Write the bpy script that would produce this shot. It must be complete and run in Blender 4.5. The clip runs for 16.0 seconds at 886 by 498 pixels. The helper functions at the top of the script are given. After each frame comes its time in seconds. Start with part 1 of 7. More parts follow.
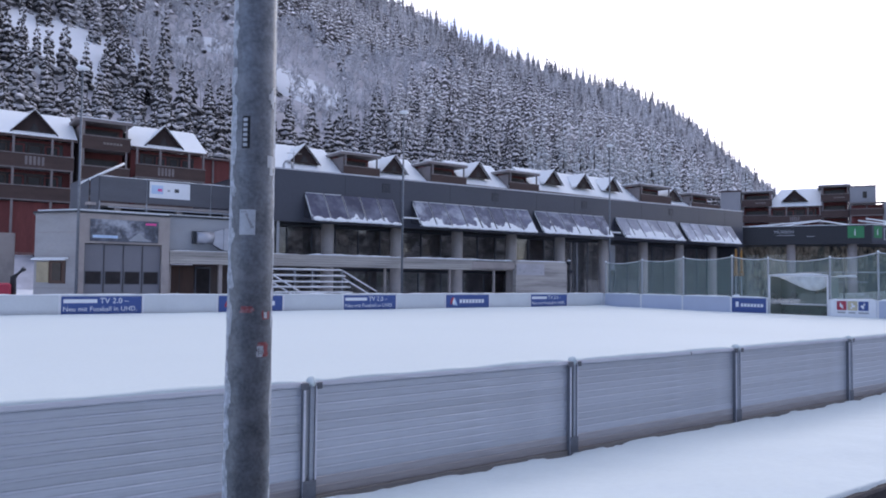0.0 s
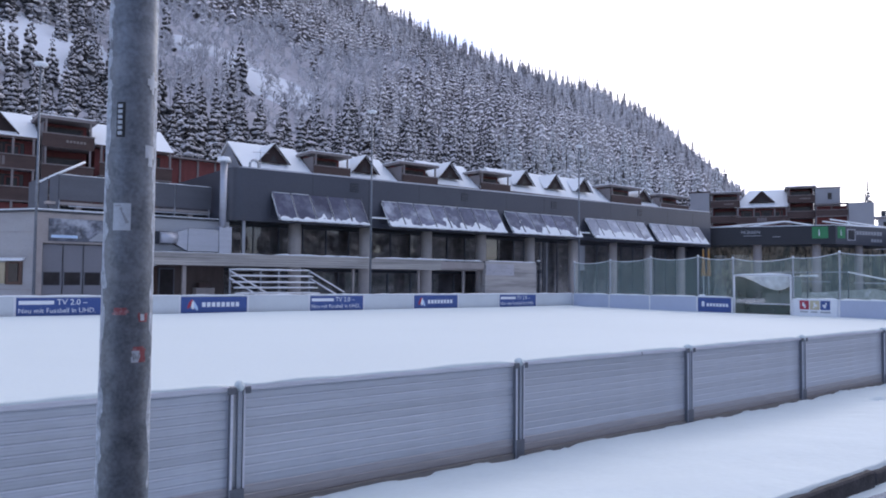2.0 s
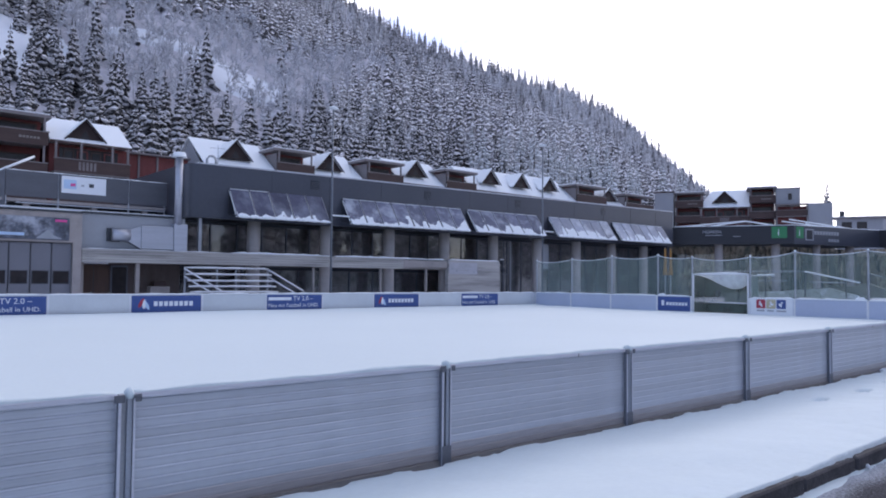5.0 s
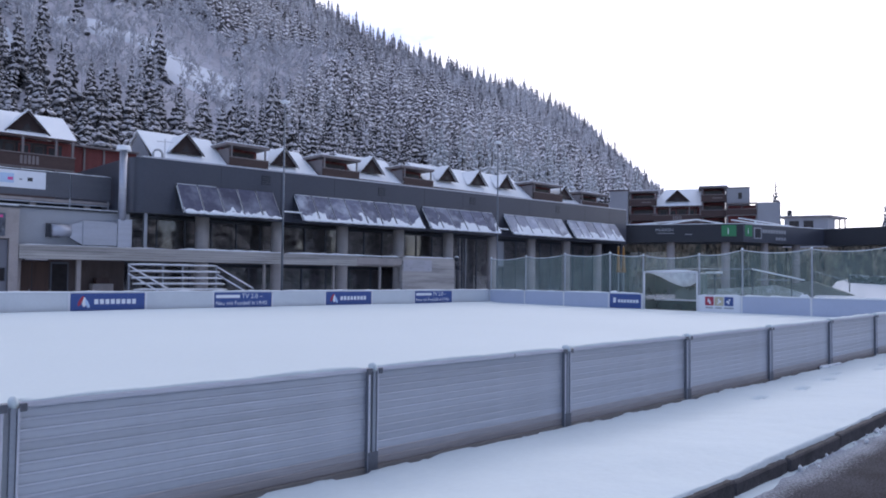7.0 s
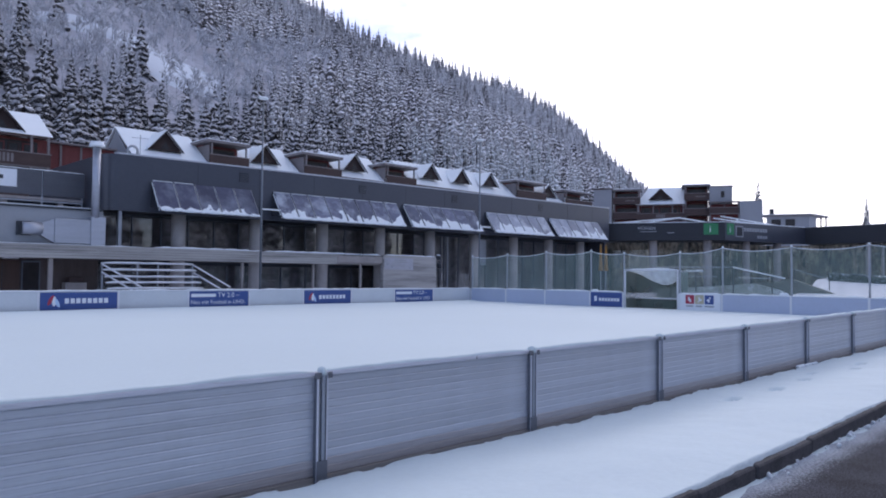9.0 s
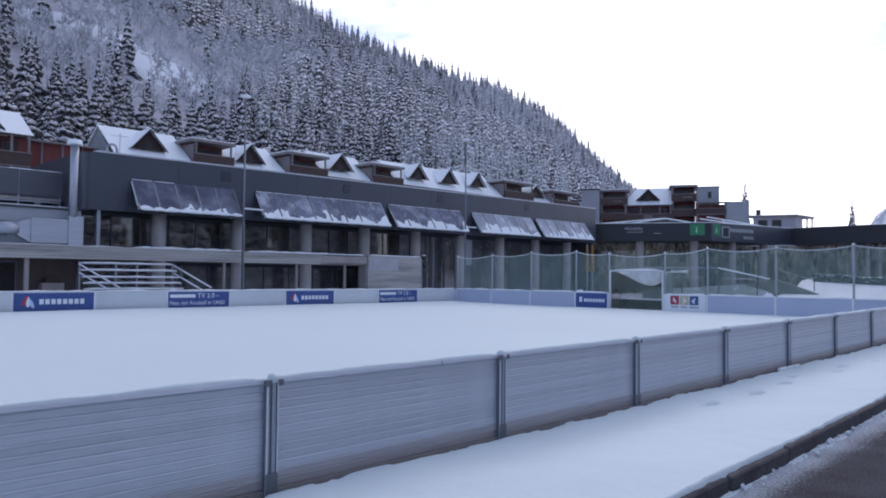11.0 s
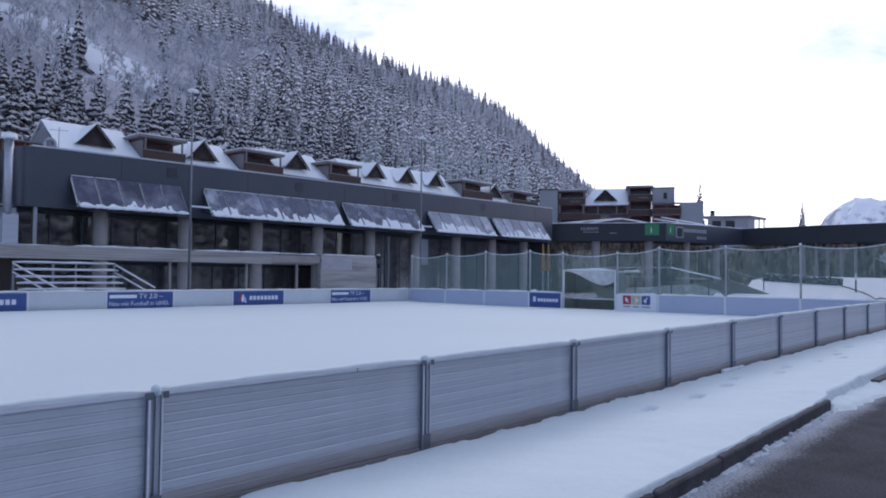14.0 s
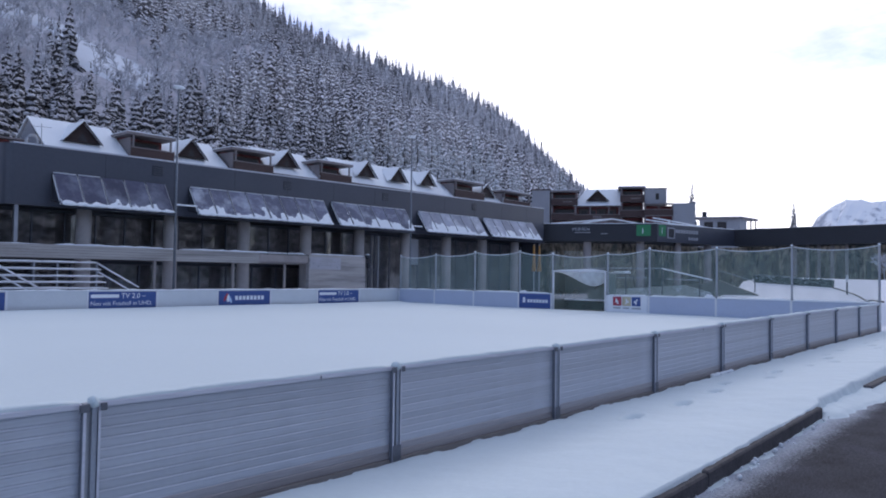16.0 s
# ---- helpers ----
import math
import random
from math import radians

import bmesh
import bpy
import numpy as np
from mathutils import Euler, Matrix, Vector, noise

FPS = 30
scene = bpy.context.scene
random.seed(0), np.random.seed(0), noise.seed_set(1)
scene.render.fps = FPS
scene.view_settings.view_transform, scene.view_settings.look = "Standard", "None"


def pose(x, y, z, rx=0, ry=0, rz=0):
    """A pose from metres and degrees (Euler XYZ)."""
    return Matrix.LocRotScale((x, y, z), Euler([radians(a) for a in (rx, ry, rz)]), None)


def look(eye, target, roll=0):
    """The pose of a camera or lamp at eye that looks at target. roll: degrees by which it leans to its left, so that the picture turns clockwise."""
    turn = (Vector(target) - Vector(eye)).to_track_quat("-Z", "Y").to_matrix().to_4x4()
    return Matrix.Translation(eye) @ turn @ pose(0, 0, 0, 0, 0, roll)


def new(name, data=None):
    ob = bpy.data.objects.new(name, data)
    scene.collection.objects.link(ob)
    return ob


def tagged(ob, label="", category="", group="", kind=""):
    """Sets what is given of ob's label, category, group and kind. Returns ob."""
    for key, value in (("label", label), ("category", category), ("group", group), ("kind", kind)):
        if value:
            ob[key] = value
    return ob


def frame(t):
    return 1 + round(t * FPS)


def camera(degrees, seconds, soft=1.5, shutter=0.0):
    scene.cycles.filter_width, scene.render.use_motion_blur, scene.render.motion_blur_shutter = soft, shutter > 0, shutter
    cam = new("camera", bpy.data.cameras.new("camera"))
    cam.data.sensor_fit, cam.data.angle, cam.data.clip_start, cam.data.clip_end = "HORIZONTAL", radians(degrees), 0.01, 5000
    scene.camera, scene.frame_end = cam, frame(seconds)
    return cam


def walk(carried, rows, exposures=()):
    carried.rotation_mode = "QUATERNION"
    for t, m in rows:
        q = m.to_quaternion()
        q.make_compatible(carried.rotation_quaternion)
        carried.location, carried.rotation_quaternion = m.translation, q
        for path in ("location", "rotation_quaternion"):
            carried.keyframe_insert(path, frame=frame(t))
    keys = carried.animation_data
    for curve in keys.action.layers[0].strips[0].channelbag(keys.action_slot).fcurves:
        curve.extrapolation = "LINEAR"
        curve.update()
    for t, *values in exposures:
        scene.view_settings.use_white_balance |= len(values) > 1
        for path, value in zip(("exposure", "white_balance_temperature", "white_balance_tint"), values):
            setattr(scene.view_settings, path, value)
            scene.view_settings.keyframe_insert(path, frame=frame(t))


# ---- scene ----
cam = camera(62.6, 16.0, soft=1.9)

PATH = [
    (0, (-0.101, 0.137, 1.962), (1.072, 1.754, 2.048), 0.6),
    (0.5, (0.0, 0.143, 1.959), (1.193, 1.746, 2.046), 0.5),
    (1, (0.102, 0.133, 1.955), (1.312, 1.724, 2.043), 0.5),
    (1.5, (0.206, 0.118, 1.953), (1.428, 1.699, 2.041), 0.5),
    (2, (0.304, 0.097, 1.959), (1.534, 1.672, 2.047), 0.5),
    (2.5, (0.403, 0.073, 1.967), (1.636, 1.645, 2.055), 0.5),
    (3, (0.498, 0.051, 1.968), (1.736, 1.619, 2.057), 0.5),
    (5.5, (1.048, 0.095, 1.971), (2.364, 1.599, 2.054), 0.6),
    (6, (1.165, 0.107, 1.978), (2.504, 1.591, 2.059), 0.6),
    (6.5, (1.279, 0.113, 1.987), (2.64, 1.577, 2.066), 0.5),
    (7, (1.395, 0.115, 1.989), (2.773, 1.561, 2.067), 0.6),
    (7.5, (1.542, 0.144, 1.984), (2.934, 1.577, 2.062), 0.5),
    (8, (1.662, 0.151, 1.995), (3.062, 1.577, 2.071), 0.5),
    (10.5, (2.262, 0.227, 2.002), (3.681, 1.635, 2.077), 0.6),
    (11, (2.377, 0.236, 2.013), (3.805, 1.635, 2.088), 0.6),
    (11.5, (2.494, 0.235, 2.02), (3.932, 1.622, 2.094), 0.6),
    (12, (2.629, 0.249, 2.021), (4.081, 1.622, 2.095), 0.6),
    (12.5, (2.749, 0.26, 2.019), (4.217, 1.616, 2.094), 0.5),
    (13, (2.871, 0.263, 2.016), (4.353, 1.604, 2.091), 0.6),
    (13.5, (2.998, 0.265, 2.019), (4.49, 1.594, 2.094), 0.6),
    (14, (3.13, 0.292, 2.025), (4.63, 1.613, 2.1), 0.6),
    (14.5, (3.258, 0.316, 2.036), (4.763, 1.631, 2.111), 0.6),
    (15, (3.379, 0.343, 2.051), (4.887, 1.654, 2.126), 0.7),
    (15.5, (3.514, 0.384, 2.05), (5.024, 1.694, 2.125), 0.7),
    (16, (3.641, 0.429, 2.05), (5.153, 1.735, 2.125), 0.8),
]
walk(cam, [(t, look(eye, target, roll)) for t, eye, target, roll in PATH],
     exposures=[(0, -0.14, 6600, 15), (3, -0.14, 6560, 15), (8, -0.32, 6420, 15), (12, -0.46, 6300, 14), (16, -0.55, 6240, 14)])

# ---------------------------------------------------------------- light and sky
SUN_AZ, SUN_EL = 62.0, 24.0          # degrees from +Y towards +X, and above the horizon
world = bpy.data.worlds.new("winter_sky")
scene.world = world
world.use_nodes = True
wn, wl = world.node_tree.nodes, world.node_tree.links
wn.clear()
w_out = wn.new("ShaderNodeOutputWorld")
w_bg = wn.new("ShaderNodeBackground")
w_sky = wn.new("ShaderNodeTexSky")
w_sky.sky_type = "NISHITA"
w_sky.sun_disc = False
w_sky.sun_elevation, w_sky.sun_rotation = radians(SUN_EL), radians(SUN_AZ)
w_sky.altitude, w_sky.air_density, w_sky.dust_density, w_sky.ozone_density = 1600, 1.0, 0.6, 1.6
w_co = wn.new("ShaderNodeTexCoord")
w_map = wn.new("ShaderNodeMapping")
w_map.inputs["Scale"].default_value = (1.0, 1.0, 2.6)
w_map.inputs["Rotation"].default_value = (0, 0, radians(70))
w_map.inputs["Location"].default_value = (0.35, 0.1, 0.2)
w_noise = wn.new("ShaderNodeTexNoise")
w_noise.inputs["Scale"].default_value, w_noise.inputs["Detail"].default_value = 2.1, 7
w_noise.inputs["Roughness"].default_value = 0.62
w_ramp = wn.new("ShaderNodeValToRGB")
w_ramp.color_ramp.elements[0].position, w_ramp.color_ramp.elements[1].position = 0.41, 0.6
w_gain = wn.new("ShaderNodeMixRGB")
w_gain.blend_type, w_gain.inputs[0].default_value = "MULTIPLY", 1.0
w_gain.inputs[2].default_value = (0.235, 0.2, 0.203, 1)
w_mix = wn.new("ShaderNodeMixRGB")
w_dir = wn.new("ShaderNodeVectorMath")                # clouds are brightest round the veiled sun
w_dir.operation = "DOT_PRODUCT"
w_dir.inputs[1].default_value = (math.sin(radians(SUN_AZ)) * math.cos(radians(SUN_EL)), math.cos(radians(SUN_AZ)) * math.cos(radians(SUN_EL)), math.sin(radians(SUN_EL)))
w_near = wn.new("ShaderNodeMapRange")
w_near.interpolation_type = "SMOOTHSTEP"
w_near.inputs["From Min"].default_value, w_near.inputs["From Max"].default_value = -0.1, 0.9
w_cloud = wn.new("ShaderNodeMixRGB")
w_cloud.inputs[1].default_value = (0.44, 0.58, 0.88, 1)
w_cloud.inputs[2].default_value = (1.98, 1.95, 2.02, 1)
wl.new(w_co.outputs["Generated"], w_dir.inputs[0])
wl.new(w_dir.outputs["Value"], w_near.inputs["Value"])
wl.new(w_near.outputs[0], w_cloud.inputs[0])
wl.new(w_cloud.outputs[0], w_mix.inputs[2])
wl.new(w_co.outputs["Generated"], w_map.inputs[0])
wl.new(w_map.outputs[0], w_noise.inputs["Vector"])
wl.new(w_noise.outputs["Fac"], w_ramp.inputs[0])
wl.new(w_sky.outputs[0], w_gain.inputs[1])
wl.new(w_ramp.outputs[0], w_mix.inputs[0])
wl.new(w_gain.outputs[0], w_mix.inputs[1])
wl.new(w_mix.outputs[0], w_bg.inputs[0])
w_bg.inputs[1].default_value = 1.2
wl.new(w_bg.outputs[0], w_out.inputs[0])

sun_data = bpy.data.lights.new("sun", "SUN")
sun_data.energy, sun_data.angle, sun_data.color = 0.4, radians(14), (1.0, 0.97, 0.93)
sun = new("sun", sun_data)
_a, _e = radians(SUN_AZ), radians(SUN_EL)
sun.matrix_world = look((math.sin(_a) * math.cos(_e) * 60, math.cos(_a) * math.cos(_e) * 60, math.sin(_e) * 60), (0, 0, 0))


# ---------------------------------------------------------------- materials
def mat(name, color, rough=0.6, metal=0.0, vary=0.12, scale=3.0, fine=40.0, bump=0.0, bump_scale=None,
        stain=None, stain_amount=0.0, stretch=(1, 1, 1), per_piece=0.0, spec=0.5, coat=0.0):
    """Principled surface with a coarse and a fine variation, optional stains, relief and change from piece to piece."""
    m = bpy.data.materials.new(name)
    m.use_nodes = True
    n, l = m.node_tree.nodes, m.node_tree.links
    b = n["Principled BSDF"]
    b.inputs["Roughness"].default_value, b.inputs["Metallic"].default_value = rough, metal
    b.inputs["Specular IOR Level"].default_value = spec
    b.inputs["Coat Weight"].default_value = coat
    co = n.new("ShaderNodeTexCoord")
    mp = n.new("ShaderNodeMapping")
    mp.inputs["Scale"].default_value = stretch
    l.new(co.outputs["Object"], mp.inputs[0])
    big, small = n.new("ShaderNodeTexNoise"), n.new("ShaderNodeTexNoise")
    big.inputs["Scale"].default_value, big.inputs["Detail"].default_value = scale, 4
    small.inputs["Scale"].default_value, small.inputs["Detail"].default_value = fine, 3
    l.new(mp.outputs[0], big.inputs["Vector"])
    l.new(mp.outputs[0], small.inputs["Vector"])
    add = n.new("ShaderNodeMath")
    add.operation = "ADD"
    l.new(big.outputs["Fac"], add.inputs[0])
    l.new(small.outputs["Fac"], add.inputs[1])
    rng = n.new("ShaderNodeMapRange")
    rng.inputs["From Min"].default_value, rng.inputs["From Max"].default_value = 0.6, 1.4
    rng.inputs["To Min"].default_value, rng.inputs["To Max"].default_value = 1 - vary, 1 + vary
    l.new(add.outputs[0], rng.inputs["Value"])
    last = rng.outputs[0]
    if per_piece:
        info = n.new("ShaderNodeObjectInfo")
        pr = n.new("ShaderNodeMapRange")
        pr.inputs["To Min"].default_value, pr.inputs["To Max"].default_value = 1 - per_piece, 1 + per_piece
        l.new(info.outputs["Random"], pr.inputs["Value"])
        mul = n.new("ShaderNodeMath")
        mul.operation = "MULTIPLY"
        l.new(last, mul.inputs[0])
        l.new(pr.outputs[0], mul.inputs[1])
        last = mul.outputs[0]
    vm = n.new("ShaderNodeVectorMath")
    vm.operation = "SCALE"
    vm.inputs[0].default_value = color[:3]
    l.new(last, vm.inputs["Scale"])
    colour = vm.outputs[0]
    if stain:
        sn = n.new("ShaderNodeTexNoise")
        sn.inputs["Scale"].default_value, sn.inputs["Detail"].default_value = scale * 0.6, 8
        sn.inputs["Roughness"].default_value = 0.65
        l.new(mp.outputs[0], sn.inputs["Vector"])
        sr = n.new("ShaderNodeMapRange")
        sr.inputs["From Min"].default_value, sr.inputs["From Max"].default_value = 0.48, 0.66
        sr.inputs["To Max"].default_value = stain_amount
        l.new(sn.outputs["Fac"], sr.inputs["Value"])
        mx = n.new("ShaderNodeMixRGB")
        mx.inputs[2].default_value = (*stain, 1)
        l.new(sr.outputs[0], mx.inputs[0])
        l.new(colour, mx.inputs[1])
        colour = mx.outputs[0]
    l.new(colour, b.inputs["Base Color"])
    if bump:
        bn = n.new("ShaderNodeTexNoise")
        bn.inputs["Scale"].default_value, bn.inputs["Detail"].default_value = bump_scale or fine, 5
        l.new(mp.outputs[0], bn.inputs["Vector"])
        bp = n.new("ShaderNodeBump")
        bp.inputs["Strength"].default_value, bp.inputs["Distance"].default_value = min(1.0, bump * 10), bump
        l.new(bn.outputs["Fac"], bp.inputs["Height"])
        l.new(bp.outputs[0], b.inputs["Normal"])
    return m


def snow_mat(name, color=(0.83, 0.86, 0.91), scale=0.7, bump=0.03):
    m = mat(name, color, 0.75, vary=0.035, scale=scale, fine=14, bump=bump, bump_scale=3.5, spec=0.25)
    b = m.node_tree.nodes["Principled BSDF"]
    b.inputs["Sheen Weight"].default_value = 0.1
    return m


def snowy_mat(name, color, snow_color=(0.78, 0.82, 0.9), low=0.15, high=0.6, noise_scale=2.0, noise_amount=0.7, rough=0.8):
    """A surface that carries snow wherever it faces upwards, broken by noise."""
    m = bpy.data.materials.new(name)
    m.use_nodes = True
    n, l = m.node_tree.nodes, m.node_tree.links
    b = n["Principled BSDF"]
    b.inputs["Roughness"].default_value = rough
    b.inputs["Specular IOR Level"].default_value = 0.2
    geo = n.new("ShaderNodeNewGeometry")
    sep = n.new("ShaderNodeSeparateXYZ")
    l.new(geo.outputs["Normal"], sep.inputs[0])
    co = n.new("ShaderNodeTexCoord")
    no = n.new("ShaderNodeTexNoise")
    no.inputs["Scale"].default_value, no.inputs["Detail"].default_value = noise_scale, 3
    l.new(co.outputs["Object"], no.inputs["Vector"])
    ns = n.new("ShaderNodeMapRange")
    ns.inputs["To Min"].default_value, ns.inputs["To Max"].default_value = -noise_amount, noise_amount
    l.new(no.outputs["Fac"], ns.inputs["Value"])
    ad = n.new("ShaderNodeMath")
    ad.operation = "ADD"
    l.new(sep.outputs["Z"], ad.inputs[0])
    l.new(ns.outputs[0], ad.inputs[1])
    mr = n.new("ShaderNodeMapRange")
    mr.inputs["From Min"].default_value, mr.inputs["From Max"].default_value = low, high
    l.new(ad.outputs[0], mr.inputs["Value"])
    isl = n.new("ShaderNodeMapRange")
    isl.inputs["To Min"].default_value, isl.inputs["To Max"].default_value = 0.78, 1.22
    l.new(geo.outputs["Random Per Island"], isl.inputs["Value"])
    vm = n.new("ShaderNodeVectorMath")
    vm.operation = "SCALE"
    vm.inputs[0].default_value = color
    l.new(isl.outputs[0], vm.inputs["Scale"])
    mx = n.new("ShaderNodeMixRGB")
    mx.inputs[2].default_value = (*snow_color, 1)
    l.new(mr.outputs[0], mx.inputs[0])
    l.new(vm.outputs[0], mx.inputs[1])
    l.new(mx.outputs[0], b.inputs["Base Color"])
    return m


def glass_mat(name, tint=(0.68, 0.72, 0.72), reflect_rough=0.02, ior=1.85):
    """Thin pane: clear, with reflections that grow towards grazing angles."""
    m = bpy.data.materials.new(name)
    m.use_nodes = True
    n, l = m.node_tree.nodes, m.node_tree.links
    n.remove(n["Principled BSDF"])
    tr, gl, lw, mx = (n.new("ShaderNodeBsdfTransparent"), n.new("ShaderNodeBsdfGlossy"),
                      n.new("ShaderNodeLayerWeight"), n.new("ShaderNodeMixShader"))
    steep, fr = n.new("ShaderNodeMath"), n.new("ShaderNodeMath")
    tr.inputs[0].default_value = (*tint, 1)
    gl.inputs["Roughness"].default_value = reflect_rough
    lw.inputs["Blend"].default_value = 0.5
    steep.operation, fr.operation = "POWER", "MULTIPLY_ADD"
    steep.inputs[1].default_value = 5.0
    head_on = ((ior - 1) / (ior + 1)) ** 2             # share reflected when seen straight on
    fr.inputs[1].default_value, fr.inputs[2].default_value = 1 - head_on, head_on
    l.new(lw.outputs["Facing"], steep.inputs[0])
    l.new(steep.outputs[0], fr.inputs[0])
    l.new(fr.outputs[0], mx.inputs[0])
    l.new(tr.outputs[0], mx.inputs[1])
    l.new(gl.outputs[0], mx.inputs[2])
    l.new(mx.outputs[0], n["Material Output"].inputs[0])
    return m


def net_mat(name, color, cover, scale=1.3, spread=0.14):
    """Fine mesh netting seen from afar: part thread, part hole."""
    m = bpy.data.materials.new(name)
    m.use_nodes = True
    n, l = m.node_tree.nodes, m.node_tree.links
    b = n["Principled BSDF"]
    b.inputs["Base Color"].default_value = (*color, 1)
    b.inputs["Roughness"].default_value = 0.7
    tr, mx, no, mr, co = (n.new("ShaderNodeBsdfTransparent"), n.new("ShaderNodeMixShader"), n.new("ShaderNodeTexNoise"),
                          n.new("ShaderNodeMapRange"), n.new("ShaderNodeTexCoord"))
    no.inputs["Scale"].default_value, no.inputs["Detail"].default_value = scale, 5
    mr.inputs["To Min"].default_value, mr.inputs["To Max"].default_value = max(0.0, cover - spread), cover + spread
    l.new(co.outputs["Object"], no.inputs["Vector"])
    l.new(no.outputs["Fac"], mr.inputs["Value"])
    l.new(mr.outputs[0], mx.inputs[0])
    l.new(tr.outputs[0], mx.inputs[1])
    l.new(b.outputs[0], mx.inputs[2])
    l.new(mx.outputs[0], n["Material Output"].inputs[0])
    return m


def asphalt_mat(name):
    """Dark wet asphalt; grains of slush lie ever thicker towards the kerb."""
    m = mat(name, (0.034, 0.035, 0.046), 0.85, spec=0.15, vary=0.9, scale=1.3, fine=38, bump=0.012, bump_scale=60, stain=(0.058, 0.058, 0.07), stain_amount=0.6)
    n, l = m.node_tree.nodes, m.node_tree.links
    b = n["Principled BSDF"]
    old = b.inputs["Base Color"].links[0].from_socket
    co = n.new("ShaderNodeTexCoord")
    sep = n.new("ShaderNodeSeparateXYZ")
    l.new(co.outputs["Object"], sep.inputs[0])
    no, n2 = n.new("ShaderNodeTexNoise"), n.new("ShaderNodeTexNoise")
    no.inputs["Scale"].default_value, no.inputs["Detail"].default_value, no.inputs["Roughness"].default_value = 34.0, 6, 0.7
    n2.inputs["Scale"].default_value, n2.inputs["Detail"].default_value = 1.1, 3
    l.new(co.outputs["Object"], no.inputs["Vector"])
    l.new(co.outputs["Object"], n2.inputs["Vector"])
    near = n.new("ShaderNodeMapRange")
    near.inputs["From Min"].default_value, near.inputs["From Max"].default_value = 2.62, 3.2
    near.inputs["To Min"].default_value, near.inputs["To Max"].default_value = -0.78, -0.1
    l.new(sep.outputs["Y"], near.inputs["Value"])
    a1, a2 = n.new("ShaderNodeMath"), n.new("ShaderNodeMath")
    a1.operation, a2.operation = "ADD", "MULTIPLY_ADD"
    l.new(no.outputs["Fac"], a1.inputs[0])
    l.new(near.outputs[0], a1.inputs[1])
    l.new(n2.outputs["Fac"], a2.inputs[0])
    a2.inputs[1].default_value = 0.35
    l.new(a1.outputs[0], a2.inputs[2])
    fac = n.new("ShaderNodeMapRange")
    fac.inputs["From Min"].default_value, fac.inputs["From Max"].default_value = 0.05, 0.6
    l.new(a2.outputs[0], fac.inputs["Value"])
    mx = n.new("ShaderNodeMixRGB")
    mx.inputs[2].default_value = (0.58, 0.63, 0.71, 1)
    l.new(fac.outputs[0], mx.inputs[0])
    l.new(old, mx.inputs[1])
    grit = n.new("ShaderNodeTexNoise")
    grit.inputs["Scale"].default_value, grit.inputs["Detail"].default_value = 62.0, 2
    l.new(co.outputs["Object"], grit.inputs["Vector"])
    gr = n.new("ShaderNodeMapRange")
    gr.inputs["From Min"].default_value, gr.inputs["From Max"].default_value = 0.38, 0.62
    gr.inputs["To Min"].default_value, gr.inputs["To Max"].default_value = 0.55, 1.5
    l.new(grit.outputs["Fac"], gr.inputs["Value"])
    gm = n.new("ShaderNodeVectorMath")
    gm.operation = "SCALE"
    l.new(old, gm.inputs[0])
    l.new(gr.outputs[0], gm.inputs["Scale"])
    l.new(gm.outputs[0], mx.inputs[1])
    l.new(mx.outputs[0], b.inputs["Base Color"])
    return m


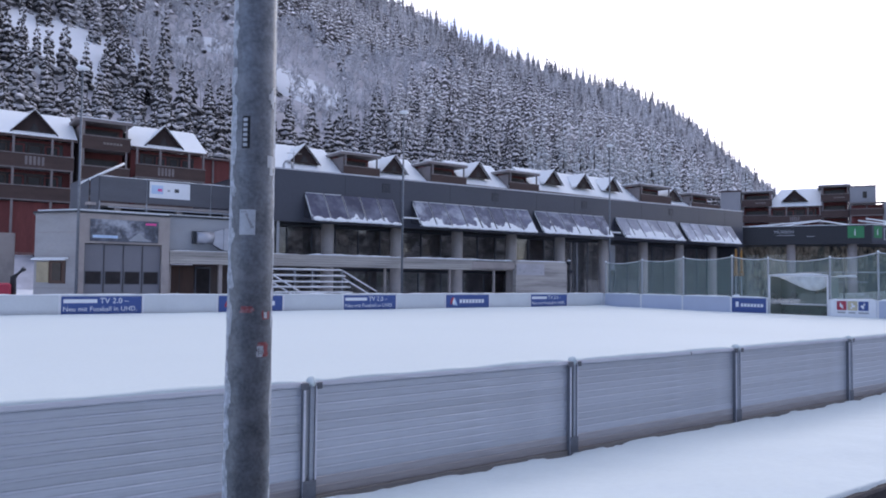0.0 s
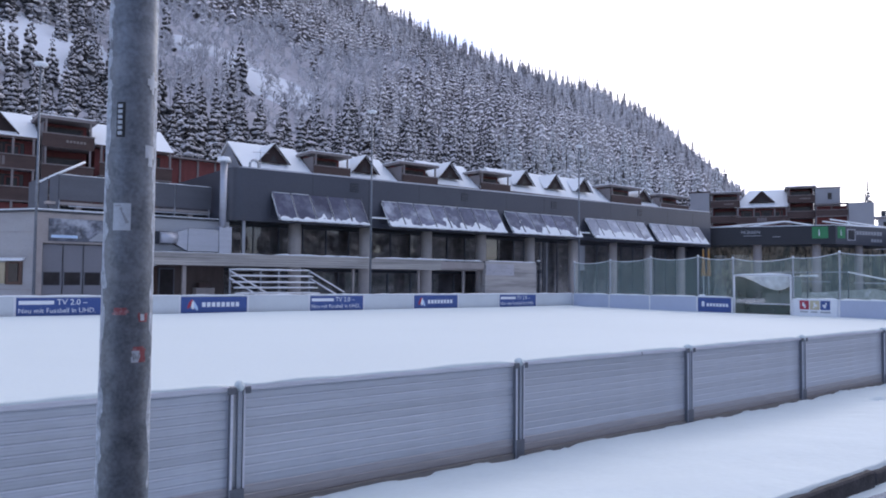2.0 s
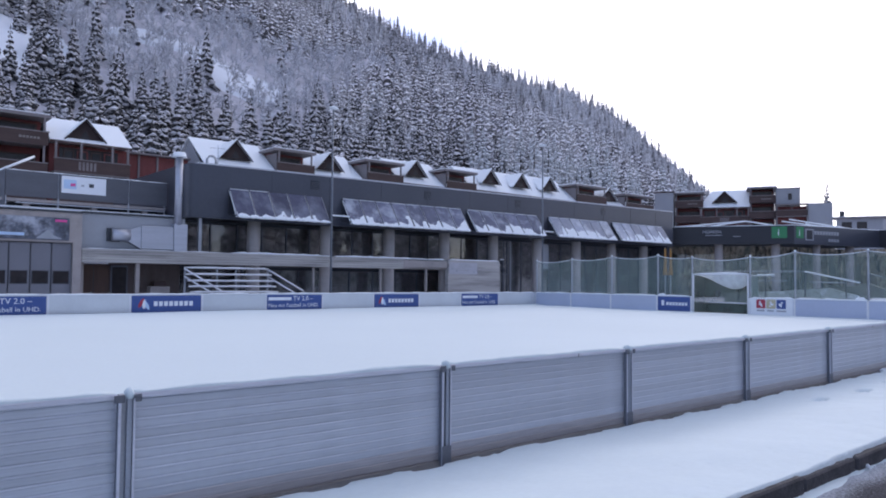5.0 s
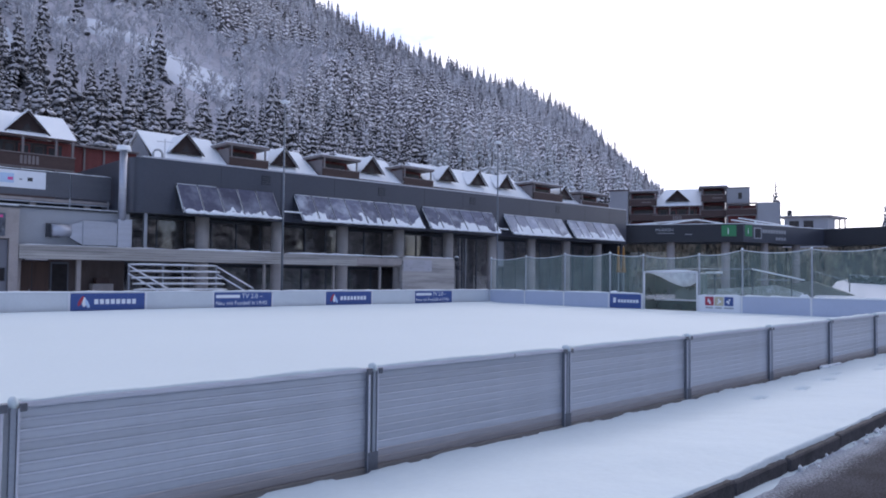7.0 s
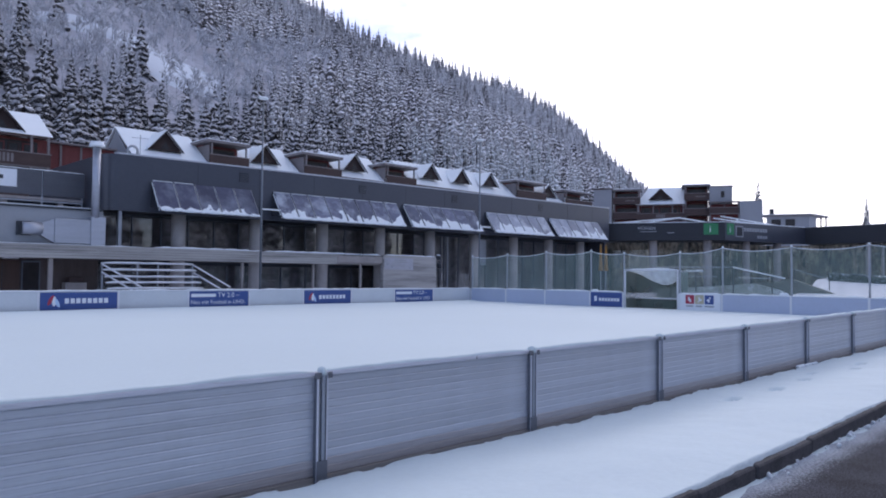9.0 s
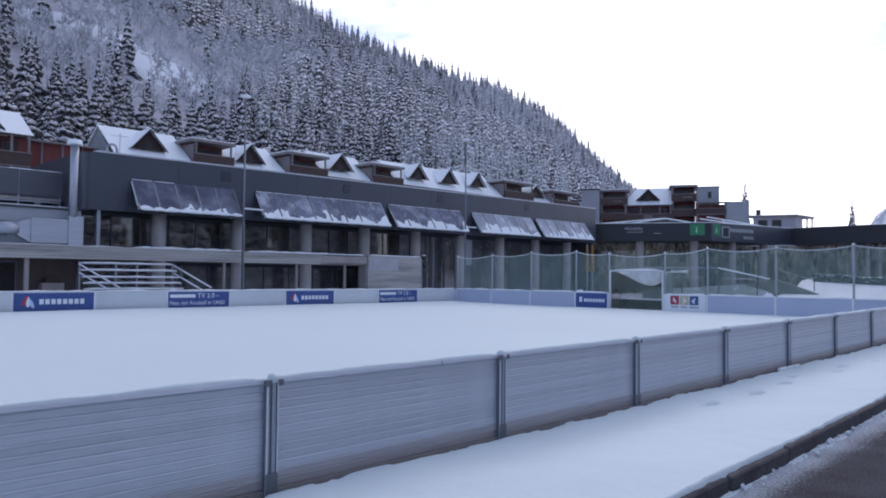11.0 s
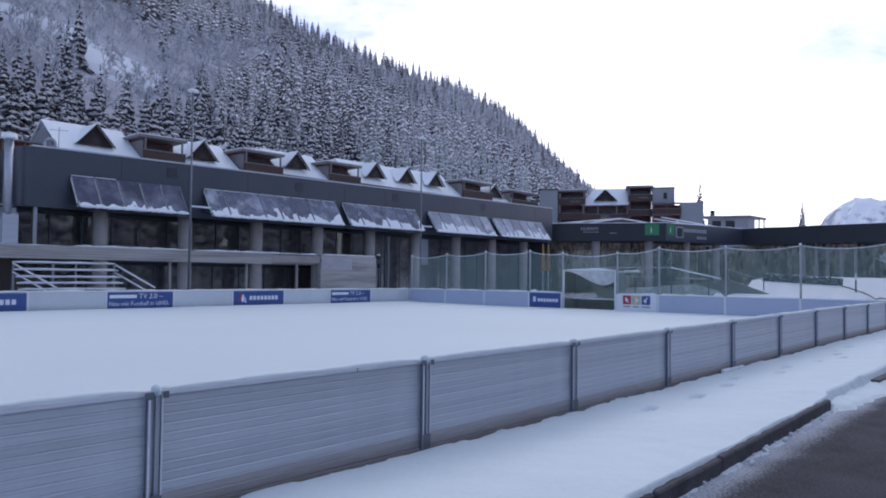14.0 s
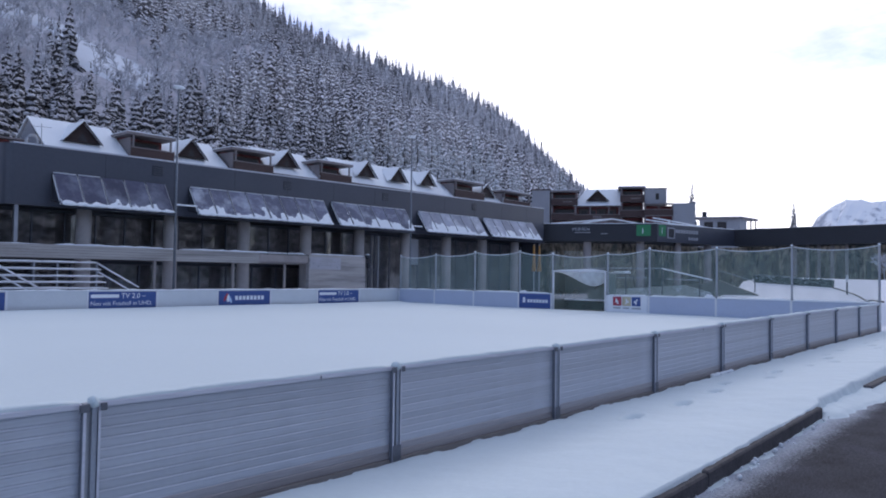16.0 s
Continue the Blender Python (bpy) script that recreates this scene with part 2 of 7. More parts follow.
M = {
    "snow": snow_mat("snow", (0.8, 0.84, 0.88)),
    "rink_snow": snow_mat("rink_snow", (0.65, 0.735, 0.76), scale=0.12, bump=0.012),
    "verge_snow": snow_mat("verge_snow", (0.645, 0.735, 0.765), scale=0.9, bump=0.04),
    "hill_snow": mat("hill_snow", (0.52, 0.515, 0.57), 0.85, vary=0.25, scale=0.04, fine=0.5, bump=0.3, bump_scale=0.3, stain=(0.36, 0.355, 0.4), stain_amount=0.6),
    "asphalt": asphalt_mat("slushy_asphalt"),
    "kerb": mat("kerb_stone", (0.09, 0.085, 0.092), 0.8, spec=0.2, vary=0.5, scale=5, fine=50, bump=0.02, bump_scale=25, per_piece=0.2),
    "alu": mat("aluminium", (0.46, 0.48, 0.54), 0.42, 0.75, vary=0.1, scale=2, fine=30, stretch=(0.15, 1, 2), per_piece=0.06),
    "alu_slat": mat("aluminium_slat", (0.5, 0.53, 0.595), 0.5, 0.45, vary=0.16, scale=1.6, fine=24, stretch=(0.12, 1, 3), per_piece=0.07),
    "soiled_slat": mat("soiled_aluminium_slat", (0.37, 0.345, 0.35), 0.6, 0.3, vary=0.25, scale=1.6, fine=20, stretch=(0.12, 1, 3)),
    # darker copy of the aluminium, with a channel's shade put into its colour
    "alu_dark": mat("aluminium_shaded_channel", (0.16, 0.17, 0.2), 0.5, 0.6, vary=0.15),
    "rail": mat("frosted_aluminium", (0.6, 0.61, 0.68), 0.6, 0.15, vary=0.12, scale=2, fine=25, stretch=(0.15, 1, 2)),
    "galv": mat("galvanised_steel", (0.165, 0.185, 0.215), 0.46, 0.6, vary=0.42, scale=13, fine=60, bump=0.004, bump_scale=30,
                stain=(0.3, 0.32, 0.35), stain_amount=0.45),
    "web": mat("dull_aluminium_web", (0.36, 0.39, 0.45), 0.5, 0.5, vary=0.12),
    # sides of the post legs: shade put into a darker colour than the fronts
    "post_side": mat("shaded_side_aluminium", (0.17, 0.185, 0.22), 0.55, 0.3, vary=0.15),
    "half_soiled": mat("half_soiled_aluminium_slat", (0.43, 0.415, 0.44), 0.55, 0.4, vary=0.22, scale=1.6, fine=22, stretch=(0.12, 1, 3)),
    "white_metal": mat("white_metal", (0.7, 0.72, 0.76), 0.45, 0.1, vary=0.06),
    "steel": mat("grey_steel", (0.36, 0.38, 0.42), 0.45, 0.6, vary=0.1),
    "dark_steel": mat("dark_steel", (0.05, 0.055, 0.065), 0.5, 0.4, vary=0.15),
    "board": mat("rink_board", (0.6, 0.64, 0.68), 0.45, vary=0.05, scale=0.8, fine=12, per_piece=0.04, stain=(0.42, 0.45, 0.5), stain_amount=0.25),
    "end_board": mat("end_rink_board", (0.43, 0.485, 0.62), 0.45, vary=0.06, scale=0.8, fine=12, per_piece=0.04),
    "yellow_plank": mat("weathered_plank", (0.23, 0.21, 0.2), 0.8, vary=0.2, scale=2, fine=30, stretch=(0.1, 1, 2)),
    "yellow_board": mat("yellowish_board", (0.42, 0.36, 0.24), 0.8, vary=0.2, scale=2, fine=20),
    "banner_blue": mat("banner_blue", (0.042, 0.085, 0.27), 0.5, vary=0.06),
    "banner_white": mat("banner_white", (0.75, 0.78, 0.83), 0.5, vary=0.05),
    "banner_red": mat("banner_red", (0.38, 0.035, 0.07), 0.5, vary=0.06),
    "banner_pink": mat("banner_pink", (0.7, 0.08, 0.3), 0.5, vary=0.06),
    "banner_sand": mat("banner_sand", (0.52, 0.47, 0.33), 0.5, vary=0.06),
    "banner_sky": mat("banner_sky", (0.45, 0.6, 0.8), 0.5, vary=0.1, scale=1.5),
    "sign_green": mat("sign_green", (0.025, 0.2, 0.08), 0.5, vary=0.08),
    "photo_dark": mat("photo_dark", (0.09, 0.1, 0.13), 0.45, vary=0.7, scale=1.6, fine=6, stain=(0.5, 0.53, 0.6), stain_amount=0.8),
    "fascia": mat("anthracite_panel", (0.064, 0.07, 0.092), 0.36, 0.3, vary=0.1, scale=0.4, fine=5, stain=(0.075, 0.082, 0.1), stain_amount=0.5),
    "fascia_dark": mat("black_fascia", (0.018, 0.02, 0.028), 0.45, 0.1, vary=0.15, scale=0.6, fine=5),
    "fascia_trim": mat("pale_metal_trim", (0.5, 0.52, 0.57), 0.5, 0.3, vary=0.08),
    "concrete": mat("concrete", (0.36, 0.325, 0.315), 0.85, vary=0.14, scale=1.1, fine=18, bump=0.01, stain=(0.19, 0.185, 0.18), stain_amount=0.6),
    "column_concrete": mat("smooth_concrete", (0.44, 0.41, 0.4), 0.8, vary=0.12, scale=1.4, fine=18, bump=0.006, stain=(0.3, 0.28, 0.27), stain_amount=0.4),
    "pale_concrete": mat("pale_stained_concrete", (0.38, 0.375, 0.38), 0.85, vary=0.12, scale=0.9, fine=16, stretch=(0.5, 0.5, 2), bump=0.01, stain=(0.3, 0.29, 0.28), stain_amount=0.5),
    "dark_concrete": mat("mossy_concrete", (0.17, 0.175, 0.15), 0.9, vary=0.35, scale=0.9, fine=9, stain=(0.07, 0.075, 0.06), stain_amount=0.7),
    "board_concrete": mat("board_marked_concrete", (0.43, 0.41, 0.395), 0.85, vary=0.22, scale=1.0, fine=20, stretch=(0.3, 1, 4), bump=0.01,
                          stain=(0.2, 0.195, 0.19), stain_amount=0.75),
    "pale_render": mat("pale_render", (0.35, 0.37, 0.405), 0.85, vary=0.08, scale=0.7, fine=14, stain=(0.3, 0.31, 0.33), stain_amount=0.4),
    "deck_panel": mat("grey_deck_panel", (0.1, 0.105, 0.125), 0.6, 0.1, vary=0.15, scale=1.2, fine=12, stretch=(0.4, 1, 2)),
    "solar": mat("solar_panel", (0.075, 0.08, 0.125), 0.35, 0.0, vary=0.2, scale=0.9, fine=6, spec=0.15,
                 stain=(0.5, 0.54, 0.65), stain_amount=0.3, per_piece=0.2),
    "solar_snowy": mat("snow_streaked_panel", (0.15, 0.16, 0.225), 0.35, 0.0, vary=0.3, scale=1.3, fine=6, spec=0.15,
                       stain=(0.6, 0.65, 0.74), stain_amount=0.6, per_piece=0.2),
    "solar_frosted": mat("frosted_panel", (0.26, 0.285, 0.36), 0.4, 0.0, vary=0.25, scale=0.9, fine=8,
                         stain=(0.7, 0.74, 0.8), stain_amount=0.85, per_piece=0.25),
    "mullion": mat("grey_window_frame", (0.13, 0.14, 0.165), 0.5, 0.3, vary=0.12),
    "interior": mat("dim_interior", (0.3, 0.27, 0.27), 0.9, vary=0.5, scale=0.5, fine=3),
    "dark_pane": mat("dark_window_pane", (0.03, 0.026, 0.028), 0.25, vary=0.4, scale=0.6, fine=3, spec=0.3),
    "wood_door": mat("brown_door", (0.085, 0.045, 0.032), 0.6, vary=0.25, scale=2, fine=25, stretch=(3, 3, 0.4)),
    "sign_grey": mat("sign_grey", (0.42, 0.42, 0.46), 0.5, vary=0.15, scale=1.5, fine=12),
    "recess_wood": mat("recess_wood", (0.1, 0.075, 0.068), 0.7, vary=0.3, scale=1.2, fine=14, stretch=(3, 3, 0.4)),
    "garage_door": mat("garage_door_grey", (0.18, 0.183, 0.21), 0.55, vary=0.08, scale=1, fine=14),
    "red_wood": mat("red_brown_cladding", (0.15, 0.038, 0.037), 0.75, vary=0.3, scale=0.8, fine=9, stretch=(2, 2, 0.3)),
    "gable_wood": mat("blackened_gable_wood", (0.03, 0.018, 0.018), 0.85, vary=0.3, scale=1, fine=10),
    "dark_wood": mat("dark_brown_wood", (0.066, 0.042, 0.039), 0.8, vary=0.3, scale=1, fine=10, stretch=(0.4, 1, 2.5)),
    "beam": mat("grey_weathered_beam", (0.2, 0.18, 0.185), 0.8, vary=0.2, scale=1, fine=10),
    "chalet_base": mat("chalet_plaster", (0.3, 0.31, 0.34), 0.85, vary=0.1, scale=0.5, fine=8),
    "glass": glass_mat("window_glass", (0.86, 0.88, 0.89), 0.03, 1.75),
    "shop_glass": glass_mat("coated_glass", (0.75, 0.78, 0.76), 0.05, 1.9),
    # brown and teal mottling: mirrored woods painted on the surfaces behind the shop glass
    "painted_reflection": mat("painted_woods_reflection", (0.36, 0.31, 0.24), 0.9, vary=1.1, scale=0.8, fine=3.2, stretch=(1, 1, 0.5), stain=(0.05, 0.085, 0.09), stain_amount=0.8),
    "snowy_bank": mat("patchy_snow_bank", (0.3, 0.33, 0.3), 0.9, vary=0.4, scale=1.0, fine=6, stain=(0.6, 0.66, 0.7), stain_amount=0.9),
    "net": net_mat("green_net", (0.3, 0.41, 0.39), 0.3),
    "snow_net": net_mat("snowy_net", (0.7, 0.76, 0.8), 0.5, 2.2, 0.35),
    "frost": net_mat("rime_frost", (0.66, 0.72, 0.8), 0.68, 38.0, 0.5),
    "goal_net": net_mat("goal_net", (0.12, 0.165, 0.145), 0.68),
    "rope": mat("frosted_rope", (0.66, 0.7, 0.75), 0.7, vary=0.1),
    "bark": mat("bark", (0.05, 0.04, 0.035), 0.9, vary=0.3),
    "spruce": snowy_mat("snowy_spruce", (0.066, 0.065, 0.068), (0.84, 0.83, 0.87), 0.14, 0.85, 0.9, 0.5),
    # far spruces: distance haze is put into the paler, softer base colour
    "spruce_far": snowy_mat("far_hazy_snowy_spruce", (0.17, 0.165, 0.17), (0.9, 0.88, 0.92), 0.02, 0.7, 0.25, 0.6),
    # frosted needles; some distance haze is put into the pale base as well
    "spruce_frost": snowy_mat("frosted_hazy_spruce", (0.45, 0.445, 0.46), (0.9, 0.89, 0.92), -0.1, 0.8, 0.25, 0.6),
    "larch": snowy_mat("frosted_larch", (0.47, 0.485, 0.5), (0.82, 0.83, 0.87), 0.0, 0.8, 0.4, 0.5),
    "twig": snowy_mat("frosted_twig", (0.46, 0.47, 0.51), (0.85, 0.86, 0.9), -0.05, 0.7, 0.12, 1.1),
    "hedge": snowy_mat("snowy_hedge", (0.055, 0.07, 0.06), (0.5, 0.56, 0.62), 0.45, 1.0, 5.0, 0.5),
    "rock": snowy_mat("snowy_rock", (0.3, 0.33, 0.4), (0.85, 0.88, 0.93), 0.4, 0.72, 0.022, 1.1),
    "sticker_white": mat("sticker_white", (0.55, 0.6, 0.66), 0.5, vary=0.12, scale=30, fine=120),
    "sticker_red": mat("torn_red_sticker", (0.3, 0.08, 0.09), 0.6, vary=0.3, scale=22, fine=60, stain=(0.6, 0.55, 0.56), stain_amount=0.95),
    "sticker_black": mat("sticker_black", (0.012, 0.012, 0.014), 0.5, vary=0.2),
    "yellow": mat("yellow_cloth", (0.3, 0.15, 0.03), 0.7, vary=0.2),
    "plaza_snow": snow_mat("plaza_snow", (0.74, 0.78, 0.85), scale=0.4, bump=0.04),
}


# ---------------------------------------------------------------- helpers for building
def link_bm(name, bm, material, smooth=False):
    me = bpy.data.meshes.new(name)
    bm.to_mesh(me)
    bm.free()
    me.materials.append(material)
    if smooth:
        me.polygons.foreach_set("use_smooth", [True] * len(me.polygons))
    return new(name, me)


def unplaced(parent):
    """Undoes the parent's place: things are only shifted, and parts keep the world's coordinates."""
    return Matrix.Translation(-parent.location)


def part(name, bm, material, parent, label="", smooth=False):
    """One mesh object under a thing or under a part; its coordinates are the world's."""
    ob = link_bm(name, bm, material, smooth)
    ob.parent = parent
    ob.matrix_parent_inverse = unplaced(parent)
    if label:
        tagged(ob, label)
    return ob


def thing(name, label, category, x=0, y=0, z=0, group="", kind=""):
    ob = new(name)
    ob.empty_display_size = 0.2
    ob.location = (x, y, z)
    return tagged(ob, label, category, group, kind)


def box(bm, x0, x1, y0, y1, z0, z1, bevel=0.0, slope=0.0):
    """A box; slope raises it along x."""
    v = []
    for z in (z0, z1):
        for x, y in ((x0, y0), (x1, y0), (x1, y1), (x0, y1)):
            v.append(bm.verts.new((x, y, z + slope * (x - x0))))
    f = [bm.faces.new([v[i] for i in q]) for q in ((3, 2, 1, 0), (4, 5, 6, 7), (0, 1, 5, 4), (1, 2, 6, 5), (2, 3, 7, 6), (3, 0, 4, 7))]
    if bevel:
        edges = list({e for face in f for e in face.edges})
        bmesh.ops.bevel(bm, geom=edges, offset=bevel, segments=1, affect="EDGES", profile=0.7)
    return bm


def boxed(*args, **kw):
    return box(bmesh.new(), *args, **kw)


def tube(bm, pts, r0, r1=None, seg=8, cap=True):
    """A round bar along points, tapering from r0 to r1."""
    r1 = r0 if r1 is None else r1
    rings = []
    pts = [Vector(p) for p in pts]
    for i, p in enumerate(pts):
        a = pts[max(i - 1, 0)]
        b = pts[min(i + 1, len(pts) - 1)]
        d = (b - a).normalized()
        u = d.cross(Vector((0, 0, 1)) if abs(d.z) < 0.9 else Vector((1, 0, 0))).normalized()
        w = d.cross(u)
        r = r0 + (r1 - r0) * i / (len(pts) - 1)
        rings.append([bm.verts.new(p + r * (math.cos(2 * math.pi * k / seg) * u + math.sin(2 * math.pi * k / seg) * w)) for k in range(seg)])
    for a, b in zip(rings, rings[1:]):
        for k in range(seg):
            bm.faces.new((a[k], a[(k + 1) % seg], b[(k + 1) % seg], b[k]))
    if cap:
        bm.faces.new(rings[0][::-1])
        bm.faces.new(rings[-1])
    return bm


def prism(bm, outline, push):
    """A flat outline pushed along a vector."""
    push = Vector(push)
    a = [bm.verts.new(p) for p in outline]
    b = [bm.verts.new(Vector(p) + push) for p in outline]
    n = len(a)
    bm.faces.new(a)
    bm.faces.new(b[::-1])
    for i in range(n):
        bm.faces.new((a[i], b[i], b[(i + 1) % n], a[(i + 1) % n]))
    bmesh.ops.recalc_face_normals(bm, faces=bm.faces)
    return bm


def snow_cap(bm, x0, x1, y0, y1, z, h, step=0.12, seed=0.0, slope=0.0, overhang=0.02):
    """Rounded lumpy snow along x on a flat top: a closed strip of five edges across."""
    n = max(3, int((x1 - x0) / step))
    rows = []
    for i in range(n + 1):
        x = x0 + (x1 - x0) * i / n
        end = min(1.0, 3.5 * min(i, n - i) / n * (x1 - x0) / 0.6 + 0.15) if n > 3 else 1
        hh = h * end * (0.75 + 0.5 * noise.noise((x * 1.7 + seed, seed, 0.3)) + 0.3 * noise.noise((x * 5 + seed, 2, seed)))
        hh = max(hh, h * 0.12)
        zz = z + slope * (x - x0)
        o = overhang * (0.5 + 0.8 * noise.noise((x * 3 + seed, 7, 1)))
        ym = (y0 + y1) / 2
        rows.append([bm.verts.new(p) for p in ((x, y0 - o * 0.4, zz - 0.003), (x, y0 - o, zz + hh * 0.45), (x, y0 + (ym - y0) * 0.35, zz + hh * 0.92),
                                               (x, ym, zz + hh), (x, y1 - (y1 - ym) * 0.35, zz + hh * 0.92), (x, y1 + o, zz + hh * 0.45), (x, y1 + o * 0.4, zz - 0.003))])
    for a, b in zip(rows, rows[1:]):
        for k in range(6):
            bm.faces.new((a[k], b[k], b[k + 1], a[k + 1]))
    bm.faces.new(rows[0])
    bm.faces.new(rows[-1][::-1])
    return bm


def grid(bm, xs, ys, height):
    rows = [[bm.verts.new((x, y, height(x, y))) for x in xs] for y in ys]
    for a, b in zip(rows, rows[1:]):
        for k in range(len(xs) - 1):
            bm.faces.new((a[k], a[k + 1], b[k + 1], b[k]))
    return bm


def lettering(name, body, size, matrix, material, parent, depth=0.004):
    cu = bpy.data.curves.new(name, "FONT")
    cu.body, cu.size, cu.extrude, cu.resolution_u = body, size, depth, 3
    cu.materials.append(material)
    ob = new(name, cu)
    ob.parent = parent
    ob.matrix_parent_inverse = unplaced(parent)
    ob.matrix_basis = matrix
    return ob


def smooth01(v):
    v = max(0.0, min(1.0, v))
    return v * v * (3 - 2 * v)


def rise(x):
    """The walkway and its fence climb a little towards the far corner of the rink."""
    return 0.14 * smooth01((x - 10) / 22)


FENCE_Y, RINK_X, FAR_Y = 6.2, 38.37, 34.23
RINK_Z = 0.31

# ---------------------------------------------------------------- ground
bm = grid(bmesh.new(), [-4000, -300, -60, 0, 60, 120, 300, 4000], [-4000, -300, -40, 0, 40, 80, 300, 4000], lambda x, y: -0.12)
tagged(link_bm("ground", bm, M["plaza_snow"]), "snow-covered valley ground round the rink", "ground", kind="structure")

bm = grid(bmesh.new(), [-200 + 4 * i for i in range(101)], [-9 + 0.5 * i for i in range(26)],
          lambda x, y: 0.03 + 0.6 * rise(x) + 0.012 * noise.noise((x * 0.4, y * 0.6, 3)))
tagged(link_bm("road", bm, M["asphalt"], True), "wet dark asphalt road with slush", "road", kind="structure")


def KERB_SKEW(x):
    """The kerb runs at a slight angle to the fence."""
    return max(-0.09, min(0.06, 0.02 * (x - 12.5)))


def slush_z(x, y):
    edge = 3.04 + 0.07 * noise.noise((x * 0.9, 1.5, 0)) + 0.12 * noise.noise((x * 3.1, 4.5, 0))
    if x > 15:
        edge -= min(1.0, (x - 15) * 0.13)
    base = 0.03 + 0.6 * rise(x)
    y -= KERB_SKEW(x)
    t = smooth01((y - edge) / 0.16) * (1 + 0.9 * smooth01((x - 15.4) / 0.4))
    far = smooth01((x - 15.4) / 0.4)
    return base - 0.02 + 0.045 * far * smooth01((y - 2.9) / 0.3) + t * (0.03 + 0.012 * noise.noise((x * 2.3, y * 3, 8)) + 0.01 * noise.noise((x * 8, y * 8, 8)))


xs = [-6 + 0.09 * i for i in range(360)] + [26.4 + 0.8 * i for i in range(60)]
bm = grid(bmesh.new(), xs, [2.2 + 0.05 * i for i in range(25)], slush_z)
tagged(link_bm("slush", bm, M["verge_snow"], True), "thin trampled snow along the road's edge", "snow", kind="stuff")

random.seed(5)
FOOT = [(13.35, 5.2), (14.76, 5.05), (14.95, 5.12), (16.5, 5.2)] + [(17.5 + 1.15 * i + random.uniform(-0.3, 0.3), random.choice((4.9, 5.15, 5.35, 4.6)) + random.uniform(-0.15, 0.15)) for i in range(14)]


def verge_z(x, y):
    """Snow on the walkway: highest at the kerb, thin and ragged against the fence, with old footprints."""
    t = (y - 3.22) / 2.9
    z = 0.222 - 0.2 * smooth01(t) + rise(x)
    z += 0.03 * noise.noise((x * 0.6, y * 0.8, 2)) + 0.012 * noise.noise((x * 2.3, y * 2.6, 5))
    z -= 0.22 * smooth01((y - 6.05 + 0.12 * noise.noise((x * 1.6, 0, 9)) + 0.07 * noise.noise((x * 5, 0, 2))) / 0.12)
    low = smooth01((x - 15.5) / 0.5)                       # past the last stone the snow runs out on to the road
    z -= (0.13 + 0.1 * low) * smooth01((3.25 + 0.12 * low + KERB_SKEW(x) + 0.03 * noise.noise((x * 4, 3, 3)) + 0.015 * noise.noise((x * 13, 1, 3)) - y) / (0.05 + 0.1 * low))
    for fx, fy in FOOT:
        d = ((x - fx - 0.3 * (y - fy)) / 0.2) ** 2 + ((y - fy) / 0.1) ** 2
        if d < 4:
            z -= 0.15 * math.exp(-d * d * 1.2) - 0.02 * math.exp(-(d - 2.2) ** 2 * 3)
    z += 0.08 * math.exp(-((x - 18.1) / 0.45) ** 2 - ((y - 3.3) / 0.16) ** 2) * (0.7 + 0.6 * noise.noise((x * 5, y * 6, 2)))
    return z


xs = [-20 + 0.5 * i for i in range(40)] + [0.08 * i for i in range(125)] + [10 + 0.045 * i for i in range(200)] + [19 + 0.08 * i for i in range(138)] + [30 + 0.35 * i for i in range(90)]
bm = grid(bmesh.new(), xs, [3.19 + 0.015 * i for i in range(11)] + [3.36 + 0.075 * i for i in range(14)] + [4.4 + 0.045 * i for i in range(28)] + [5.7 + 0.06 * i for i in range(9)], verge_z)
for v in bm.verts:                                     # the near rows follow the kerb
    v.co.y += KERB_SKEW(v.co.x) * (1 - smooth01((v.co.y - 3.28) / 0.7))
    v.co.z = verge_z(v.co.x, v.co.y)
tagged(link_bm("snow_verge", bm, M["verge_snow"], True), "untrodden snow on the walkway with a few footprints", "snow", kind="stuff")

kerb = thing("kerb", "dark wet stone kerb between road and snowy walkway", "kerb", 8, 3.1, 0, kind="structure")
JOINTS = [-20, -14.2, -8.4, -2.6, 1.2, 4.6, 7.9, 9.15, 10.75, 15.45]
for x, x1 in zip(JOINTS, JOINTS[1:]):
    d = 0.012 * math.sin(x * 7.3)
    bm = box(bmesh.new(), x + 0.012, x1 - 0.012, 3.165 + d, 3.35 + d, -0.12, 0.178 + 0.012 * math.sin(x * 3.1) + 0.5 * rise(x), bevel=0.018, slope=(rise(x1) - rise(x)) / (x1 - x) * 0.9)
    for v in bm.verts:
        v.co.y += KERB_SKEW(v.co.x)
    part("kerb_stone", bm, M["kerb"], kerb)
for x, x1, y in ((18.7, 20.5, 3.18), (20.53, 22.3, 3.14), (22.33, 24.1, 3.08), (24.13, 25.9, 3.08), (25.93, 27.7, 3.08)):
    bm = box(bmesh.new(), x, x1, y, y + 0.15, -0.1, 0.16 + 0.6 * rise(x), bevel=0.018)
    part("kerb_stone", bm, M["kerb"], kerb)
random.seed(41)
bm = bmesh.new()
for k in range(46):
    x = random.uniform(9.2, 15.6)
    q = random.choice((0.008, 0.012, 0.018, 0.03))
    c = Vector((x, 3.14 + KERB_SKEW(x) - abs(random.gauss(0, 0.05)), 0.06 + 0.6 * rise(x)))
    for v in bmesh.ops.create_icosphere(bm, subdivisions=1, radius=1.0)["verts"]:
        v.co = c + v.co * q * (1 + 0.4 * noise.noise(v.co * 2 + c))
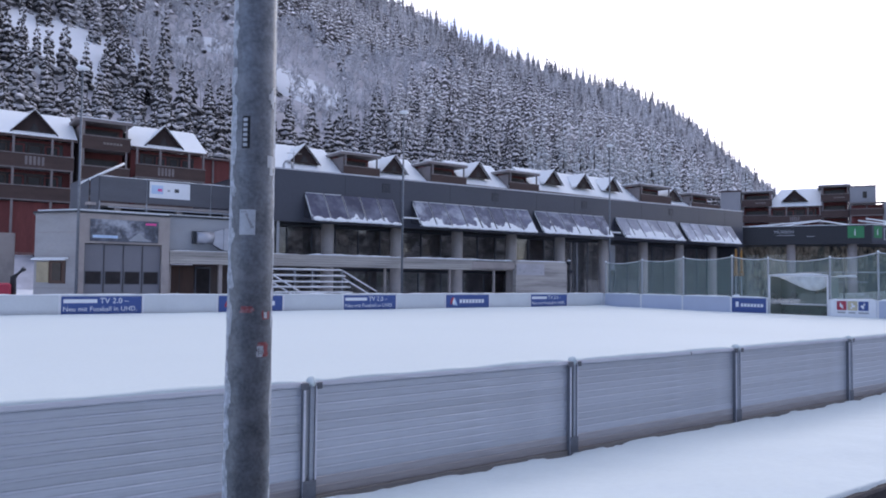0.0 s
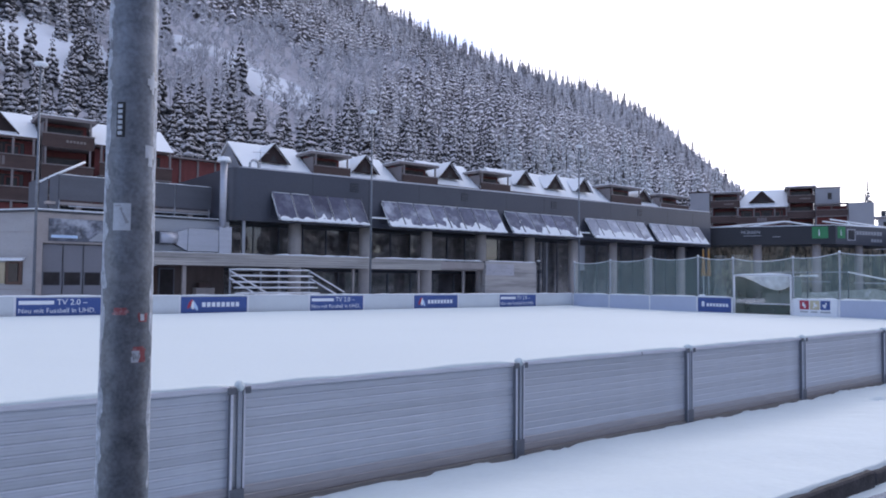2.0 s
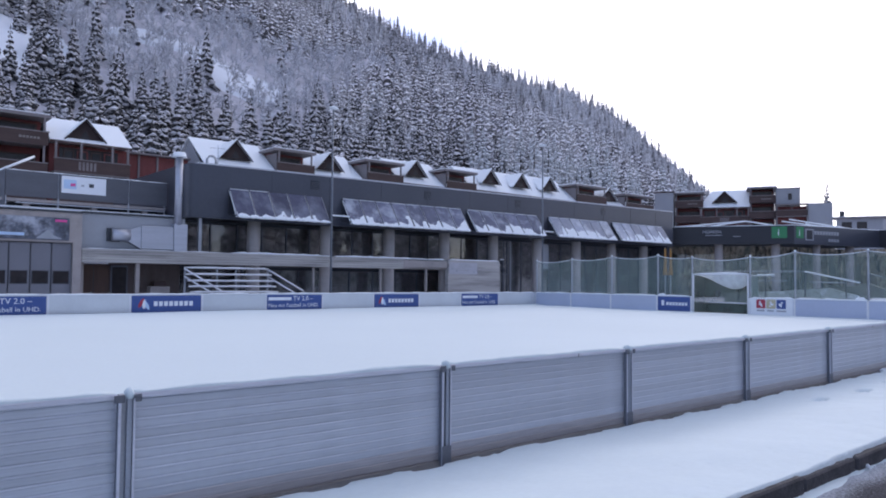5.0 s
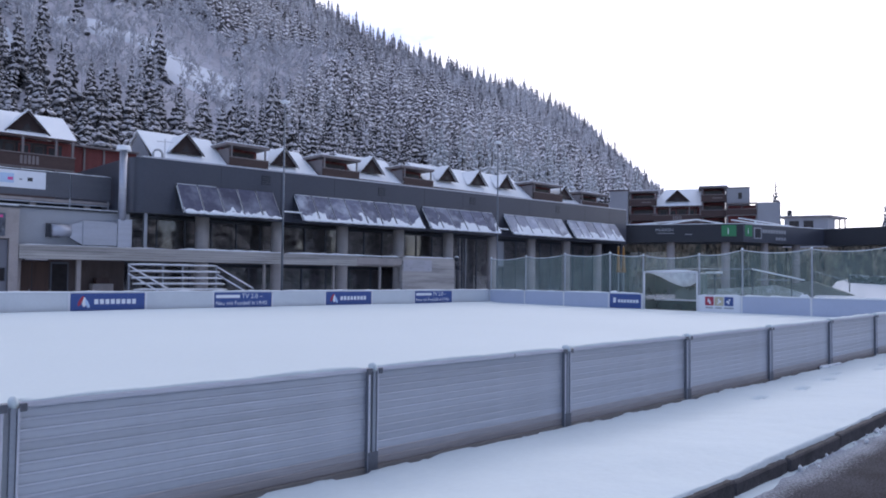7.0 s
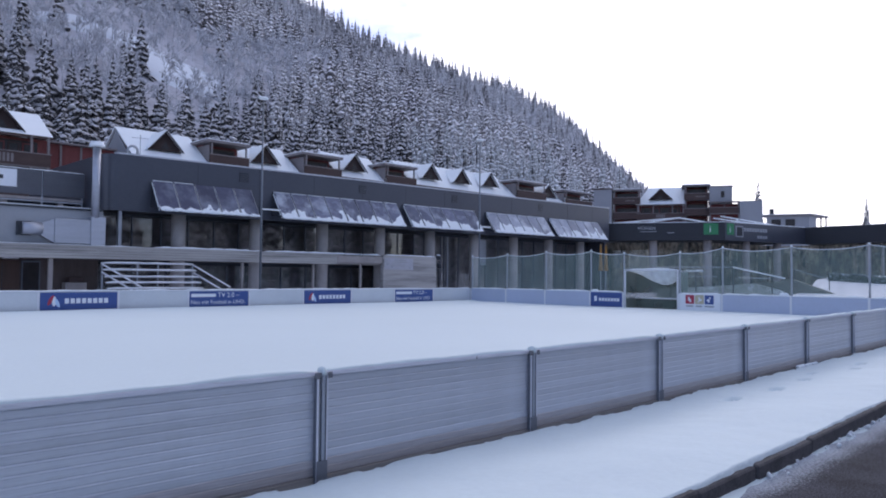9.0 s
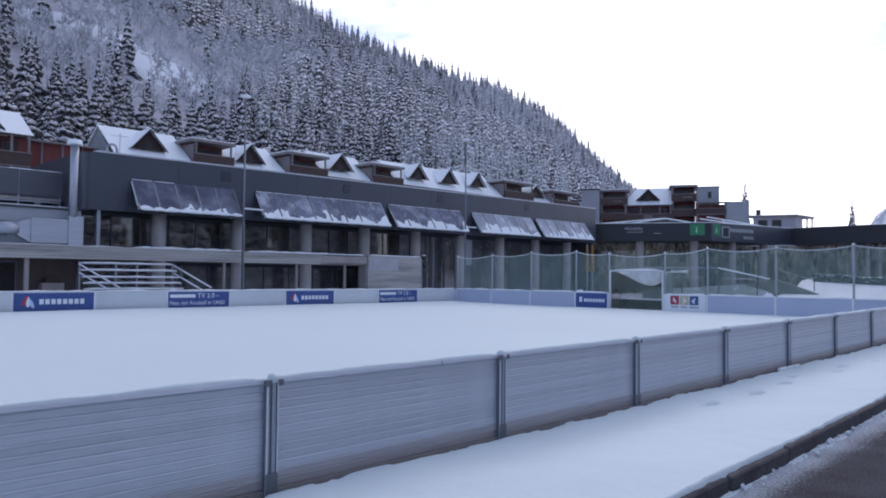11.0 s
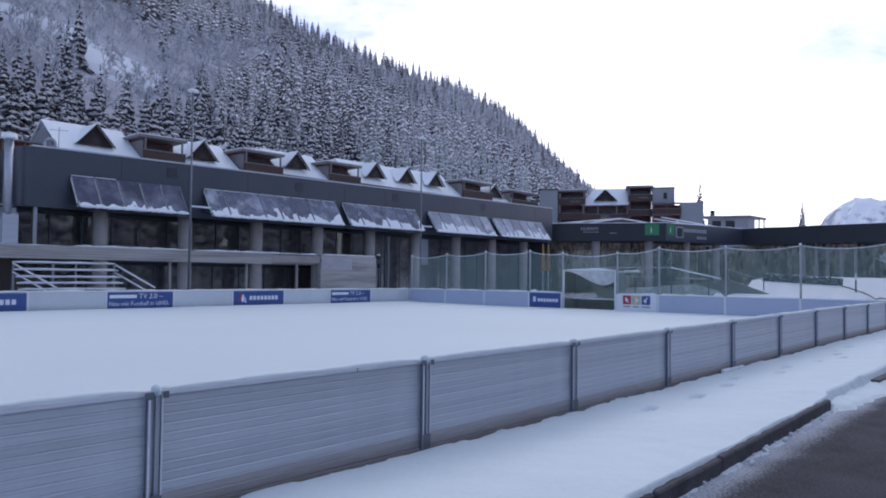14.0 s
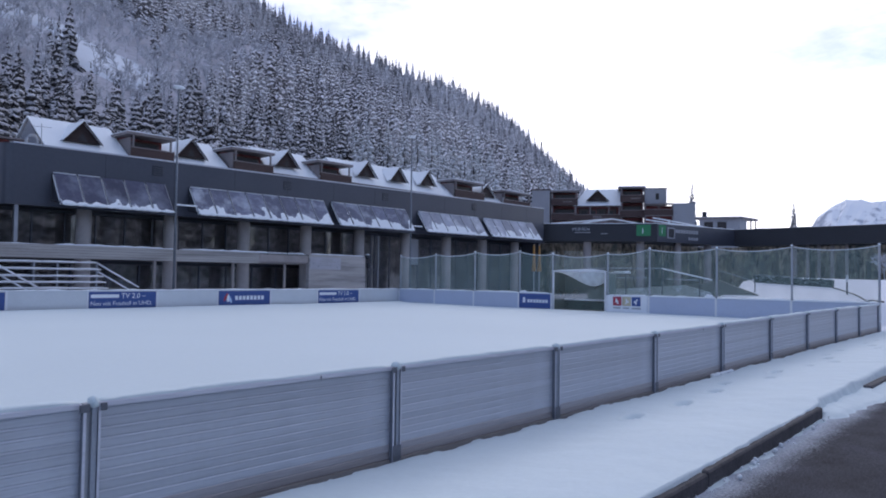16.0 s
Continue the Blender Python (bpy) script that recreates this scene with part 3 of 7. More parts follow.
for k in range(14):
    c = Vector((18.8 + 0.085 * k, 6.09 + random.uniform(-0.02, 0.02), 0.06 + 0.2 * rise(19)))
    for v in bmesh.ops.create_icosphere(bm, subdivisions=1, radius=1.0)["verts"]:
        v.co = c + Vector((v.co.x * 0.09, v.co.y * 0.06, v.co.z * 0.05)) * (1 + 0.4 * noise.noise(v.co * 2 + c))
tagged(link_bm("snow_crumbs", bm, M["snow"], True), "crumbs of snow fallen along kerb and fence", "snow", kind="stuff")


def rink_z(x, y):
    z = RINK_Z + 0.03 * noise.noise((x * 0.12, y * 0.15, 0)) + 0.012 * noise.noise((x * 0.7, y * 0.9, 4))
    z += 0.18 * smooth01((7.3 - y) / 0.9)
    z += 0.06 * smooth01((y - 33.2) / 0.9)
    return z


bm = grid(bmesh.new(), [-42 + 0.67 * i for i in range(121)], [6.27 + 0.4 * i for i in range(18)] + [13.6 + 0.89 * i for i in range(24)], rink_z)
tagged(link_bm("rink_snow", bm, M["rink_snow"], True), "smooth untouched snow filling the outdoor rink", "snow", kind="stuff")

# ---------------------------------------------------------------- near rink fence
fence = thing("rink_fence", "aluminium plank rink fence with snow on its rail", "fence", 10, FENCE_Y, 0)
POSTS = [2.81 + 3.351 * k for k in range(-6, 11)]


def slat_mesh(length, h, material):
    """One extruded plank: a rounded face with a bright lip at its upper edge."""
    bm = bmesh.new()
    prof = [(0.0, 0.0), (-0.0095, 0.0), (-0.0095, 0.007), (-0.0155, 0.011), (-0.0155, h - 0.016), (-0.0195, h - 0.012), (-0.019, h - 0.009), (-0.014, h), (0.0, h)]
    a = [bm.verts.new((0, y, z)) for y, z in prof]
    b = [bm.verts.new((length, y, z)) for y, z in prof]
    for i in range(len(prof)):
        j = (i + 1) % len(prof)
        bm.faces.new((a[i], b[i], b[j], a[j]))
    bm.faces.new(a)
    bm.faces.new(b[::-1])
    bmesh.ops.recalc_face_normals(bm, faces=bm.faces)
    me = bpy.data.meshes.new("slat")
    bm.to_mesh(me)
    bm.free()
    me.materials.append(material)
    return me


SLATS, SLAT_H = 12, 0.0815
slat_data, soiled_data = slat_mesh(3.221, SLAT_H, M["alu_slat"]), slat_mesh(3.221, SLAT_H, M["soiled_slat"])
half_data = slat_mesh(3.221, SLAT_H, M["half_soiled"])
for i, (xa, xb) in enumerate(zip(POSTS, POSTS[1:])):
    za, zb = rise(xa), rise(xb)
    s = (zb - za) / (xb - xa)
    x0, x1 = xa + 0.065, xb - 0.065
    top = 1.04 + za
    panel = part("panel", boxed(x0, x1, FENCE_Y - 0.035, FENCE_Y + 0.05, top - 0.046, top, bevel=0.008, slope=s), M["rail"], fence, "frosted aluminium top rail with planks below")
    # dark backing: the shade behind the planks is put into its colour
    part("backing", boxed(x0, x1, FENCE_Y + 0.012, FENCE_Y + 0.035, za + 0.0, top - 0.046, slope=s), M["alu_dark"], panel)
    part("skirting", boxed(x0, x1, FENCE_Y - 0.03, FENCE_Y + 0.03, za - 0.12, za + 0.012, bevel=0.006, slope=s), M["yellow_plank"], panel, "weathered pale skirting plank")
    for k in range(SLATS):
        ob = new("slat", (soiled_data, half_data)[k] if k < 2 else slat_data)
        ob.parent = panel
        ob.matrix_basis = Matrix.Translation((x0, FENCE_Y + 0.01, za + 0.014 + k * SLAT_H)) @ Matrix.Rotation(-math.atan(s), 4, "Y")
        ob.matrix_parent_inverse = unplaced(panel)
    if i % 3 == 1:
        part("rail_dent", boxed(x0 + 2.2, x0 + 2.212, FENCE_Y - 0.037, FENCE_Y - 0.03, top - 0.045, top - 0.005), M["alu_dark"], panel)
for xp in POSTS:
    z0 = rise(xp)
    bm = bmesh.new()
    box(bm, xp - 0.066, xp - 0.042, FENCE_Y - 0.062, FENCE_Y - 0.05, z0 - 0.1, z0 + 1.0, bevel=0.004)
    box(bm, xp + 0.05, xp + 0.068, FENCE_Y - 0.062, FENCE_Y - 0.05, z0 - 0.1, z0 + 1.0, bevel=0.004)
    post = part("post", bm, M["rail"], fence, "bright aluminium double post")
    for xl, xr in ((xp - 0.065, xp - 0.043), (xp + 0.051, xp + 0.067)):
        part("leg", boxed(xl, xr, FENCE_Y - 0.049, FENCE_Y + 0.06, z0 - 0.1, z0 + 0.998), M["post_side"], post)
    part("channel", boxed(xp - 0.041, xp + 0.004, FENCE_Y - 0.02, FENCE_Y + 0.055, z0 - 0.1, z0 + 1.03), M["steel"], post)
    part("web", boxed(xp + 0.005, xp + 0.049, FENCE_Y - 0.045, FENCE_Y + 0.055, z0 - 0.1, z0 + 1.0, bevel=0.004), M["web"], post)
    part("bracket", boxed(xp - 0.1, xp - 0.02, FENCE_Y - 0.075, FENCE_Y - 0.061, z0 + 0.975, z0 + 1.035, bevel=0.004), M["alu_dark"], post)
    part("bracket", boxed(xp + 0.06, xp + 0.11, FENCE_Y - 0.075, FENCE_Y - 0.061, z0 + 0.975, z0 + 1.035, bevel=0.004), M["alu_dark"], post)
    part("foot", boxed(xp - 0.066, xp + 0.066, FENCE_Y - 0.066, FENCE_Y - 0.061, z0 - 0.1, z0 + 0.17, bevel=0.002), M["alu_dark"], post)

bm = bmesh.new()
for i, (xa, xb) in enumerate(zip(POSTS, POSTS[1:])):
    snow_cap(bm, xa + 0.08, xb - 0.08, FENCE_Y - 0.025, FENCE_Y + 0.12, 1.04 + rise(xa), 0.036, 0.1, i * 3.7, (rise(xb) - rise(xa)) / 3.351, 0.01)
    c = bmesh.ops.create_icosphere(bm, subdivisions=2, radius=1.0)["verts"]
    for v in c:
        k = 1 + 0.18 * noise.noise(v.co * 1.7 + Vector((i * 3, 0, 0)))
        v.co = Vector((xa + 0.03 + 0.038 * k * v.co.x, FENCE_Y + 0.07 * k * v.co.y, 1.035 + rise(xa) + 0.055 * k * v.co.z))
tagged(link_bm("rail_snow", bm, M["rink_snow"], True), "rounded ridge of snow on the fence rail", "snow", kind="stuff")


# ---------------------------------------------------------------- lamp post beside the walkway
PX, PY = 1.172, 3.42
lamp_post = thing("lamp_post", "galvanised steel lamp post, frosted on its weather side, with old stickers", "lamp post", PX, PY, 0)
bm = bmesh.new()
tube(bm, [(PX, PY, -0.1 + 0.5 * i) for i in range(17)], 0.108, 0.082, 40)
part("pole", bm, M["galv"], lamp_post, smooth=True)
bm = bmesh.new()
tube(bm, [(PX, PY, 7.88), (PX - 0.1, PY - 0.4, 8.1), (PX - 0.3, PY - 1.2, 8.2)], 0.04, 0.035, 12)
part("arm", bm, M["galv"], lamp_post, smooth=True)
part("lamp_head", boxed(PX - 0.48, PX - 0.18, PY - 1.8, PY - 1.15, 8.14, 8.26, bevel=0.04), M["steel"], lamp_post)


def on_pole(z0, z1, a0, a1, out, name, material, parent, wavy=0.0, seed=0.0):
    """A patch that hugs the pole between two heights and two bearings (degrees from +X)."""
    bm = bmesh.new()
    nz, na = max(2, int((z1 - z0) / 0.02)), max(3, int((a1 - a0) / 7))
    rows = []
    for i in range(nz + 1):
        z = z0 + (z1 - z0) * i / nz
        r = 0.108 + (0.082 - 0.108) * (z + 0.1) / 8.0
        row = []
        for k in range(na + 1):
            t = k / na
            wob = 1.0
            if wavy:
                wob = max(0.0, math.sin(math.pi * t)) * (0.55 + 0.75 * noise.noise((z * 14 + seed, t * 2, seed)) + 0.4 * noise.noise((z * 4, seed, 1)))
            b0 = a0 + (wavy * 9 * noise.noise((z * 18, seed, 5)) if wavy else 0)
            b1 = a1 + (wavy * 14 * noise.noise((z * 21, seed, 9)) if wavy else 0)
            b = radians(b0 + (b1 - b0) * t)
            rr = r - 0.002 + max(0.0, out * wob) + (0 if wavy else 0.003)
            row.append(bm.verts.new((PX + rr * math.cos(b), PY + rr * math.sin(b), z)))
        rows.append(row)
    for a, b in zip(rows, rows[1:]):
        for k in range(na):
            bm.faces.new((a[k], a[k + 1], b[k + 1], b[k]))
    return part(name, bm, material, parent, smooth=True)


on_pole(0.0, 7.0, 150, 206, 0.006, "frost", M["frost"], lamp_post, 1.0, 3.0)
on_pole(0.0, 7.0, 146, 190, 0.007, "frost", M["frost"], lamp_post, 0.6, 13.0)
on_pole(0.0, 6.5, -52, -8, 0.005, "frost", M["frost"], lamp_post, 0.5, 8.0)
on_pole(1.9, 6.5, -38, -10, 0.006, "frost", M["frost"], lamp_post, 0.4, 18.0)
card = on_pole(2.16, 2.275, 217, 258, 0.001, "sticker", M["sticker_white"], lamp_post)
for k in range(6):                                     # a small dark bird-like shape
    on_pole(2.19 + 0.011 * k, 2.202 + 0.011 * k, 246 - 2.6 * k, 254 - 3.6 * k + (3 if k == 5 else 0), 0.002, "sticker_motif", M["steel"], card)
on_pole(2.262, 2.266, 220, 236, 0.002, "sticker_bar", M["steel"], card)
black = on_pole(2.555, 2.705, 219, 240, 0.001, "sticker", M["sticker_black"], lamp_post)
for k in range(6):
    on_pole(2.565 + 0.023 * k, 2.58 + 0.023 * k, 222, 233, 0.002, "sticker_bar", M["sticker_white"], black)


def torn_patch(z0, z1, a0, a1, material, parent, seed, rows=6, diamond=False, out=0.001):
    """A sticker with ragged edges: strips of uneven width, one above the other."""
    rnd = random.Random(seed)
    h = (z1 - z0) / rows
    for k in range(rows):
        t = (k + 0.5) / rows
        cut = (a1 - a0) * (0.5 * abs(2 * t - 1) if diamond else 0.0)
        lo, hi = a0 + cut + (a1 - a0) * rnd.uniform(0, 0.16), a1 - cut - (a1 - a0) * rnd.uniform(0, 0.22)
        if hi - lo > 1.5:
            on_pole(z0 + h * k, z0 + h * (k + 1), lo, hi, out, "torn_strip", material, parent)


scraps = on_pole(2.475, 2.53, 288, 318, 0.001, "sticker", M["sticker_white"], lamp_post)
torn_patch(2.44, 2.475, 294, 316, M["sticker_white"], scraps, 5, 3)
diamond = on_pole(2.79, 2.82, 290, 324, 0.001, "sticker", M["sticker_white"], lamp_post)
torn_patch(2.74, 2.87, 290, 324, M["sticker_white"], diamond, 6, 8, True, 0.0015)
strip = on_pole(1.815, 1.826, 226, 258, 0.001, "torn_sticker", M["sticker_red"], lamp_post)
torn_patch(1.806, 1.836, 222, 262, M["sticker_red"], strip, 1, 4)
torn = on_pole(1.775, 1.787, 282, 304, 0.001, "torn_sticker", M["sticker_red"], lamp_post)
torn_patch(1.787, 1.815, 279, 286, M["sticker_red"], torn, 2, 3)
torn_patch(1.787, 1.812, 296, 307, M["sticker_red"], torn, 3, 3)
torn_patch(1.78, 1.808, 285, 296, M["sticker_white"], torn, 4, 3, False, 0.002)
torn = on_pole(1.62, 1.65, 272, 300, 0.001, "torn_sticker", M["sticker_red"], lamp_post)
torn_patch(1.605, 1.672, 268, 303, M["sticker_red"], torn, 7, 7)
torn_patch(1.606, 1.655, 266, 288, M["sticker_white"], torn, 8, 6, False, 0.002)
for k in range(4):
    on_pole(1.616 + 0.004 * (k % 2), 1.646 - 0.006 * (k % 3), 271 + 4 * k, 272.6 + 4 * k, 0.003, "sticker_bar", M["alu_dark"], torn)


# ---------------------------------------------------------------- far rink boards with banners
far_boards = thing("rink_boards", "pale plastic rink boards with snow along the top", "rink boards", 20, FAR_Y, 0)
PITCH = 3.325
EDGES = [4.88 + PITCH * k for k in range(-14, 11)]
for xa, xb in zip(EDGES, EDGES[1:]):
    part("board", boxed(xa + 0.02, xb - 0.02, FAR_Y, FAR_Y + 0.07, 0.0, 1.17, bevel=0.012), M["board"], far_boards)
    part("joint", boxed(xb - 0.055, xb - 0.02 + 0.055, FAR_Y - 0.015, FAR_Y - 0.002, 0.0, 1.17), M["white_metal"], far_boards)
part("corner_board", boxed(EDGES[-1] + 0.02, RINK_X, FAR_Y, FAR_Y + 0.07, 0.0, 1.17, bevel=0.012), M["board"], far_boards)
bm = bmesh.new()
snow_cap(bm, EDGES[0], RINK_X, FAR_Y - 0.02, FAR_Y + 0.1, 1.17, 0.07, 0.3, 4.0, overhang=0.01)
tagged(link_bm("board_snow", bm, M["snow"], True), "snow lying along the boards", "snow", kind="stuff")

FRONT = Matrix.Rotation(radians(90), 4, "X")


def text_banner(x0, kind):
    """Blue advertising banner: two lines of white words, or a mark with a word drawn as bars."""
    w, z0, z1, y = 3.2, 0.36, 1.12, FAR_Y - 0.02
    b = thing("banner", "dark blue banner with two lines of white lettering" if kind == "text" else
              "dark blue banner with a small mark and a white word", "banner", x0, y, z0, "blue rink banners")
    cloth = part("cloth", boxed(x0, x0 + w, y - 0.006, y + 0.012, z0, z1, bevel=0.003), M["banner_blue"], b)
    yy = y - 0.008
    if kind == "text":
        part("word_bar", boxed(x0 + 0.08, x0 + 1.38, yy - 0.004, yy, 0.84, 1.0), M["banner_white"], cloth)
        lettering("words", "TV 2.0 \u2013", 0.34, Matrix.Translation((x0 + 1.48, yy, 0.82)) @ FRONT, M["banner_white"], cloth)
        lettering("words", "Neu mit Fussball in UHD.", 0.283, Matrix.Translation((x0 + 0.06, yy, 0.49)) @ FRONT, M["banner_white"], cloth)
    else:
        for k, (dx, mt) in enumerate(((0.0, "banner_red"), (0.13, "banner_white"), (0.24, "banner_sky"))):
            bm = bmesh.new()
            bmesh.ops.create_uvsphere(bm, u_segments=12, v_segments=6, radius=1.0)
            for v in bm.verts:
                v.co = Vector((x0 + 0.42 + dx + 0.09 * v.co.x + 0.1 * v.co.z * (1 - k), yy - 0.001 + 0.004 * v.co.y, 0.74 + 0.05 * (1 - k) + 0.22 * v.co.z))
            part("mark", bm, M[mt], cloth)
        for k in range(8):
            xx = x0 + 0.98 + 0.235 * k
            part("word_bar", boxed(xx, xx + 0.17, yy - 0.004, yy, 0.64, 0.86, bevel=0.0), M["banner_white"], cloth)
    return b


for k, kind in enumerate(("mark", "text", "mark", "text", "mark", "text")):
    text_banner(4.93 + 2 * PITCH * (k - 1), kind)


# ---------------------------------------------------------------- end boards, netting and goal
end_boards = thing("end_boards", "bluish rink end boards with tall posts", "rink boards", RINK_X, 20, 0)
END_Y = [6.5, 9.91, 13.26, 16.65, 19.0, 22.4, 24.62, 27.93, 31.1, 34.2]
POST_TOP = [3.62, 3.62, 3.58, 3.6, 3.38, 3.4, 3.56, 3.55, 3.45, 3.36]
for i, (ya, yb) in enumerate(zip(END_Y, END_Y[1:])):
    if i == 4:
        continue
    part("board", boxed(RINK_X, RINK_X + 0.07, ya + 0.03, yb - 0.03, 0.0, 1.17, bevel=0.012), M["end_board"], end_boards)
for y, zt in zip(END_Y, POST_TOP):
    bm = bmesh.new()
    tube(bm, [(RINK_X + 0.12, y, 0), (RINK_X + 0.12, y, zt)], 0.05, 0.045, 10)
    post = part("net_post", bm, M["steel"], end_boards, smooth=True)
    bm = bmesh.new()
    bmesh.ops.create_icosphere(bm, subdivisions=2, radius=0.06, matrix=Matrix.Translation((RINK_X + 0.12, y, zt + 0.02)))
    part("snow_cap", bm, M["snow"], post, smooth=True)
    part("joint", boxed(RINK_X - 0.02, RINK_X - 0.002, y - 0.05, y + 0.05, 0.0, 1.17), M["white_metal"], post)
bm = bmesh.new()
for i, (ya, yb) in enumerate(zip(END_Y, END_Y[1:])):
    if i == 4:
        continue
    n0 = len(bm.verts)
    snow_cap(bm, ya, yb, -0.02, 0.1, 1.17, 0.09, 0.25, 2.0 + i * 5, overhang=0.01)
    if i in (2, 5):                                    # small drifts against the posts
        q = yb - 0.55 if i == 5 else ya + 0.07
        snow_cap(bm, q, q + 0.5, -0.01, 0.09, 1.2, 0.2, 0.05, 31.0 + i, overhang=0.0)
    bm.verts.ensure_lookup_table()
    for v in bm.verts[n0:]:
        v.co = Vector((RINK_X + 0.08 - v.co.y, v.co.x, v.co.z))
bmesh.ops.recalc_face_normals(bm, faces=bm.faces)
tagged(link_bm("end_board_snow", bm, M["snow"], True), "snow lying along the end boards", "snow", kind="stuff")

netting = thing("safety_net", "green safety net sagging between frosted posts", "net", RINK_X + 0.12, 20, 1.2)
for i, (ya, yb) in enumerate(zip(END_Y, END_Y[1:])):
    za, zb = POST_TOP[i] - 0.03, POST_TOP[i + 1] - 0.03
    z0 = 1.19 if i != 4 else 2.42
    n = 12
    bm = bmesh.new()
    lo, hi, rope = [], [], []
    for k in range(n + 1):
        t = k / n
        y = ya + (yb - ya) * t
        sag = 0.17 * (yb - ya) / 3.4 * 4 * t * (1 - t)
        z = za + (zb - za) * t - sag
        xo = RINK_X + 0.12 + 0.04 * math.sin(9 * t + i)
        lo.append(bm.verts.new((xo, y, z0)))
        hi.append(bm.verts.new((xo, y, z)))
        rope.append((xo, y, z))
    for k in range(n):
        bm.faces.new((lo[k], lo[k + 1], hi[k + 1], hi[k]))
    part("net", bm, M["net"], netting)
    bm = bmesh.new()
    tube(bm, rope, 0.022, 0.022, 6)
    part("rope", bm, M["rope"], netting, "rope thick with frost", smooth=True)

goal = thing("goal", "white football goal with a snow-laden sagging net", "goal", RINK_X, 20.7, 0)
G0, G1, GT = 19.02, 22.38, 2.42
for y in (G0 + 0.08, G1 - 0.08):
    bm = bmesh.new()
    tube(bm, [(RINK_X + 0.05, y, 0.25), (RINK_X + 0.05, y, GT)], 0.05, 0.05, 10)
    part("goal_post", bm, M["white_metal"], goal, smooth=True)
bm = bmesh.new()
tube(bm, [(RINK_X + 0.05, G0 + 0.05, GT), (RINK_X + 0.05, G1 - 0.05, GT)], 0.05, 0.05, 10)
part("crossbar", bm, M["white_metal"], goal, smooth=True)
bm = bmesh.new()
snow_cap(bm, G0 + 0.05, G1 - 0.05, -0.05, 0.05, GT + 0.035, 0.09, 0.6, 4.0, overhang=0.01)
snow_cap(bm, G0 - 1.2, G0 - 0.35, -0.3, -0.1, GT - 0.02, 0.07, 0.5, 9.0, overhang=0.01)
for v in bm.verts:
    v.co = Vector((RINK_X + 0.05 - v.co.y, v.co.x, v.co.z))
bmesh.ops.recalc_face_normals(bm, faces=bm.faces)
part("bar_snow", bm, M["snow"], goal, "snow lying along the crossbar", smooth=True)
bm = bmesh.new()
tube(bm, [(RINK_X + 0.28, G0 - 1.25, GT - 0.06), (RINK_X + 0.28, G0 + 0.05, GT - 0.06)], 0.03, 0.03, 8)
part("side_bar", bm, M["white_metal"], goal, smooth=True)
bm = bmesh.new()
tube(bm, [(RINK_X + 1.2, G0 + 0.05, 0.85), (RINK_X + 1.2, G1 + 0.6, 0.85)], 0.045, 0.045, 10)
part("back_bar", bm, M["white_metal"], goal, smooth=True)
part("back_board", boxed(RINK_X + 1.3, RINK_X + 1.34, G0 - 0.2, G1 + 0.9, 0.0, 0.8), M["dark_concrete"], goal)
bm = grid(bmesh.new(), [0.1 * i for i in range(13)], [G0 + 0.12 + (G1 - G0 - 0.24) * i / 20 for i in range(21)],
          lambda x, y: GT - 0.02 - 0.78 * math.sin(math.pi * max(0.0, min(1.0, (y - G0) / (G1 - G0))) ** 0.62) ** 1.5 * math.sin(math.pi * min(1, x / 1.2)) ** 0.8)
for v in bm.verts:
    v.co.x += RINK_X + 0.06
part("roof_net", bm, M["snow_net"], goal, "net roof heavy with snow", smooth=True)
bm = grid(bmesh.new(), [0.1 * i for i in range(2)], [G0 + 0.1, G1 - 0.1], lambda x, y: 0)
for v in bm.verts:
    v.co = Vector((RINK_X + 1.25, v.co.y, 0.3 if v.co.x < 0.05 else 2.3))
part("back_net", bm, M["goal_net"], goal)
for y in (G0 + 0.1, G1 - 0.1):
    bm = bmesh.new()
    bm.faces.new([bm.verts.new(p) for p in ((RINK_X + 0.06, y, 0.3), (RINK_X + 1.25, y, 0.3), (RINK_X + 1.25, y, 2.3), (RINK_X + 0.06, y, GT))])
    part("side_net", bm, M["goal_net"], goal)

b = thing("banner", "dark blue banner with a small mark on the end boards", "banner", RINK_X, 23.5, 0.3, "blue rink banners")
cloth = part("cloth", boxed(RINK_X - 0.03, RINK_X - 0.012, 22.46, 24.55, 0.33, 1.13, bevel=0.003), M["banner_blue"], b)
part("mark", boxed(RINK_X - 0.036, RINK_X - 0.031, 24.12, 24.3, 0.62, 0.92), M["banner_white"], cloth)
for k in range(7):
    y1 = 23.98 - 0.2 * k
    part("word_bar", boxed(RINK_X - 0.036, RINK_X - 0.031, y1 - 0.15, y1, 0.64, 0.82), M["banner_white"], cloth)
b = thing("club_sign", "white board with red, sand and blue squares", "sign", RINK_X, 17.8, 0.3)
cloth = part("panel", boxed(RINK_X - 0.035, RINK_X - 0.012, 16.72, 18.93, 0.3, 1.2, bevel=0.003), M["banner_white"], b)
for k, mt in enumerate(("banner_red", "banner_sand", "banner_blue")):
    y1 = 18.6 - 0.53 * k
    part("square", boxed(RINK_X - 0.041, RINK_X - 0.036, y1 - 0.47, y1, 0.66, 1.12, bevel=0.02), M[mt], cloth)
    for j, (w, z0, z1) in enumerate(((0.04, 0.93, 1.02), (0.08, 0.82, 0.925), (0.05, 0.75, 0.815))):
        c = y1 - 0.235 + (0.05, 0.02, -0.04)[(j + k) % 3]
        part("mark", boxed(RINK_X - 0.046, RINK_X - 0.0415, c - w, c + w, z0, z1), M["banner_white"], cloth)
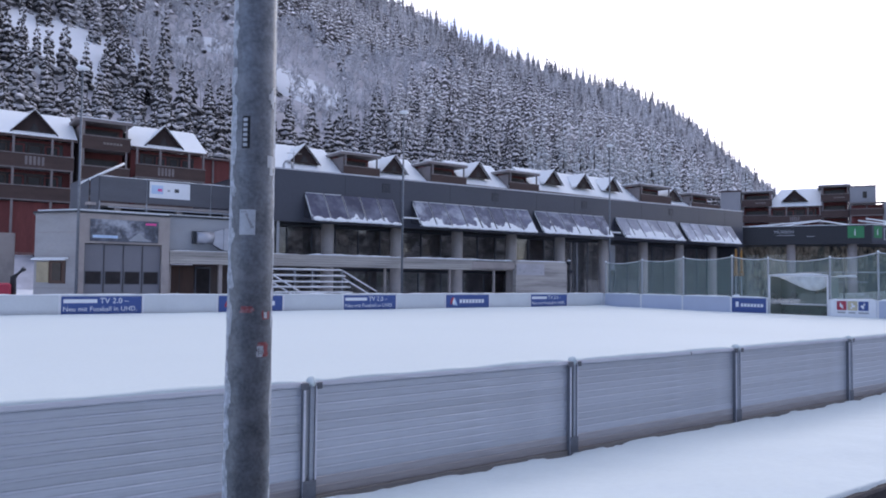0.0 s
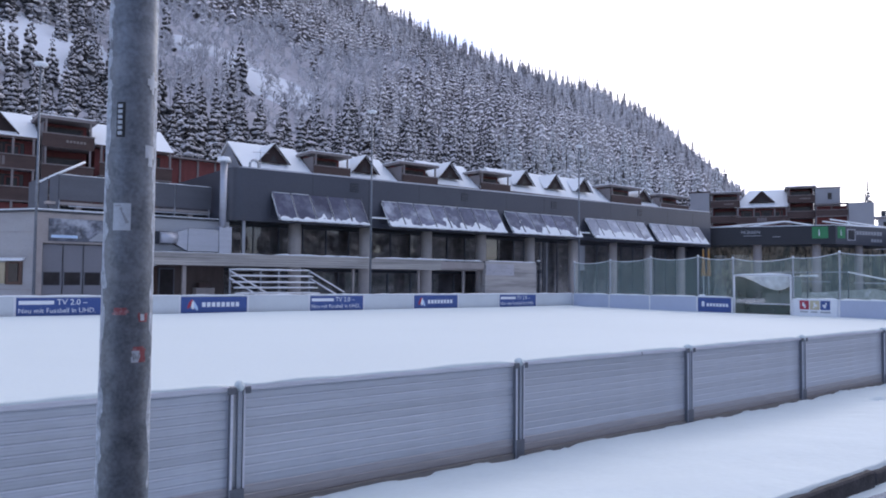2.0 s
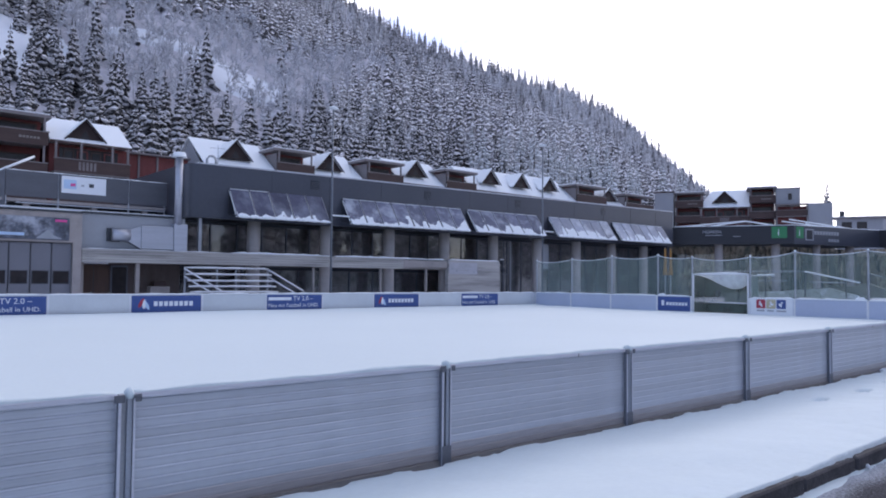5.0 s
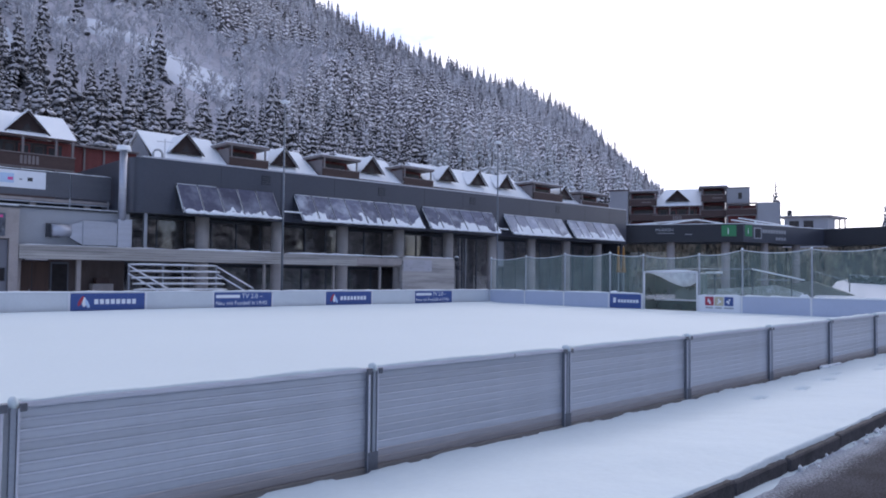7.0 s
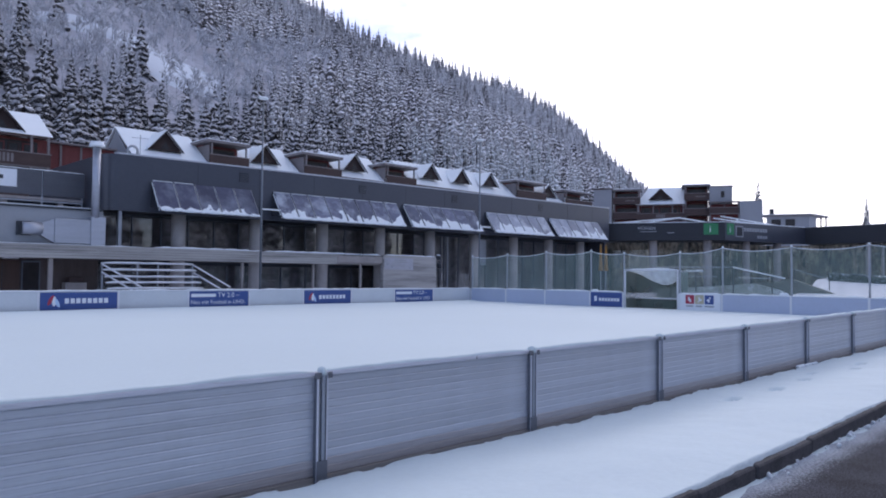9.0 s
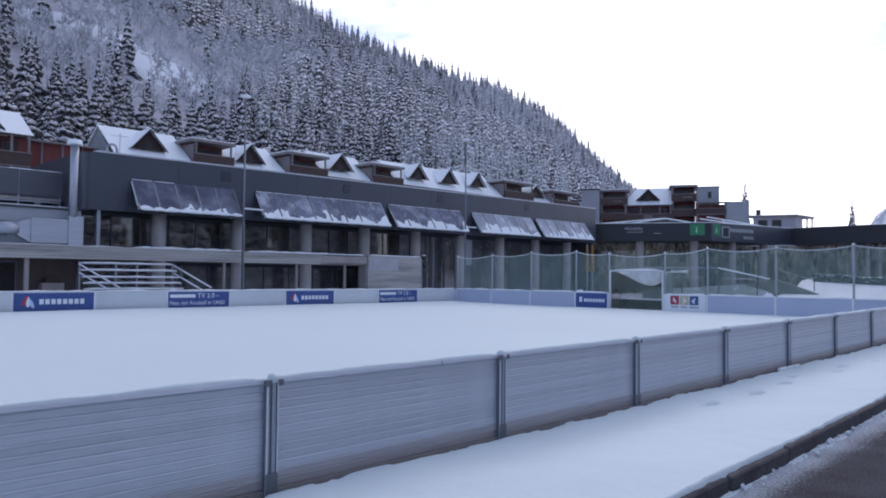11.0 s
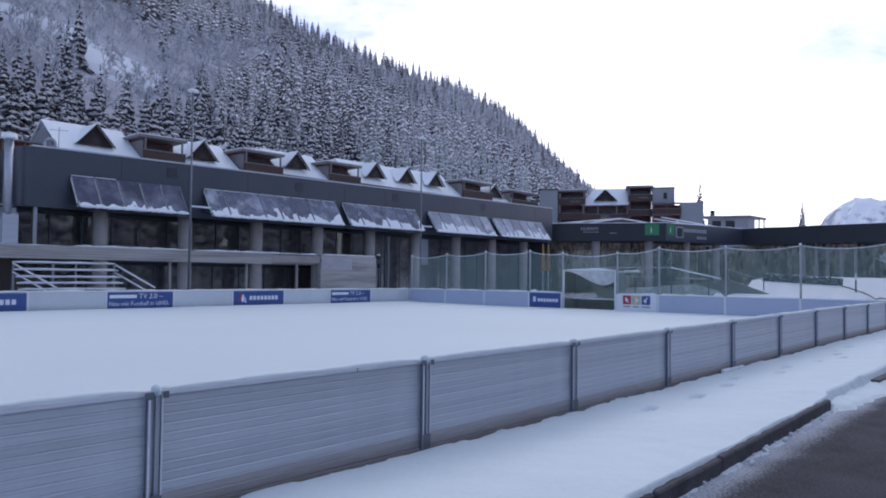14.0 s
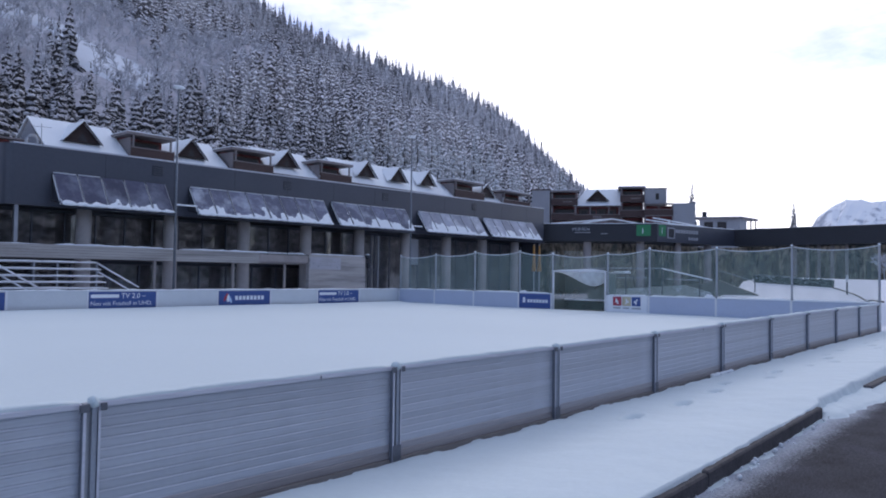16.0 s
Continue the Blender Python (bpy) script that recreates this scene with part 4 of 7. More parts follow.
for c, w in ((18.38, 0.2), (17.87, 0.17), (17.3, 0.25)):
    part("word_bar", boxed(RINK_X - 0.041, RINK_X - 0.036, c - w, c + w, 0.5, 0.58), M["steel"], cloth)

# ---------------------------------------------------------------- sports centre: the long dark building
FY = 41.0                                             # front of the dark upper storey
hall = thing("sports_centre", "long anthracite sports hall on round concrete columns above a concrete terrace", "building", 40, FY, 0)
X0, X1 = 16.6, 66.2
SL = 0.0105                                           # the parapet climbs a little to the right


def fascia_top(x):
    return 8.58 + SL * (x - X0)


bm = bmesh.new()
R = 0.7
pts = [(X0 + R * (1 - math.cos(a)), FY + R * (1 - math.sin(a))) for a in [radians(9 * i) for i in range(11)]]
outline = pts + [(X1, FY), (X1, FY + 0.4), (X0 + 0.9, FY + 0.4), (X0 + 0.4, FY + 0.9), (X0 + 0.4, FY + 14), (X0, FY + 14)]
lo = [bm.verts.new((x, y, 5.42 + 0.3 * SL * (x - X0))) for x, y in outline]
hi = [bm.verts.new((x, y, fascia_top(x) - 0.06)) for x, y in outline]
bm.faces.new(lo)
bm.faces.new(hi[::-1])
for i in range(len(lo)):
    j = (i + 1) % len(lo)
    bm.faces.new((lo[i], lo[j], hi[j], hi[i]))
bmesh.ops.recalc_face_normals(bm, faces=bm.faces)
fascia = part("fascia", bm, M["fascia"], hall, "anthracite metal-clad upper wall with a rounded end")
part("coping", boxed(X0 + 0.55, X1 + 0.02, FY - 0.04, FY + 0.45, fascia_top(X0 + 0.6) - 0.055, fascia_top(X0 + 0.6) + 0.03, slope=SL), M["fascia_trim"], hall, "pale metal coping")
part("roof", boxed(X0 + 0.45, X1, FY + 0.42, FY + 14, 8.2, 8.3, slope=SL), M["snow"], hall, "flat roof under snow")
part("soffit", boxed(X0 + 0.45, X1, FY + 0.42, FY + 14, 5.46, 5.56, slope=0.3 * SL), M["dark_steel"], hall)
part("end_wall", boxed(X1 - 0.3, X1, FY + 0.41, FY + 14, 0, 8.1), M["fascia"], hall)
part("back_wall", boxed(X0 + 0.41, X1 - 0.31, FY + 13.7, FY + 14, 0, 8.1), M["interior"], hall)
for x in (24.55, 33.9, 43.3, 54.5):
    z = fascia_top(x) - 0.95
    vent = part("vent", boxed(x, x + 0.62, FY - 0.02, FY - 0.003, z, z + 0.55), M["fascia_dark"], hall)
    for k in range(4):
        part("vent_slat", boxed(x + 0.03, x + 0.59, FY - 0.032, FY - 0.021, z + 0.06 + 0.12 * k, z + 0.12 + 0.12 * k), M["fascia"], vent)
for k in range(1, 12):                                 # panel joints of the cladding
    x = X0 + 1.1 + 4.13 * k
    part("cladding_joint", boxed(x, x + 0.025, FY - 0.006, FY - 0.001, 5.62, fascia_top(x) - 0.07), M["fascia_dark"], fascia)

# columns
COLS = [21.15 + 5.165 * k for k in range(9)]
for i, x in enumerate(COLS):
    bm = bmesh.new()
    tube(bm, [(x, 41.95, 0.0), (x, 41.95, 5.5)], 0.41, 0.41, 28)
    part("column", bm, M["column_concrete"], hall, "round bare concrete column", smooth=True)
part("corner_post", boxed(17.42, 17.6, 41.3, 41.48, 3.2, 5.44), M["steel"], hall)

# upper glazing
GY = 43.3
part("upper_floor", boxed(X0 + 0.41, 41.3, GY - 2.2, FY + 13.69, 2.85, 3.05), M["interior"], hall)
x = X0 + 0.6
glazing = part("glazing_frame", boxed(X0 + 0.5, X1 - 0.35, GY - 0.05, GY + 0.05, 5.3, 5.44), M["dark_steel"], hall)
part("inner_wall", boxed(X0 + 0.5, 41.29, GY + 1.6, GY + 1.75, 3.06, 5.4), M["interior"], hall)
part("dividing_wall", boxed(41.3, 41.345, GY + 0.08, GY + 1.75, 0, 5.4), M["interior"], hall)
part("foyer_wall", boxed(41.35, X1 - 0.4, GY + 1.6, GY + 1.75, 0, 5.4), M["interior"], hall)
while x < X1 - 0.6:
    part("mullion", boxed(x, x + 0.07, GY - 0.06, GY + 0.06, 3.06 if x < 41.5 else 0.0, 5.3), M["mullion"], glazing)
    x2 = min(x + 1.72, X1 - 0.4)
    pane = part("pane", boxed(x + 0.09, x2 - 0.01, GY - 0.01, GY + 0.01, 3.06 if x < 41.5 else 0.05, 5.29), M["glass"], glazing)
    pane.visible_shadow = False
    x += 1.72
for x, w, mt in ((42.35, 0.09, "mullion"), (43.15, 0.22, "pale_render"), (44.2, 0.09, "mullion"), (45.0, 0.12, "steel")):
    part("door_frame", boxed(x, x + w, GY - 0.16, GY - 0.075, 0, 5.28), M[mt], hall)
part("door_rail", boxed(42.45, 45.0, GY - 0.15, GY - 0.08, 2.45, 2.55), M["mullion"], hall)
part("lit_doorway", boxed(49.0, 49.9, GY - 0.09, GY - 0.062, 3.0, 5.2), M["pale_render"], hall, "pale door panel")

# terrace
TY = 40.6
terrace = part("terrace", boxed(11.05, 31.8, TY, TY + 0.3, 2.72, 3.42, bevel=0.01), M["board_concrete"], hall, "board-marked concrete parapet")
for z in (2.86, 3.0, 3.14, 3.28):
    part("board_joint", boxed(11.07, 31.78, TY - 0.004, TY - 0.001, z, z + 0.014), M["dark_concrete"], terrace)
part("terrace_end", boxed(31.82, 35.88, TY + 0.05, TY + 0.3, 2.85, 3.34, bevel=0.01), M["concrete"], terrace)
part("terrace_slab", boxed(11.05, 41.2, TY + 0.31, GY - 0.1, 2.74, 2.84), M["concrete"], terrace)
stair_wall = part("stair_wall", boxed(35.92, 41.25, TY, TY + 0.35, 0, 3.45, bevel=0.015), M["board_concrete"], hall, "board-marked concrete wall block")
for z in (0.7, 1.4, 2.1, 2.8):
    part("board_joint", boxed(35.95, 41.22, TY - 0.004, TY - 0.001, z, z + 0.02), M["concrete"], stair_wall)
wall_sign = part("wall_sign", boxed(36.0, 38.8, TY - 0.03, TY - 0.006, 2.42, 3.27, bevel=0.004), M["sign_grey"], hall, "weathered pale grey sign on the concrete wall")
for k, (xa, za) in enumerate(((36.2, 2.75), (36.65, 2.56), (38.4, 2.52))):
    part("mark", boxed(xa, xa + 0.16, TY - 0.0345, TY - 0.0305, za, za + 0.13), M["steel"], wall_sign)
for k in range(4):
    part("word_bar", boxed(36.9 - 0.1 * k, 36.9 - 0.1 * k + (1.2, 1.5, 0.9, 1.3)[k], TY - 0.034, TY - 0.031, 3.08 - 0.13 * k, 3.12 - 0.13 * k), M["pale_concrete"], wall_sign)
bm = bmesh.new()
for xa, xb, h in ((19.2, 25.95, 0.13), (26.3, 35.6, 0.12), (36.2, 41.2, 0.1), (11.2, 18.6, 0.04)):
    snow_cap(bm, xa, xb, TY, TY + 0.34, 3.42 if xa < 36 else 3.45, h, 0.2, xa, overhang=0.03)
tagged(link_bm("terrace_snow", bm, M["snow"], True), "snow cushions on the terrace parapet", "snow", kind="stuff")
for x in (24.87, 30.13, 34.15):
    part("slim_post", boxed(x - 0.07, x + 0.07, 40.95, 41.09, 0, 2.74), M["concrete"], hall)
# lower storey glazing
LY = 43.6
lower = part("lower_glazing_frame", boxed(17.0, 41.0, LY - 0.05, LY + 0.05, 2.5, 2.72), M["dark_steel"], hall)
x = 17.1
while x < 40.5:
    part("mullion", boxed(x, x + 0.09, LY - 0.05, LY + 0.05, 0, 2.49), M["mullion"], lower)
    pane = part("pane", boxed(x + 0.1, x + 2.0, LY - 0.01, LY + 0.01, 0.05, 2.49), M["glass"], lower)
    pane.visible_shadow = False
    x += 2.02
part("lower_back_wall", boxed(11.1, 41.2, LY + 1.6, LY + 1.8, 0, 2.73), M["interior"], hall)
part("lower_side_wall", boxed(11.1, 11.3, LY - 2.4, LY + 1.59, 0, 2.73), M["concrete"], hall)
door = part("side_door", boxed(11.35, 12.95, 42.6, 42.7, 0, 2.62, bevel=0.01), M["wood_door"], hall, "brown wooden door under the terrace")
part("door_leaf_joint", boxed(12.14, 12.17, 42.59, 42.599, 0.05, 2.55), M["dark_steel"], door)
part("door_handle", boxed(12.02, 12.08, 42.55, 42.598, 1.0, 1.14), M["steel"], door)
part("recess_wall", boxed(12.97, 16.9, 42.7, 42.85, 0, 2.73), M["recess_wood"], hall)
recess_window = part("recess_window", boxed(13.05, 13.95, 42.62, 42.68, 0.05, 2.6, bevel=0.005), M["mullion"], hall, "tall grey-framed window under the terrace")
part("pane", boxed(13.12, 13.88, 42.605, 42.618, 0.15, 2.5), M["dark_pane"], recess_window)
part("crate", boxed(15.0, 16.1, 42.0, 42.6, 0.0, 1.45, bevel=0.02), M["concrete"], hall)
part("crate", boxed(15.2, 15.9, 42.05, 42.55, 1.455, 1.75, bevel=0.02), M["dark_wood"], hall)
part("slim_post", boxed(13.86, 14.06, 40.95, 41.15, 0, 2.73), M["concrete"], hall)
# lamp at the stair head
bm = bmesh.new()
tube(bm, [(41.7, TY + 0.2, 0), (41.7, TY + 0.2, 3.5)], 0.06, 0.05, 10)
post = part("stair_post", bm, M["dark_steel"], hall, smooth=True)
bm = bmesh.new()
bmesh.ops.create_icosphere(bm, subdivisions=2, radius=0.2, matrix=Matrix.Translation((41.65, TY + 0.2, 3.45)))
part("lamp_head", bm, M["dark_steel"], post, smooth=True)
bm = bmesh.new()
bmesh.ops.create_icosphere(bm, subdivisions=2, radius=0.17, matrix=Matrix.Translation((41.66, TY + 0.2, 3.58)) @ Matrix.Diagonal((1, 1, 0.6, 1)))
part("snow_cap", bm, M["snow"], post, smooth=True)

# awnings of tilted panels
YT, YB = 40.93, 39.8
for r, (xa, xb, n, frosty) in enumerate(((19.05, 25.35, 5, 0), (26.9, 37.4, 8, 0), (38.05, 45.85, 6, 0), (47.3, 55.35, 6, 1), (56.05, 64.1, 6, 1))):
    zt, zb = 7.22 + 0.0045 * (xa - 19), 5.52 + 0.006 * (xa - 19)
    mid = (xa + xb) / 2
    awning = thing("panel_awning", "row of tilted dark glossy panels shedding snow" if not frosty else
                   "row of tilted panels whitened by frost and snow", "awning", mid, YT, zt, "panel awnings on the hall")
    bm = bmesh.new()
    for z, y in ((zt - 0.06, YT + 0.02), (zb + 0.12, YB + 0.12)):
        tube(bm, [(xa, y, z), (xb, y, z + 0.0052 * (xb - xa))], 0.035, 0.035, 8)
    part("frame_bar", bm, M["dark_steel"], awning)
    w = (xb - xa) / n
    for k in range(n):
        xl, xr = xa + w * k + 0.03, xa + w * (k + 1) - 0.03
        d = 0.0052 * (w * k)
        bm = prism(bmesh.new(), [(xl, YT, zt + d), (xr, YT, zt + d), (xr, YB, zb + d), (xl, YB, zb + d)], (0, 0.033, -0.022))
        part("panel", bm, M[("solar", "solar_snowy", "solar_snowy", "solar_frosted", "solar_frosted")[r]], awning)
        for xe in (xl, xr - 0.022):
            bm = prism(bmesh.new(), [(xe, YT - 0.012, zt + d + 0.008), (xe + 0.022, YT - 0.012, zt + d + 0.008), (xe + 0.022, YB - 0.012, zb + d + 0.008), (xe, YB - 0.012, zb + d + 0.008)], (0, 0.01, -0.006))
            part("panel_edge", bm, M["steel"], awning)
        if k in (0, n - 1) or k % 2 == 0:
            bm = bmesh.new()
            tube(bm, [(xl - 0.03, FY, zb + d + 0.25), (xl - 0.03, YB + 0.1, zb + d + 0.06)], 0.03, 0.03, 6)
            tube(bm, [(xl - 0.03, FY, zb + d + 0.25), (xl - 0.03, FY - 0.05, zt + d - 0.1)], 0.03, 0.03, 6)
            part("stay", bm, M["dark_steel"], awning)
    bm = bmesh.new()
    random.seed(40 + r)
    x = xa + 0.1
    while x < xb - 0.3:                                 # snow that has slid to the lower edge
        ln = random.uniform(0.3, 1.3)
        h = random.uniform(0.06, 0.17)
        xe = min(x + ln, xb)
        segs = max(4, int((xe - x) / 0.1))
        rows = []
        for i in range(segs + 1):
            xx = x + (xe - x) * i / segs
            e = math.sin(math.pi * (0.08 + 0.84 * i / segs)) ** 0.5
            up = e * h * (1.7 + 1.8 * noise.noise((xx * 2.5, r, 0)))
            th = e * 0.07 * (1 + 0.6 * noise.noise((xx * 4, r, 3)))
            zz = zb + 0.0052 * (xx - xa)
            fy, fz = (YT - YB), (zt - zb)
            ll = math.hypot(fy, fz)
            fy, fz = fy / ll, fz / ll
            base = Vector((xx, YB, zz))
            rows.append([bm.verts.new(p) for p in (base + Vector((0, 0.0, -0.07 * e)), base + Vector((0, -th * 1.2, -0.03)),
                                                   base + Vector((0, fy * up * 0.5 - th, fz * up * 0.5)), base + Vector((0, fy * up, fz * up + 0.004)))])
        for a, b2 in zip(rows, rows[1:]):
            for q in range(3):
                bm.faces.new((a[q], b2[q], b2[q + 1], a[q + 1]))
        x = xe - 0.03
    # snow still clinging to the panels, thickest along their lower corners
    along, up = Vector((1, 0, 0.0052)), Vector((0, YT - YB, zt - zb))
    out = Vector((0, -(zt - zb), YT - YB)).normalized()
    nu, nv = n * 14, 18
    sheet = []
    for j in range(nv + 1):
        line = []
        for i in range(nu + 1):
            u, q = (xb - xa) * i / nu, j / nv
            f = (u / w) % 1.0
            cling = (0.04, 0.18, 0.2, 0.26, 0.26)[r] - q * 1.05 + 0.3 * abs(f - 0.55) * (1 if r else 0.6) + 0.55 * noise.noise((u * 1.1 + 7 * r, q * 2.2, 1)) + 0.2 * noise.noise((u * 4.5, q * 6, 4))
            if min(f, 1 - f) < 0.05:
                cling -= 0.5
            line.append(bm.verts.new(Vector((xa, YB, zb)) + along * u + up * q + out * (0.035 * smooth01(cling / 0.25 + 0.3) - (0.012 if min(f, 1 - f) > 0.03 else 0.08))))
        sheet.append(line)
    for p, q in zip(sheet, sheet[1:]):
        for i in range(nu):
            bm.faces.new((p[i], p[i + 1], q[i + 1], q[i]))
    for k in range(n if r else 2):
        xl = xa + w * k + 0.05
        tube(bm, [(xl, YT - 0.01, zt + 0.0052 * w * k + 0.015), (xl + w - 0.12, YT - 0.01, zt + 0.0052 * w * k + 0.015)], 0.022, 0.022, 6)
    bmesh.ops.recalc_face_normals(bm, faces=bm.faces)
    tagged(part("edge_snow", bm, M["snow"], awning, "slid snow on the panels", smooth=True), kind="stuff")

# flag masts and lights in front of the hall
def mast(x, y, z0, z1, label):
    m = thing("mast", label, "mast", x, y, z0, "slim grey masts")
    bm = bmesh.new()
    tube(bm, [(x, y, z0), (x, y, z1)], 0.075, 0.05, 12)
    part("pole", bm, M["galv"], m, smooth=True)
    bm = bmesh.new()
    verts = bmesh.ops.create_icosphere(bm, subdivisions=2, radius=1.0)["verts"]
    for v in verts:
        v.co = Vector((x + 0.34 * v.co.x, y + 0.3 * v.co.y, z1 + 0.12 * v.co.z + 0.05))
    part("lamp_head", bm, M["snow"], m, "lamp head under a cap of snow", smooth=True)


mast(25.48, 39.9, 0.0, 12.85, "slim grey floodlight mast capped with snow")
mast(45.4, 39.9, 0.0, 13.0, "slim grey floodlight mast capped with snow")
mast(6.42, 40.0, 0.0, 12.35, "slim grey floodlight mast capped with snow")
for x in (25.5, 45.5):
    part("beam", boxed(x + 0.1, x + 1.5, 40.1, 40.22, 6.0, 6.09), M["snow"], hall, "snow-topped awning link beam")

# ---------------------------------------------------------------- plant block and garage left of the hall
garage = thing("garage", "concrete garage block with a four-leaf grey door", "building", 8.7, TY, 0)
GT_Z = 5.2
body = bmesh.new()
prism(body, [(6.5, TY, 3.68), (11.02, TY, 3.68), (11.02, TY, GT_Z), (6.5, TY, GT_Z)], (0, 7, 0))
part("lintel_wall", body, M["concrete"], garage)
for xa, xb in ((6.5, 6.85), (10.62, 11.02)):
    part("pier", boxed(xa, xb, TY, TY + 0.4, 0, 3.68), M["concrete"], garage)
part("side_wall", prism(bmesh.new(), [(6.5, TY, 0), (4.9, 42.9, 0), (4.9, 42.9, GT_Z), (6.5, TY, GT_Z)], (0.3, 0.25, 0)), M["pale_concrete"], garage, "slanting pale concrete side wall")
for z in (1.35, 2.95, 4.2):
    part("pour_joint", prism(bmesh.new(), [(6.48, TY + 0.02, z), (4.9, 42.89, z), (4.9, 42.89, z + 0.025), (6.48, TY + 0.02, z + 0.025)], (-0.006, -0.004, 0)), M["concrete"], garage)
part("rear_wall", boxed(5.7, 11.0, 47.3, 47.6, 0, GT_Z), M["concrete"], garage)
part("left_return", prism(bmesh.new(), [(4.93, 43.15, 0), (5.7, 47.3, 0), (5.7, 47.3, GT_Z), (4.93, 43.15, GT_Z)], (0.25, 0, 0)), M["concrete"], garage)
part("roof", prism(bmesh.new(), [(6.4, TY - 0.06, GT_Z), (11.02, TY - 0.06, GT_Z), (11.02, 47.6, GT_Z), (5.6, 47.6, GT_Z), (4.78, 42.9, GT_Z)], (0, 0, 0.1)), M["dark_steel"], garage, "dark roof edge")
part("roof_snow", prism(bmesh.new(), [(6.6, TY + 0.12, GT_Z + 0.104), (11.0, TY + 0.12, GT_Z + 0.104), (11.0, 47.4, GT_Z + 0.104), (5.75, 47.4, GT_Z + 0.104), (5.0, 43.0, GT_Z + 0.104)], (0, 0, 0.1)), M["snow"], garage)
part("hatch", prism(bmesh.new(), [(6.1, 41.17, 1.6), (5.5, 42.04, 1.6), (5.5, 42.04, 2.75), (6.1, 41.17, 2.75)], (-0.03, -0.022, 0)), M["wood_door"], garage, "dark red-brown opening in the side wall")
part("hatch_pane", prism(bmesh.new(), [(5.95, 41.36, 1.75), (5.62, 41.84, 1.75), (5.62, 41.84, 2.65), (5.95, 41.36, 2.65)], (-0.05, -0.037, 0)), M["dark_pane"], garage)
part("hatch_flap", prism(bmesh.new(), [(5.48, 42.05, 1.65), (5.02, 42.7, 1.65), (5.02, 42.7, 2.7), (5.48, 42.05, 2.7)], (-0.04, -0.03, 0)), M["yellow_board"], garage, "yellowish wooden flap folded open")
bm = bmesh.new()
prism(bm, [(6.2, 41.0, 2.86), (4.92, 42.83, 2.86), (4.72, 42.68, 2.78), (6.0, 40.85, 2.78)], (0, 0, 0.08))
part("hatch_roof", bm, M["snow"], garage)
for k in range(4):
    xa = 6.87 + 0.94 * k
    leaf = part("door_leaf", boxed(xa, xa + 0.91, TY + 0.18, TY + 0.25, 0.02, 3.64, bevel=0.008), M["garage_door"], garage, "grey folding door leaf")
    win = part("window", boxed(xa + 0.06, xa + 0.82, TY + 0.172, TY + 0.182, 1.58, 2.25), M["dark_steel"], leaf, "dark window in the leaf")
    part("pane", boxed(xa + 0.1, xa + 0.78, TY + 0.166, TY + 0.171, 1.62, 2.21), M["dark_pane"], win)
    part("hinge_line", boxed(xa - 0.02, xa + 0.01, TY + 0.15, TY + 0.178, 0.02, 3.64), M["dark_steel"], leaf)
part("interior", boxed(6.85, 10.62, TY + 0.4, TY + 0.5, 0, 3.67), M["interior"], garage)
poster = thing("poster", "wide dark winter photograph with a pink label above the garage door", "poster", 8.7, TY, 3.75)
sheet = part("sheet", boxed(7.08, 10.42, TY - 0.05, TY - 0.01, 3.78, 4.92, bevel=0.01), M["photo_dark"], poster)
part("label", boxed(9.75, 10.3, TY - 0.056, TY - 0.051, 4.7, 4.82), M["banner_pink"], sheet)
part("pale_shape", boxed(7.2, 8.4, TY - 0.056, TY - 0.051, 3.95, 4.1), M["banner_sky"], sheet)
part("pale_shape", prism(bmesh.new(), [(8.9, TY - 0.051, 3.84), (10.1, TY - 0.051, 3.84), (9.7, TY - 0.051, 4.02), (9.45, TY - 0.051, 4.3), (9.2, TY - 0.051, 4.1)], (0, -0.005, 0)), M["steel"], sheet)

plant = thing("plant_room", "pale rendered plant room with a metal air duct", "building", 13.8, 41.2, 3.4)
part("wall", boxed(11.03, 16.55, 41.15, 46.8, 3.43, 5.28), M["pale_render"], plant)
part("roof", boxed(11.03, 16.5, 41.05, 46.8, 5.285, 5.38), M["dark_steel"], plant)
part("roof_snow", boxed(11.1, 16.4, 41.25, 46.7, 5.384, 5.45), M["snow"], plant)
duct = thing("air_duct", "bare metal air duct with a tall capped flue", "duct", 14.5, 40.9, 3.5)
part("opening", boxed(12.35, 13.0, 40.95, 41.1, 3.85, 4.55), M["dark_steel"], duct)
bm = bmesh.new()
tube(bm, [(12.55, 40.85, 4.2), (13.45, 40.85, 4.2)], 0.32, 0.32, 20)
part("round_section", bm, M["alu"], duct, smooth=True)
part("reducer", prism(bmesh.new(), [(13.4, 40.7, 3.85), (14.0, 40.7, 3.5), (14.0, 40.7, 4.72), (13.4, 40.7, 4.5)], (0, 0.4, 0)), M["alu"], duct)
part("box_section", boxed(14.01, 15.75, 40.65, 41.1, 3.5, 4.75, bevel=0.015), M["alu"], duct)
part("flue_base", boxed(15.76, 16.5, 40.6, 41.12, 3.45, 4.95, bevel=0.015), M["alu"], duct)
bm = bmesh.new()
tube(bm, [(16.0, 40.75, 4.9), (16.0, 40.75, 8.75)], 0.2, 0.2, 20)
flue = part("flue", bm, M["alu"], duct, smooth=True)
bm = bmesh.new()
tube(bm, [(16.0, 40.75, 8.72), (16.0, 40.75, 8.78), (16.0, 40.75, 8.98)], 0.42, 0.34, 20)
part("flue_cap", bm, M["snow"], flue, "flue cap white with snow", smooth=True)

# roof deck with railing panels
deck = thing("roof_deck", "roof deck behind dark grey railing panels", "deck", 12, 44, 5.4)
part("floor", boxed(7.5, 16.5, 44.1, 60, 5.95, 6.1), M["concrete"], deck)
